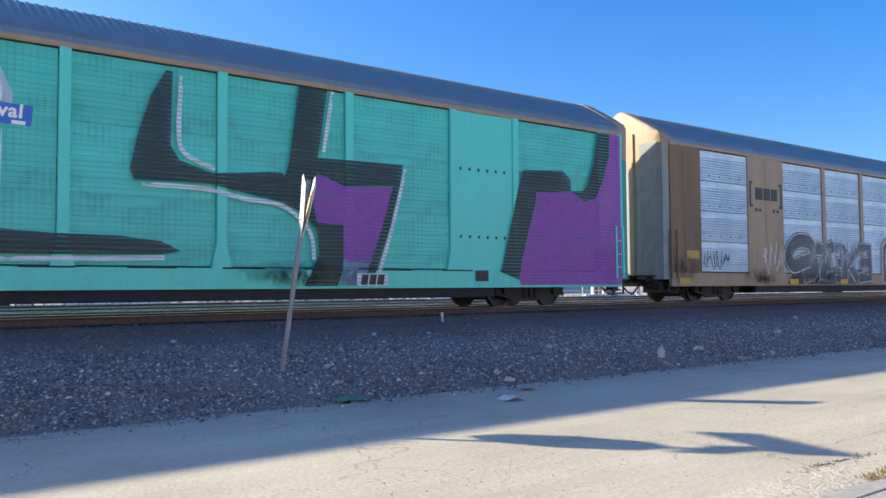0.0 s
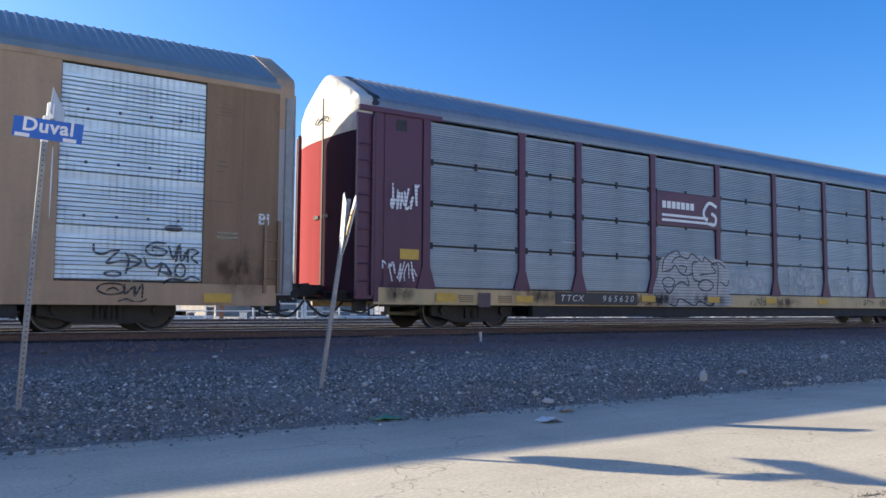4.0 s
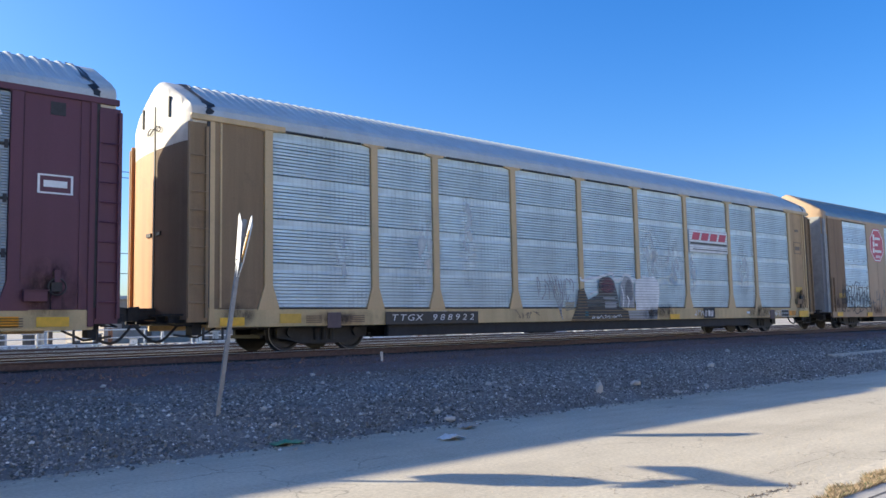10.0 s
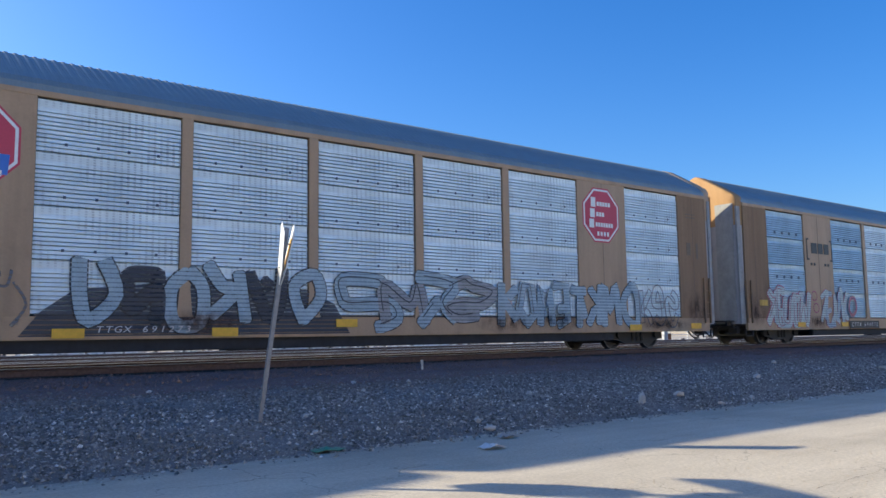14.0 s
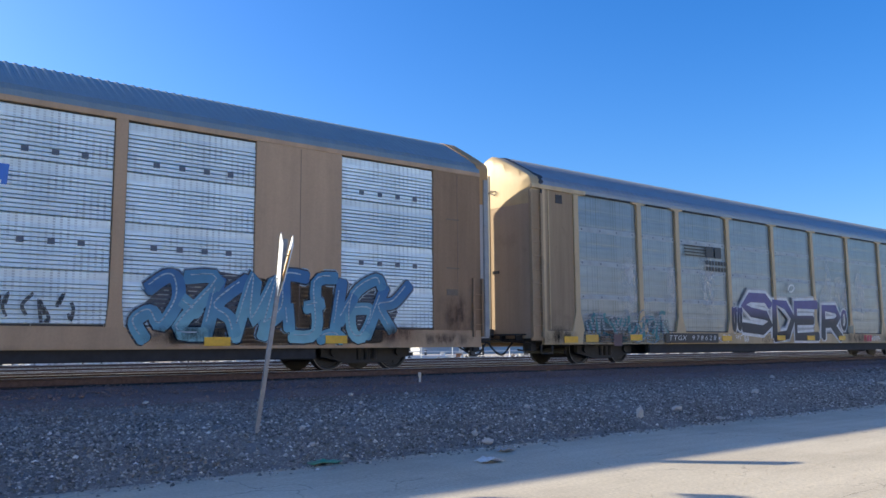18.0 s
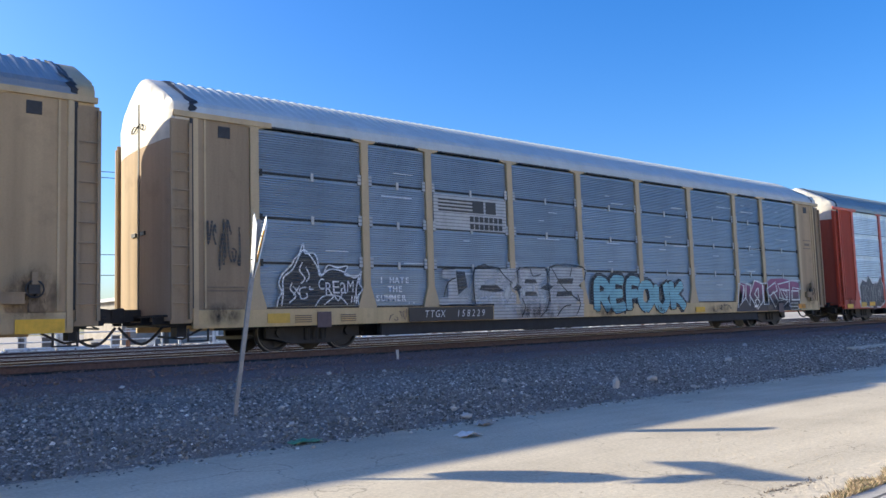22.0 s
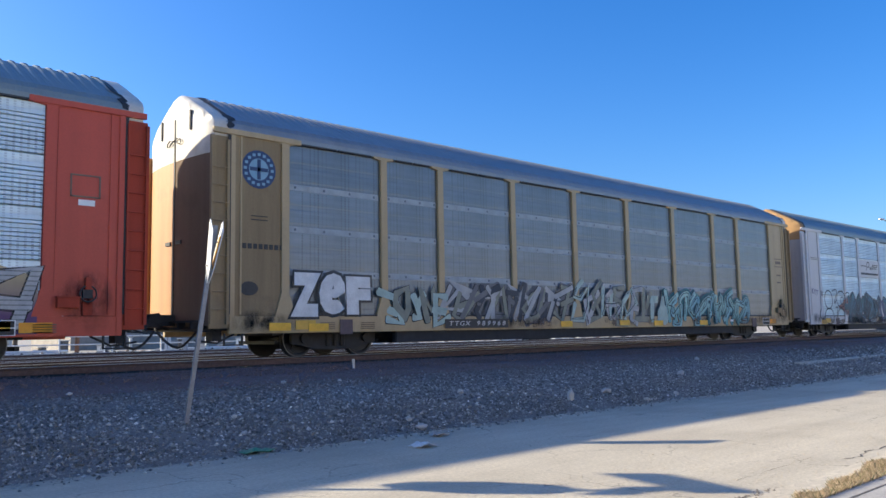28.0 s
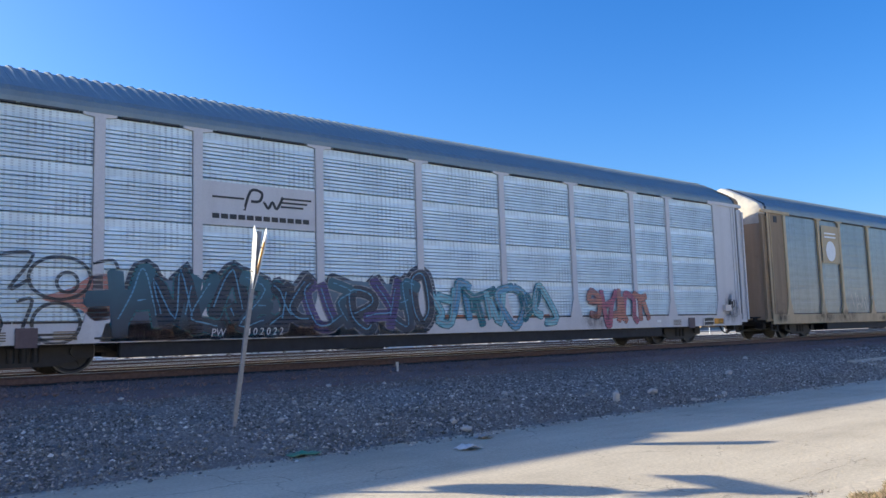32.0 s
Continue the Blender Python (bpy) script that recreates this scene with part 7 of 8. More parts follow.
for car in (C[7], C[10]):
    for a, b in zip(edges, edges[1:]):
        for z in (1.885, 2.845, 3.795):
            part("seam_band", box_key(("band", round(b - a, 2)), "seam_band", -(b - a) / 2 + 0.13, (b - a) / 2 - 0.13, 0.036, 0.05, -0.07, 0.07), M["seam"], car, at=((a + b) / 2, 0, z))
    bars(car, [(a + (b - a) * q - 0.025, a + (b - a) * q + 0.025, z, z + 0.05) for a, b in zip(edges, edges[1:]) for q in (0.1, 0.38, 0.64, 0.9) for z in (1.86, 2.82, 3.77)], M["dent"], 0.032, "bolt")

# dirt, rust runs and bleached patches
rnd = random.Random(5)
for i, car in enumerate(C):
    for k in range(6):
        x = rnd.uniform(-12.5, 12.0)
        stain(car, x - rnd.uniform(0.5, 1.6), x + rnd.uniform(0.5, 1.6), 0.50, rnd.uniform(0.85, 1.15), rnd.choice(["rusty", "rusty", "soot"]))
    for x in ((11.9,) if PLAN[i][0] is car_screened else (-13.0, 11.9)):
        stain(car, x - 0.1, x + rnd.uniform(0.9, 1.3), 0.55, rnd.uniform(1.4, 2.0), "rusty")
    if PLAN[i][0] is car_screened:
        stain(car, 11.95, 12.95, 0.75, 1.85, "soot")
        part("hand_brake", kept("hand_brake", lambda: Shell().path([(12.45 + 0.15 * math.cos(a * 0.5236), -0.08, 1.32 + 0.15 * math.sin(a * 0.5236)) for a in range(13)], 0.014).box(12.36, 12.54, -0.06, 0.0, 1.24, 1.4).mesh("hand_brake")), M["black"], car)
        part("brake_bracket", kept("brake_bracket", lambda: Shell().box(11.9, 12.28, -0.14, 0.0, 1.06, 1.24).box(11.88, 12.3, -0.16, 0.0, 1.24, 1.265).box(12.40, 12.50, -0.1, 0.0, 1.4, 1.62).box(12.36, 12.54, -0.05, 0.0, 0.92, 1.2).mesh("brake_bracket", bevel=0.008)), PLAN[i][1]["ends"], car, "grimy brake bracket")
        stain(car, -13.0, -11.95, 0.52, 1.1, "soot")
for k in range(9):
    x = rnd.uniform(-11, 10)
    stain(C[4], x, x + rnd.uniform(0.6, 1.8), 1.2, rnd.uniform(3.0, 4.4), "chalk", 0.0)
    stain(C[7], x + 0.3, x + rnd.uniform(0.9, 1.6), 1.2, rnd.uniform(2.6, 4.4), "chalk", 0.01)
bars(C[1], [(a + 0.45 + 0.55 * i, a + 0.50 + 0.55 * i, z, z + 0.05) for a in (-11.6, -6.9, -4.1, -1.3, 1.55, 4.35, 9.0) for i in range(4) for z in (3.95, 3.0, 2.05)], M["dent"], 0.0, "rivet")
bars(C[5], [(a + 0.45 + 0.55 * i, a + 0.50 + 0.55 * i, z, z + 0.05) for a in (-11.6, -6.9, -4.1, -1.3, 1.55, 4.35, 9.0) for i in range(4) for z in (3.95, 3.0, 2.05)], M["dent"], 0.0, "rivet")


# ---- loose stones, rocks, litter and dry grass ----
def stone_field(name, n, box, size, mat, seed, label, sink=0.35, zfun=gravel_z, category="gravel", edge=0.0):
    """Many small angular stones in one mesh."""
    rng = np.random.default_rng(seed)
    base = np.array([(1, 0, 0), (-1, 0, 0), (0, 1, 0), (0, -1, 0), (0, 0, 1), (0, 0, -1)], float)
    faces = np.array([(0, 2, 4), (2, 1, 4), (1, 3, 4), (3, 0, 4), (2, 0, 5), (1, 2, 5), (3, 1, 5), (0, 3, 5)])
    x = rng.uniform(box[0], box[1], n)
    y = rng.uniform(box[2], box[3], n) + edge * (rng.random(n) ** 3) * -1
    s = size[0] + (size[1] - size[0]) * rng.random(n) ** 2.5
    v = base[None] * rng.uniform(0.55, 1.1, (n, 6, 1)) * np.stack([rng.uniform(0.7, 1.3, n), rng.uniform(0.7, 1.3, n), rng.uniform(0.5, 0.9, n)], 1)[:, None]
    v += rng.uniform(-0.25, 0.25, (n, 6, 3))
    a = rng.uniform(0, 6.28, n)
    ca, sa = np.cos(a)[:, None], np.sin(a)[:, None]
    vx, vy = v[..., 0] * ca - v[..., 1] * sa, v[..., 0] * sa + v[..., 1] * ca
    z = np.array([zfun(b) for b in y])
    co = np.stack([vx * s[:, None] + x[:, None], vy * s[:, None] + y[:, None], v[..., 2] * s[:, None] + (z + s * (0.6 - sink))[:, None]], -1)
    f = (faces[None] + (np.arange(n) * 6)[:, None, None]).reshape(-1, 3)
    me = bpy.data.meshes.new(name)
    me.from_pydata(co.reshape(-1, 3).tolist(), [], f.tolist())
    me.materials.append(None)
    return tagged(part(name, me, mat), label, category, kind="stuff")


def stone_mat():
    m, nt, bs = nodes_of("crushed_stone")
    geo = nt.nodes.new("ShaderNodeNewGeometry")
    c = ramp(nt, geo.outputs["Random Per Island"], [(0.0, (0.08, 0.077, 0.072)), (0.4, (0.19, 0.184, 0.17)), (0.8, (0.32, 0.31, 0.287)), (0.96, (0.48, 0.46, 0.42)), (1.0, (0.78, 0.75, 0.69))])
    n = noise_node(nt, 40, 4, 0.6)
    c = mix(nt, 0.5, c, ramp(nt, n, [(0.3, (0.7,) * 3), (0.7, (1.2,) * 3)]), "MULTIPLY")
    at = nt.nodes.new("ShaderNodeSeparateXYZ")
    link(nt, geo.outputs["Position"], at.inputs[0])
    far = nt.nodes.new("ShaderNodeMapRange")
    far.inputs["From Min"].default_value, far.inputs["From Max"].default_value = 9.9, 12.0
    far.inputs["To Max"].default_value = 0.75
    link(nt, at.outputs["Y"], far.inputs["Value"])
    link(nt, mix(nt, far.outputs[0], c, (0.155, 0.118, 0.10)), bs.inputs["Base Color"])
    bs.inputs["Roughness"].default_value = 0.85
    return m


M["stone"] = stone_mat()
stone_field("ballast_stones", 112000, (-0.5, 24, 7.72, 12.3), (0.009, 0.033), M["stone"], 1, "loose grey crushed stones of the ballast slope", edge=0.5)
stone_field("ballast_stones", 14000, (24, 60, 7.8, 11.8), (0.03, 0.065), M["stone"], 2, "loose grey crushed stones further along the slope")
stone_field("trackbed_stones", 11000, (-1, 36, 11.4, 15.9), (0.02, 0.045), plain("rusty_stone", (0.175, 0.118, 0.105), 0.9, 0, 0.4, 20), 3, "rust-stained stones beside the rail", zfun=lambda y: 0.53 if y > 12.4 else gravel_z(y))


def rock_mesh(seed, flat=0.7):
    rnd = random.Random(seed)
    bm = bmesh.new()
    bmesh.ops.create_icosphere(bm, subdivisions=1, radius=1.0)
    for v in bm.verts:
        v.co *= 1 + 0.28 * noise.noise(v.co * 1.4 + Vector((seed * 3.1, 0, 0))) + rnd.uniform(-0.22, 0.16)
        v.co.z *= flat
    me = bpy.data.meshes.new("rock")
    bm.to_mesh(me)
    bm.free()
    me.materials.append(None)
    return me


PALE = plain("pale_limestone", (0.47, 0.44, 0.40), 0.85, 0, 0.2, 14)
for k, (x, y, r, h) in enumerate([(10.3, 8.1, 0.11, 1.7), (11.49, 8.29, 0.17, 0.5), (15.03, 8.97, 0.13, 0.8), (12.89, 7.8, 0.10, 0.8), (6.9, 8.03, 0.08, 0.9), (7.19, 11.44, 0.08, 0.7), (6.83, 7.72, 0.14, 0.45), (4.86, 8.81, 0.08, 0.7), (4.65, 8.2, 0.07, 0.6), (8.92, 9.15, 0.08, 0.8), (8.13, 11.22, 0.07, 0.7), (6.79, 10.54, 0.06, 0.8), (3.94, 11.62, 0.08, 0.6), (3.49, 9.06, 0.06, 0.7), (18.96, 10.85, 0.10, 0.8), (11.86, 7.73, 0.10, 0.5)]):
    rk = tagged(part("rock", rock_mesh(k, h), PALE), "pale limestone rock lying on the ballast", "rock", "pale rocks on the slope")
    r *= 0.66
    rk.scale = (r, r * 0.85, r)
    rk.location = (x, y, gravel_z(y) + r * h * 0.55)
    rk.rotation_euler = (0.1, 0.15, k * 1.3)


def crumpled(name, label, category, mat, x, y, z, w, d, seed):
    s = Shell()
    n = 5
    for i in range(n):
        for j in range(n):
            s.v.append(((i / (n - 1) - 0.5) * w, (j / (n - 1) - 0.5) * d, 0.05 + 0.045 * noise.noise((i * 1.7 + seed, j * 1.3, seed * 2.0))))
    for i in range(n - 1):
        for j in range(n - 1):
            s.f.append((i * n + j, (i + 1) * n + j, (i + 1) * n + j + 1, i * n + j + 1))
    me = s.mesh(name)
    ob = tagged(part(name, me, mat), label, category)
    ob.location = (x, y, z - 0.02)
    sol = ob.modifiers.new("thick", "SOLIDIFY")
    sol.thickness = 0.006
    return ob


crumpled("paper_litter", "crumpled white paper lying on the road edge", "litter", plain("dirty_paper", (0.62, 0.60, 0.57), 0.8, 0, 0.2, 20), 5.88, 6.62, 0.0, 0.24, 0.2, 3)
crumpled("plastic_bag", "flattened green plastic bag at the gravel edge", "litter", plain("green_plastic", (0.02, 0.20, 0.11), 0.4, 0, 0.3, 20), 4.47, 7.66, 0.0, 0.32, 0.26, 7)
crumpled("cardboard_scrap", "grey scrap of cardboard on the road edge", "litter", plain("grey_card", (0.34, 0.32, 0.30), 0.85, 0, 0.2, 20), 6.6, 7.15, 0.0, 0.2, 0.16, 11)

stake = tagged(new("marker_stake"), "short white survey stake beside the track", "stake")
stake.location = (9.89, 13.18, 0.5)
part("stick", kept("stick", lambda: Shell().box(-0.02, 0.02, -0.012, 0.012, 0, 0.2).mesh("stick")), M["white"], stake)
part("flag", kept("flag", lambda: Shell().box(-0.05, 0.02, -0.016, -0.012, 0.13, 0.21).mesh("flag")), M["white"], stake)


def blades(name, n, box, height, mat, seed, label, zfun, taper=0.0):
    rng = np.random.default_rng(seed)
    x, y = rng.uniform(box[0], box[1], n), rng.uniform(box[2], box[3], n)
    rim = box[3] - 0.09 * (0.5 + 0.5 * np.sin(x * 7.3 + 1.3 * np.sin(x * 3.1))) - 0.05 * rng.random(n) ** 2
    rim -= taper * (1 - np.clip((x - box[0]) / 2.2, 0, 1)) + taper * 0.35 * np.sin(x * 1.7) ** 2
    keep = (y < rim) & (rng.random(n) < 0.45 + 0.55 * np.clip((rim - y) / 0.12, 0, 1)) & (np.sin(x * 2.3 + seed) * np.sin(x * 5.1) + np.sin(y * 17 + x * 3.0) * 0.4 + rng.normal(0, 0.5, n) > -0.7)
    x, y = x[keep], y[keep]
    n = len(x)
    h = height[0] + (height[1] - height[0]) * rng.random(n) ** 1.6
    a, b = rng.uniform(0, 6.28, n), rng.uniform(0, 6.28, n)
    w = 0.0007
    z = np.array([zfun(q) for q in y])
    p0 = np.stack([x - w * np.cos(a), y - w * np.sin(a), z - 0.01], 1)
    p1 = np.stack([x + w * np.cos(a), y + w * np.sin(a), z - 0.01], 1)
    p2 = np.stack([x + 0.36 * h * np.cos(b), y + 0.36 * h * np.sin(b), z + h * 0.62], 1)
    p3 = np.stack([x + 0.7 * h * np.cos(b), y + 0.7 * h * np.sin(b), z + h], 1)
    co = np.stack([p0, p1, p2, p3], 1).reshape(-1, 3)
    i = np.arange(n)[:, None] * 4
    f = np.concatenate([i + [[0, 1, 2]], i + [[1, 3, 2]]])
    me = bpy.data.meshes.new(name)
    me.from_pydata(co.tolist(), [], f.tolist())
    me.materials.append(None)
    return tagged(part(name, me, mat), label, "grass", kind="stuff")


def straw_mat():
    m, nt, bs = nodes_of("dry_straw_grass")
    geo = nt.nodes.new("ShaderNodeNewGeometry")
    link(nt, ramp(nt, geo.outputs["Random Per Island"], [(0, (0.10, 0.12, 0.05)), (0.25, (0.21, 0.18, 0.09)), (0.55, (0.36, 0.25, 0.15)), (1, (0.54, 0.42, 0.29))]), bs.inputs["Base Color"])
    bs.inputs["Roughness"].default_value = 0.7
    return m


STRAW = straw_mat()
blades("dry_grass", 230000, (5.1, 13, 2.40, 2.80), (0.005, 0.05), STRAW, 5, "dry straw-coloured grass grown over the kerb", lambda y: 0.04 if y < 2.425 else 0.01, 0.2)
blades("dry_grass", 30000, (13, 34, 2.42, 2.70), (0.02, 0.07), STRAW, 6, "dry straw-coloured grass further along the kerb", lambda y: 0.03)
blades("dry_tuft", 1400, (5.95, 6.5, 1.80, 1.98), (0.02, 0.07), STRAW, 9, "dry grass tuft growing through the footpath", lambda y: 0.045)
blades("dead_weeds", 1500, (0.6, 6.5, 7.7, 8.6), (0.01, 0.04), STRAW, 7, "dead weeds at the foot of the ballast", gravel_z)
apron = tagged(part("concrete_apron", kept("apron", lambda: Shell().box(0, 70, 0, 0.8, -0.05, 0.012).mesh("concrete_apron", bevel=0.01)), M["road"]), "pale concrete strip set in the slope", "pavement", kind="structure")
apron.location = (20.5, 8.25, 0.14)
apron.rotation_euler = (radians(11), 0, radians(1.2))

# crumbling edge of the road beside the grass
CRUMB = plain("broken_asphalt", (0.20, 0.17, 0.14), 0.9, 0, 0.4, 20)
stone_field("broken_edge", 260, (5.0, 6.1, 2.72, 2.97), (0.004, 0.018), CRUMB, 8, "crumbled asphalt along the road edge", zfun=lambda y: 0.0)


def scrap_mat():
    m, nt, bs = nodes_of("mixed_scrap")
    geo = nt.nodes.new("ShaderNodeNewGeometry")
    link(nt, ramp(nt, geo.outputs["Random Per Island"], [(0.0, (0.02, 0.02, 0.02)), (0.35, (0.10, 0.08, 0.07)), (0.6, (0.30, 0.29, 0.28)), (0.8, (0.72, 0.71, 0.69)), (1.0, (0.85, 0.84, 0.82))]), bs.inputs["Base Color"])
    bs.inputs["Roughness"].default_value = 0.7
    return m


SCRAP = scrap_mat()
stone_field("yard_scrap", 700, (-8, 60, 44.9, 46.0), (0.04, 0.2), SCRAP, 21, "jumbled pale and dark scrap beside the far track", zfun=lambda y: 0.36, category="scrap")
stone_field("yard_scrap", 700, (-8, 90, 47.8, 50.5), (0.05, 0.26), SCRAP, 22, "jumbled pale and dark scrap along the yard fence", zfun=lambda y: 0.3, category="scrap")
def road_crack(pts, w):
    s = Shell()
    for i, (x, y) in enumerate(pts):
        k = w * (0.5 + 0.5 * math.sin(i * 2.1 + 1))
        s.v += [(x, y - k, 0.003), (x, y + k, 0.003)]
    s.f = [(2 * i, 2 * i + 2, 2 * i + 3, 2 * i + 1) for i in range(len(pts) - 1)]
    tagged(part("road_crack", s.mesh("road_crack"), plain("crack_dirt", (0.10, 0.085, 0.07), 0.95, 0, 0.4, 30)), "dark ragged crack in the concrete road", "crack", kind="structure")


road_crack([(7.86, 3.06), (7.94, 3.02), (8.02, 3.03), (8.08, 2.99), (8.22, 3.05), (8.30, 3.03), (8.43, 3.09), (8.57, 3.06), (8.63, 3.03), (8.81, 3.06), (9.1, 3.05)], 0.014)
road_crack([(5.36, 2.94), (5.45, 2.92), (5.54, 2.94), (5.62, 2.91), (5.72, 2.93), (5.81, 2.89), (5.86, 2.82)], 0.012)
road_crack([(6.24, 3.27), (6.42, 3.28), (6.59, 3.26), (6.9, 3.29), (7.17, 3.28), (7.4, 3.31), (7.73, 3.31)], 0.003)
stone_field("road_grit", 5000, (2.2, 11, 2.9, 4.6), (0.0025, 0.009), plain("sandy_grit", (0.50, 0.43, 0.33), 0.9, 0, 0.3, 30), 23, "fine sandy grit strewn on the road", zfun=lambda y: 0.0)


# ---- sign posts ----
def channel(h, w=0.06, d=0.03):
    s = Shell()
    s.prism([(-w / 2, 0), (w / 2, 0), (w / 2, h), (-w / 2, h)], -0.004, 0.0)
    s.prism([(-w / 2, 0), (-w / 2 + 0.006, 0), (-w / 2 + 0.006, h), (-w / 2, h)], 0.0, d)
    s.prism([(w / 2 - 0.006, 0), (w / 2, 0), (w / 2, h), (w / 2 - 0.006, h)], 0.0, d)
    return s.mesh("post")


def toward(ob, yaw, lean=0.0, roll=0.0):
    ob.rotation_euler = (radians(lean), radians(roll), radians(yaw))


warn = tagged(new("warning_sign_post"), "leaning galvanised post with two narrow bent sign plates", "sign post")
warn.location = (4.25, 8.79, 0.2)
toward(warn, 0, 0, 8.4)
part("post", kept("chan", lambda: channel(2.34, 0.048)), M["galv"], warn)
ALU = plain("sign_back_aluminium", (0.86, 0.86, 0.84), 0.35, 0.0, 0.12, 10)
AMBER = plain("amber_sign_face", (0.75, 0.38, 0.03), 0.45, 0, 0.1, 10)
for s, tilt in ((-1, -4.0), (1, 5.5)):
    p = part("sign_plate", kept("marker", lambda: Shell().prism([(-0.02, -0.38), (0.03, -0.38), (0.1, -0.15), (0.1, 0.36), (0.06, 0.4), (-0.1, 0.24), (-0.1, -0.2)], -0.003, 0.003).mesh("sign_plate")), ALU, warn, "bent bare aluminium sign plate", at=(0.045 * s + 0.01, 0.0, 2.02))
    p.rotation_euler = (Matrix.Rotation(radians(76), 3, "Z") @ Matrix.Rotation(radians(tilt), 3, "X")).to_euler()
    if s > 0:
        part("sign_face", kept("marker_s", lambda: Shell().prism([(-0.05, -0.2), (0.05, -0.2), (0.05, 0.2), (-0.05, 0.2)], -0.001, 0.001).mesh("sign_face")), AMBER, p, "amber sign face", at=(0, 0.0045, 0))
for z in (1.85, 2.15):
    part("bolt", kept("bolt", lambda: Shell().tube((-0.06, 0, 0), (0.06, 0, 0), 0.008).mesh("bolt")), M["galv"], warn, at=(0.01, 0.01, z))

street = tagged(new("street_sign_post"), "perforated steel post with crossed blue street name blades", "street sign")
street.location = (1.06, 8.65, 0.18)
toward(street, 0, 0, 2.9)
part("post", kept("sq", lambda: Shell().box(-0.026, 0.026, -0.026, 0.026, 0, 2.86).mesh("post", bevel=0.004)), M["galv"], street)
hole = kept("hole", lambda: Shell().tube((0, -0.029, 0), (0, -0.0262, 0), 0.008, 6).mesh("post_hole"))
for i in range(54):
    part("post_hole", hole, M["ink"], street, at=(0, 0, 0.12 + 0.05 * i))
blade_me = kept("blade", lambda: Shell().box(-0.31, 0.31, -0.004, 0.004, -0.1, 0.1).mesh("name_blade", bevel=0.003))
blade = part("name_blade", blade_me, M["blue"], street, "blue street name blade with white letters", at=(0.02, -0.04, 2.72))
blade.rotation_euler = (0, radians(2), radians(-16))
part("street_name", letters("Duval", 0.185, 0.005, 0, 1.08), M["letter"], blade, at=(0.0, -0.0065, 0.025))
for x, w in ((-0.22, 0.13), (0.2, 0.12)):
    part("number_bar", box_key(("nb", w), "number_bar", -w / 2, w / 2, -0.002, 0.002, -0.018, 0.018), M["letter"], blade, at=(x, -0.0065, -0.078))
cross = part("name_blade", blade_me, M["letter"], street, "pale back of a second street name blade set crosswise", at=(0.14, 0.33, 3.0))
cross.rotation_euler = (radians(2), 0, radians(75))
cross.scale = (1.65, 1, 1.2)
part("bracket", kept("brk", lambda: Shell().box(-0.03, 0.03, -0.03, 0.03, 2.6, 2.86).box(0.0, 0.06, -0.02, 0.04, 2.84, 3.0).mesh("bracket", bevel=0.006)), ALU, street)
stop = part("sign_plate", kept("octagon", lambda: Shell().prism([(0.36 * math.cos(radians(22.5 + 45 * i)), 0.36 * math.sin(radians(22.5 + 45 * i))) for i in range(8)], -0.002, 0.002).mesh("sign_plate")), ALU, street, "octagonal sign seen edge-on", at=(0.10, 0.03, 2.22))
stop.rotation_euler = (radians(-2), 0, radians(81))

# ---- unseen wall behind the eye, added to bounce sunlight onto the train ----
BOUNCE_STUCCO = plain("pale_bounce_stucco", (0.68, 0.60, 0.47), 0.9, 0, 0.12, 3)
tagged(part("wall_south", Shell().box(-60, 140, -15.3, -15, 0, 6.0).mesh("wall_south"), BOUNCE_STUCCO), "unseen pale wall added to bounce sunlight onto the train", "wall", kind="structure")

# ---- yard beyond the train ----
FENCE = plain("white_pipe_rail", (0.68, 0.67, 0.65), 0.5, 0.2, 0.15, 8)
fence = tagged(new("pipe_fence"), "low white pipe fence along the yard", "fence")
fence.location = (0, 47.5, 0.3)
bar = kept("fbar", lambda: Shell().tube((-30, 0, 0), (90, 0, 0), 0.035, 8).mesh("fence_rail"))
for z in (0.55, 1.0):
    part("fence_rail", bar, FENCE, fence, at=(0, 0, z))
post_me = kept("fpost", lambda: Shell().tube((0, 0, 0), (0, 0, 1.05), 0.05, 8).mesh("fence_post"))
for i in range(40):
    part("fence_post", post_me, FENCE, fence, at=(-28 + i * 2.9, 0, 0))


# bundles of pale pipe lying between the far tracks
PIPE = kept("pipe_len", lambda: Shell().tube((-3, 0, 0), (3, 0, 0), 0.07, 8).mesh("pipe_length"))
for x, y in ((2, 46.2), (13, 48.6), (24, 46.3), (37, 48.8), (52, 46.2)):
    stack = tagged(new("pipe_stack"), "bundle of pale pipes lying on the ground", "pipes", "yard pipes")
    stack.location = (x, y, 0.36)
    for k, (dy, dz) in enumerate(((0, 0), (0.15, 0), (0.3, 0), (0.08, 0.13), (0.22, 0.13))):
        part("pipe_length", PIPE, FENCE, stack, at=(0.1 * k, dy, dz))


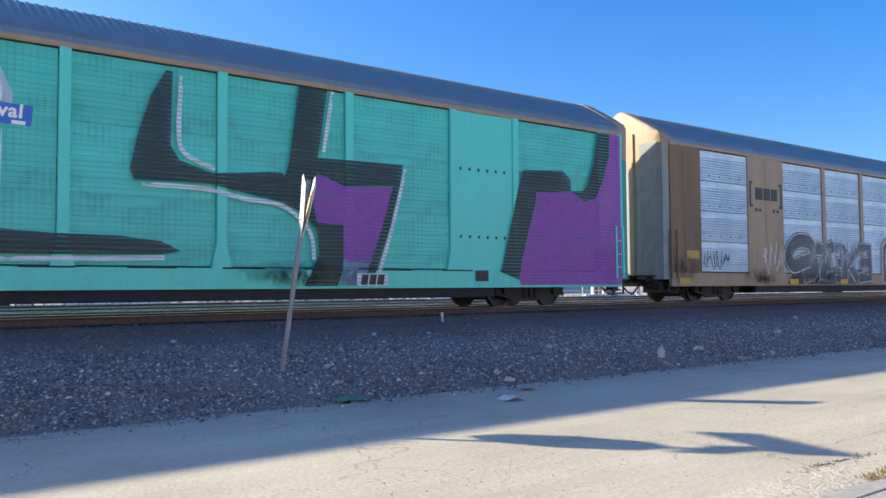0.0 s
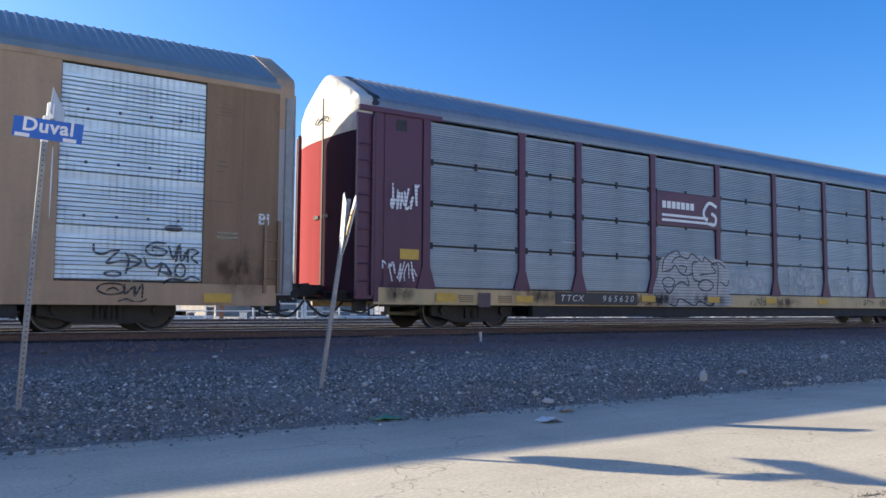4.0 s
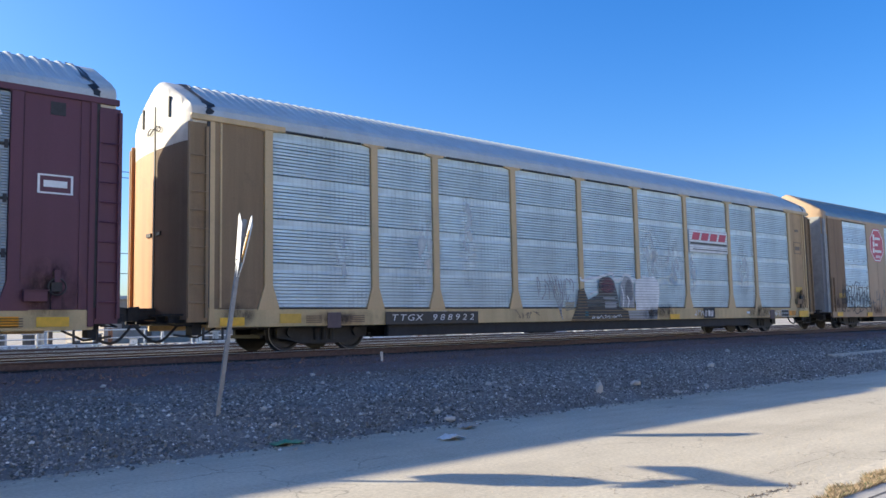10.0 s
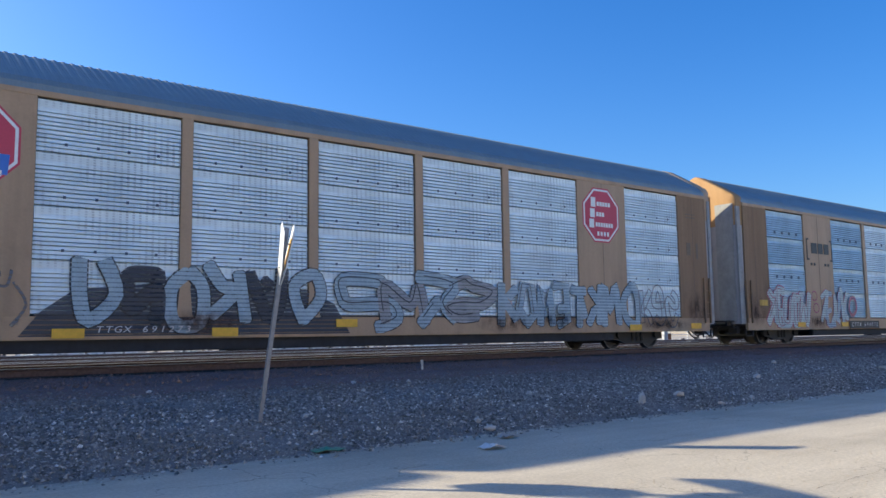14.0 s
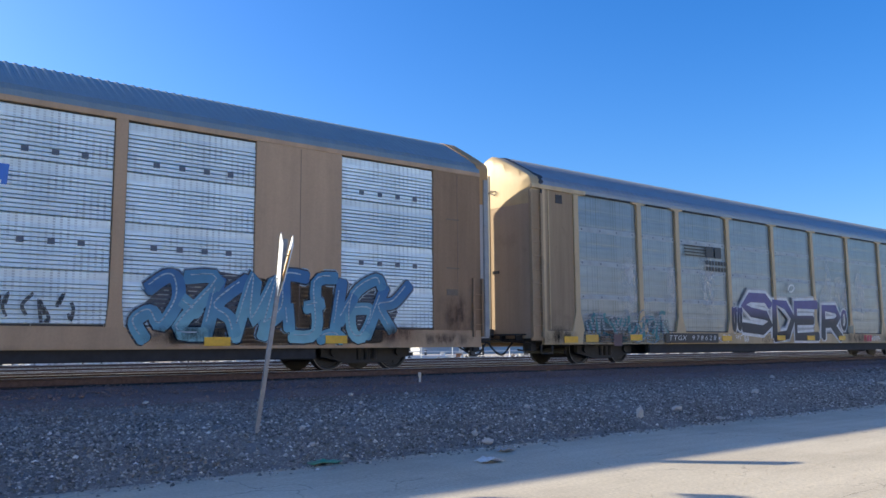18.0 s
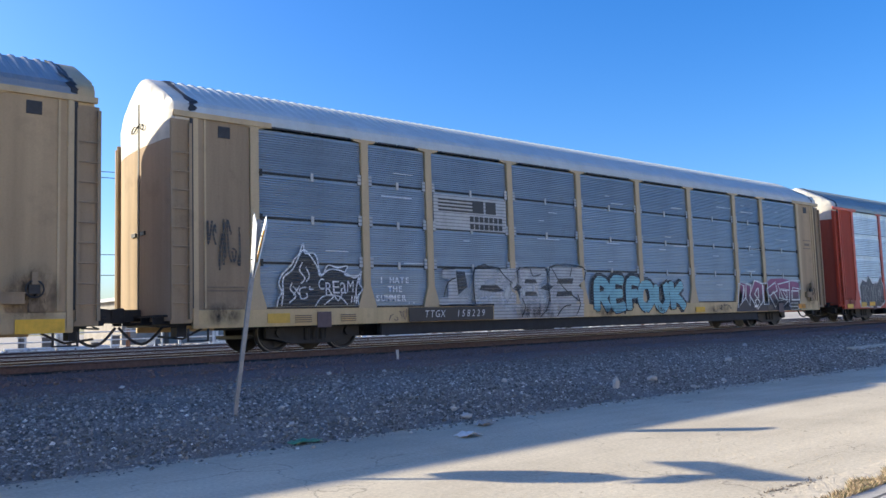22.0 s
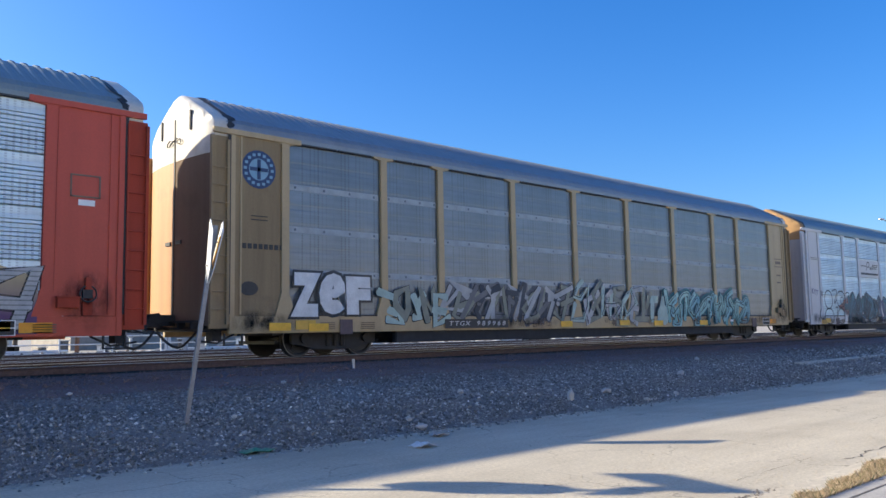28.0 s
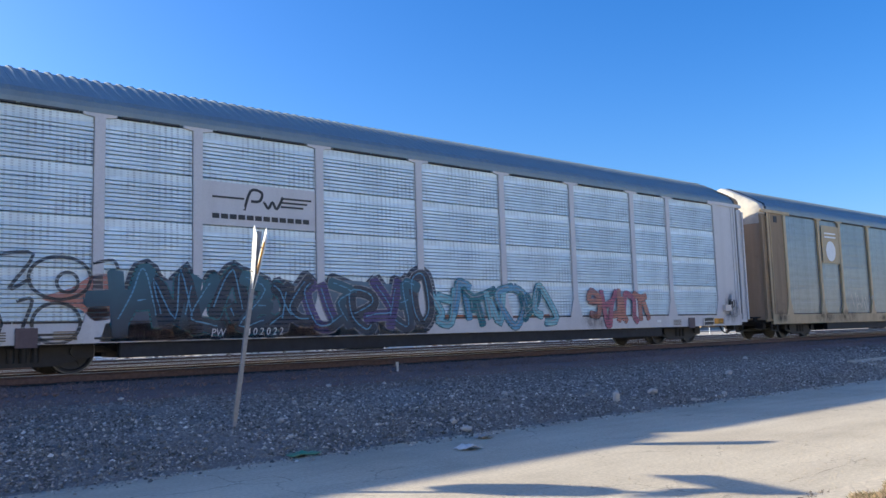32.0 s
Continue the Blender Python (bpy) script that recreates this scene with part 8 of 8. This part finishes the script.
def cabinet(x, y, w, d, h, mat, label):
    ob = tagged(new("equipment_cabinet"), label, "cabinet", "yard equipment")
    ob.location = (x, y, 0.3)
    ob.rotation_euler = (0, 0, radians(-35 + 20 * math.sin(7 * x)))
    part("body", kept(("cab", w, d, h), lambda: Shell().box(-w / 2, w / 2, -d / 2, d / 2, 0.1, h).mesh("body", bevel=0.02)), mat, ob)
    part("lid", kept(("lid", w, d), lambda: Shell().box(-w / 2 - 0.05, w / 2 + 0.05, -d / 2 - 0.05, d / 2 + 0.05, h, h + 0.06).mesh("lid")), M["white"], ob)
    part("plinth", kept(("pl", w, d), lambda: Shell().box(-w / 2 - 0.05, w / 2 + 0.05, -d / 2 - 0.05, d / 2 + 0.05, -0.1, 0.1).mesh("plinth")), M["walk"], ob)
    part("door_seam", kept(("ds", h), lambda: Shell().box(-0.01, 0.01, -0.005, 0.0, 0.2, h - 0.1).mesh("door_seam")), M["black"], ob, at=(0, -d / 2, 0))
    return ob


BOXES = [plain("cream_cabinet", (0.78, 0.76, 0.72), 0.5, 0.1, 0.15, 5), plain("grey_cabinet", (0.40, 0.41, 0.42), 0.5, 0.2, 0.2, 5), plain("green_tarp", (0.05, 0.16, 0.12), 0.7, 0, 0.3, 5), plain("rust_drum", (0.26, 0.12, 0.06), 0.7, 0.1, 0.3, 5), plain("dark_machine_paint", (0.09, 0.085, 0.08), 0.6, 0.1, 0.3, 5)]
rnd = random.Random(17)
for i in range(76):
    cabinet(-6 + i * 0.95 + rnd.uniform(-0.8, 0.8), rnd.choice([46, 46.6, 49, 50.5, 52, 55]), rnd.uniform(0.12, 0.55), rnd.uniform(0.2, 0.5), rnd.uniform(0.2, 1.2), BOXES[rnd.choice([0, 0, 0, 1, 1, 3, 4, 4])], "weathered metal equipment cabinet in the yard")


def low_building(x, y, w, d, h, mat, label):
    ob = tagged(new("low_building"), label, "building", "distant sheds")
    ob.location = (x, y, 0.3)
    part("wall", kept(("bw", w, d, h), lambda: Shell().box(-w / 2, w / 2, 0, d, 0, h).mesh("wall")), mat, ob)
    part("roof", kept(("br", w, d), lambda: Shell().prism([(-w / 2 - 0.4, h), (w / 2 + 0.4, h), (w / 2 + 0.4, h + 0.25), (-w / 2 - 0.4, h + 0.25)], -0.4, d + 0.4).mesh("roof")), BOXES[1], ob)
    for i in range(int(w // 4)):
        wx = -w / 2 + 2 + i * 4
        win = part("window", kept("bwin", lambda: Shell().box(-0.7, 0.7, -0.04, 0.02, 1.1, 2.2).mesh("window")), M["ink"], ob, at=(wx, 0, 0))
        part("window_frame", kept("bwinf", lambda: Shell().box(-0.8, 0.8, -0.03, 0.01, 1.02, 1.1).mesh("window_frame")), M["white"], win)


SHED = plain("weathered_shed", (0.27, 0.24, 0.21), 0.8, 0.0, 0.3, 1.5)
low_building(28, 62, 14, 9, 3.3, SHED, "weathered low shed far across the yard")
low_building(75, 80, 30, 12, 4.0, BOXES[1], "long grey shed far across the yard")
low_building(0, 95, 22, 10, 3.6, SHED, "weathered low shed behind the tracks")
low_building(150, 90, 40, 12, 4.5, SHED, "long weathered warehouse far across the yard")

for i, (x, h) in enumerate([(-30, 13.6), (-4, 7.5), (17.3, 7.5), (24, 13.6), (62, 13.6), (104, 13.6), (150, 13.6)]):
    pole = tagged(new("utility_pole"), "weathered wooden utility pole with a cross arm", "utility pole", "poles of the power line")
    pole.location = (x, 62 if i != 3 else 61, 0.2)
    part("pole_shaft", kept(("pole", h), lambda: Shell().tube((0, 0, 0), (0, 0, h), 0.17, 10, 0.11).mesh("pole_shaft")), M["wood"], pole)
    part("cross_arm", kept("arm", lambda: Shell().box(-0.06, 0.06, -1.1, 1.1, -0.07, 0.07).mesh("cross_arm")), M["wood"], pole, at=(0, 0, h - 0.45))
    for y in (-1.0, -0.4, 0.4, 1.0):
        part("insulator", kept("ins", lambda: Shell().tube((0, 0, 0.07), (0, 0, 0.25), 0.05, 8, 0.03).mesh("insulator")), BOXES[1], pole, at=(0, y, h - 0.45))
for y, z, sag in ((61.6, 13.3, 0.5), (62.4, 13.0, 0.5), (62.0, 7.1, 0.3), (62.2, 5.6, 0.35)):
    pts = []
    for i in range(61):
        x = -60 + i * 5
        pts.append((x, y, z - sag * math.sin(math.pi * ((x + 60) % 42) / 42)))
    tagged(part("power_cable", Shell().path(pts, 0.028, 5).mesh("power_cable"), M["wire"]), "dark overhead cable strung between poles", "cable", "overhead cables")


# ---- street lamp and mast far along the yard ----
lamp = tagged(new("street_lamp"), "grey street lamp post with a curved arm, far beyond the train", "street lamp")
lamp.location = (95.3, 30.6, 0.34)
part("lamp_post", Shell().tube((0, 0, 0), (0, 0, 12.4), 0.19, 10, 0.14).mesh("lamp_post"), M["wood"], lamp)
part("lamp_arm", Shell().path([(0, 0, 11.0), (-0.8, 0, 11.6), (-1.8, 0, 11.85), (-2.6, 0, 11.9)], 0.05).mesh("lamp_arm"), M["galv"], lamp)
part("lamp_head", Shell().loft([[(-2.3 + a, b * k, 11.9 + h) for a, b in ((0, -0.16), (-0.9, -0.2), (-1.05, 0), (-0.9, 0.2), (0, 0.16))] for k, h in ((0.8, -0.08), (1.0, 0.0), (0.5, 0.1))]).mesh("lamp_head", smooth=True), M["letter"], lamp, "white lamp head")
mast = tagged(new("light_mast"), "thin steel mast with floodlights on a short crossbar", "light mast")
mast.location = (97.1, 30.8, 0.34)
part("mast_pole", Shell().tube((0, 0, 0), (0, 0, 13.1), 0.09, 8, 0.06).mesh("mast_pole"), M["galv"], mast)
part("crossbar", Shell().box(-1.5, 1.5, -0.05, 0.05, 13.0, 13.1).mesh("crossbar"), M["galv"], mast)
for x in (-1.3, -0.5, 0.5, 1.3):
    part("floodlight", kept("flood", lambda: Shell().box(-0.2, 0.2, -0.15, 0.15, 13.1, 13.35).mesh("floodlight", bevel=0.03)), BOXES[1], mast, at=(x, 0, 0))


# ---- movement ----
def run_at(t):
    i = min(int(t), 31)
    return RUN[i] + (RUN[i + 1] - RUN[i]) * (t - i)


def motions():
    for i, car in enumerate(CARS):
        x = FIRST_X + PITCH * i
        walk(car, [(t, pose(x - d, SIDE_Y, RAIL_Z)) for t, d in enumerate(RUN)])
    for ws, off, dx, car in SPIN:
        x = FIRST_X + PITCH * CARS.index(car) + off
        times = [k / 30 for k in range(961) if -2 < x - run_at(k / 30) < 44]
        if not times:
            continue
        times = ([0.0] if times[0] > 0 else []) + times + ([32.0] if times[-1] < 32 else [])
        lo = times[1] if times[0] == 0 and times[1] > 0.1 else times[0]
        hi = times[-2] if times[-1] == 32 and times[-2] < 31.9 else times[-1]
        walk(ws, [(t, pose(dx, 0, 0.42, 0, -math.degrees((run_at(min(max(t, lo), hi)) - run_at(lo)) / 0.42), 0)) for t in times])


motions()
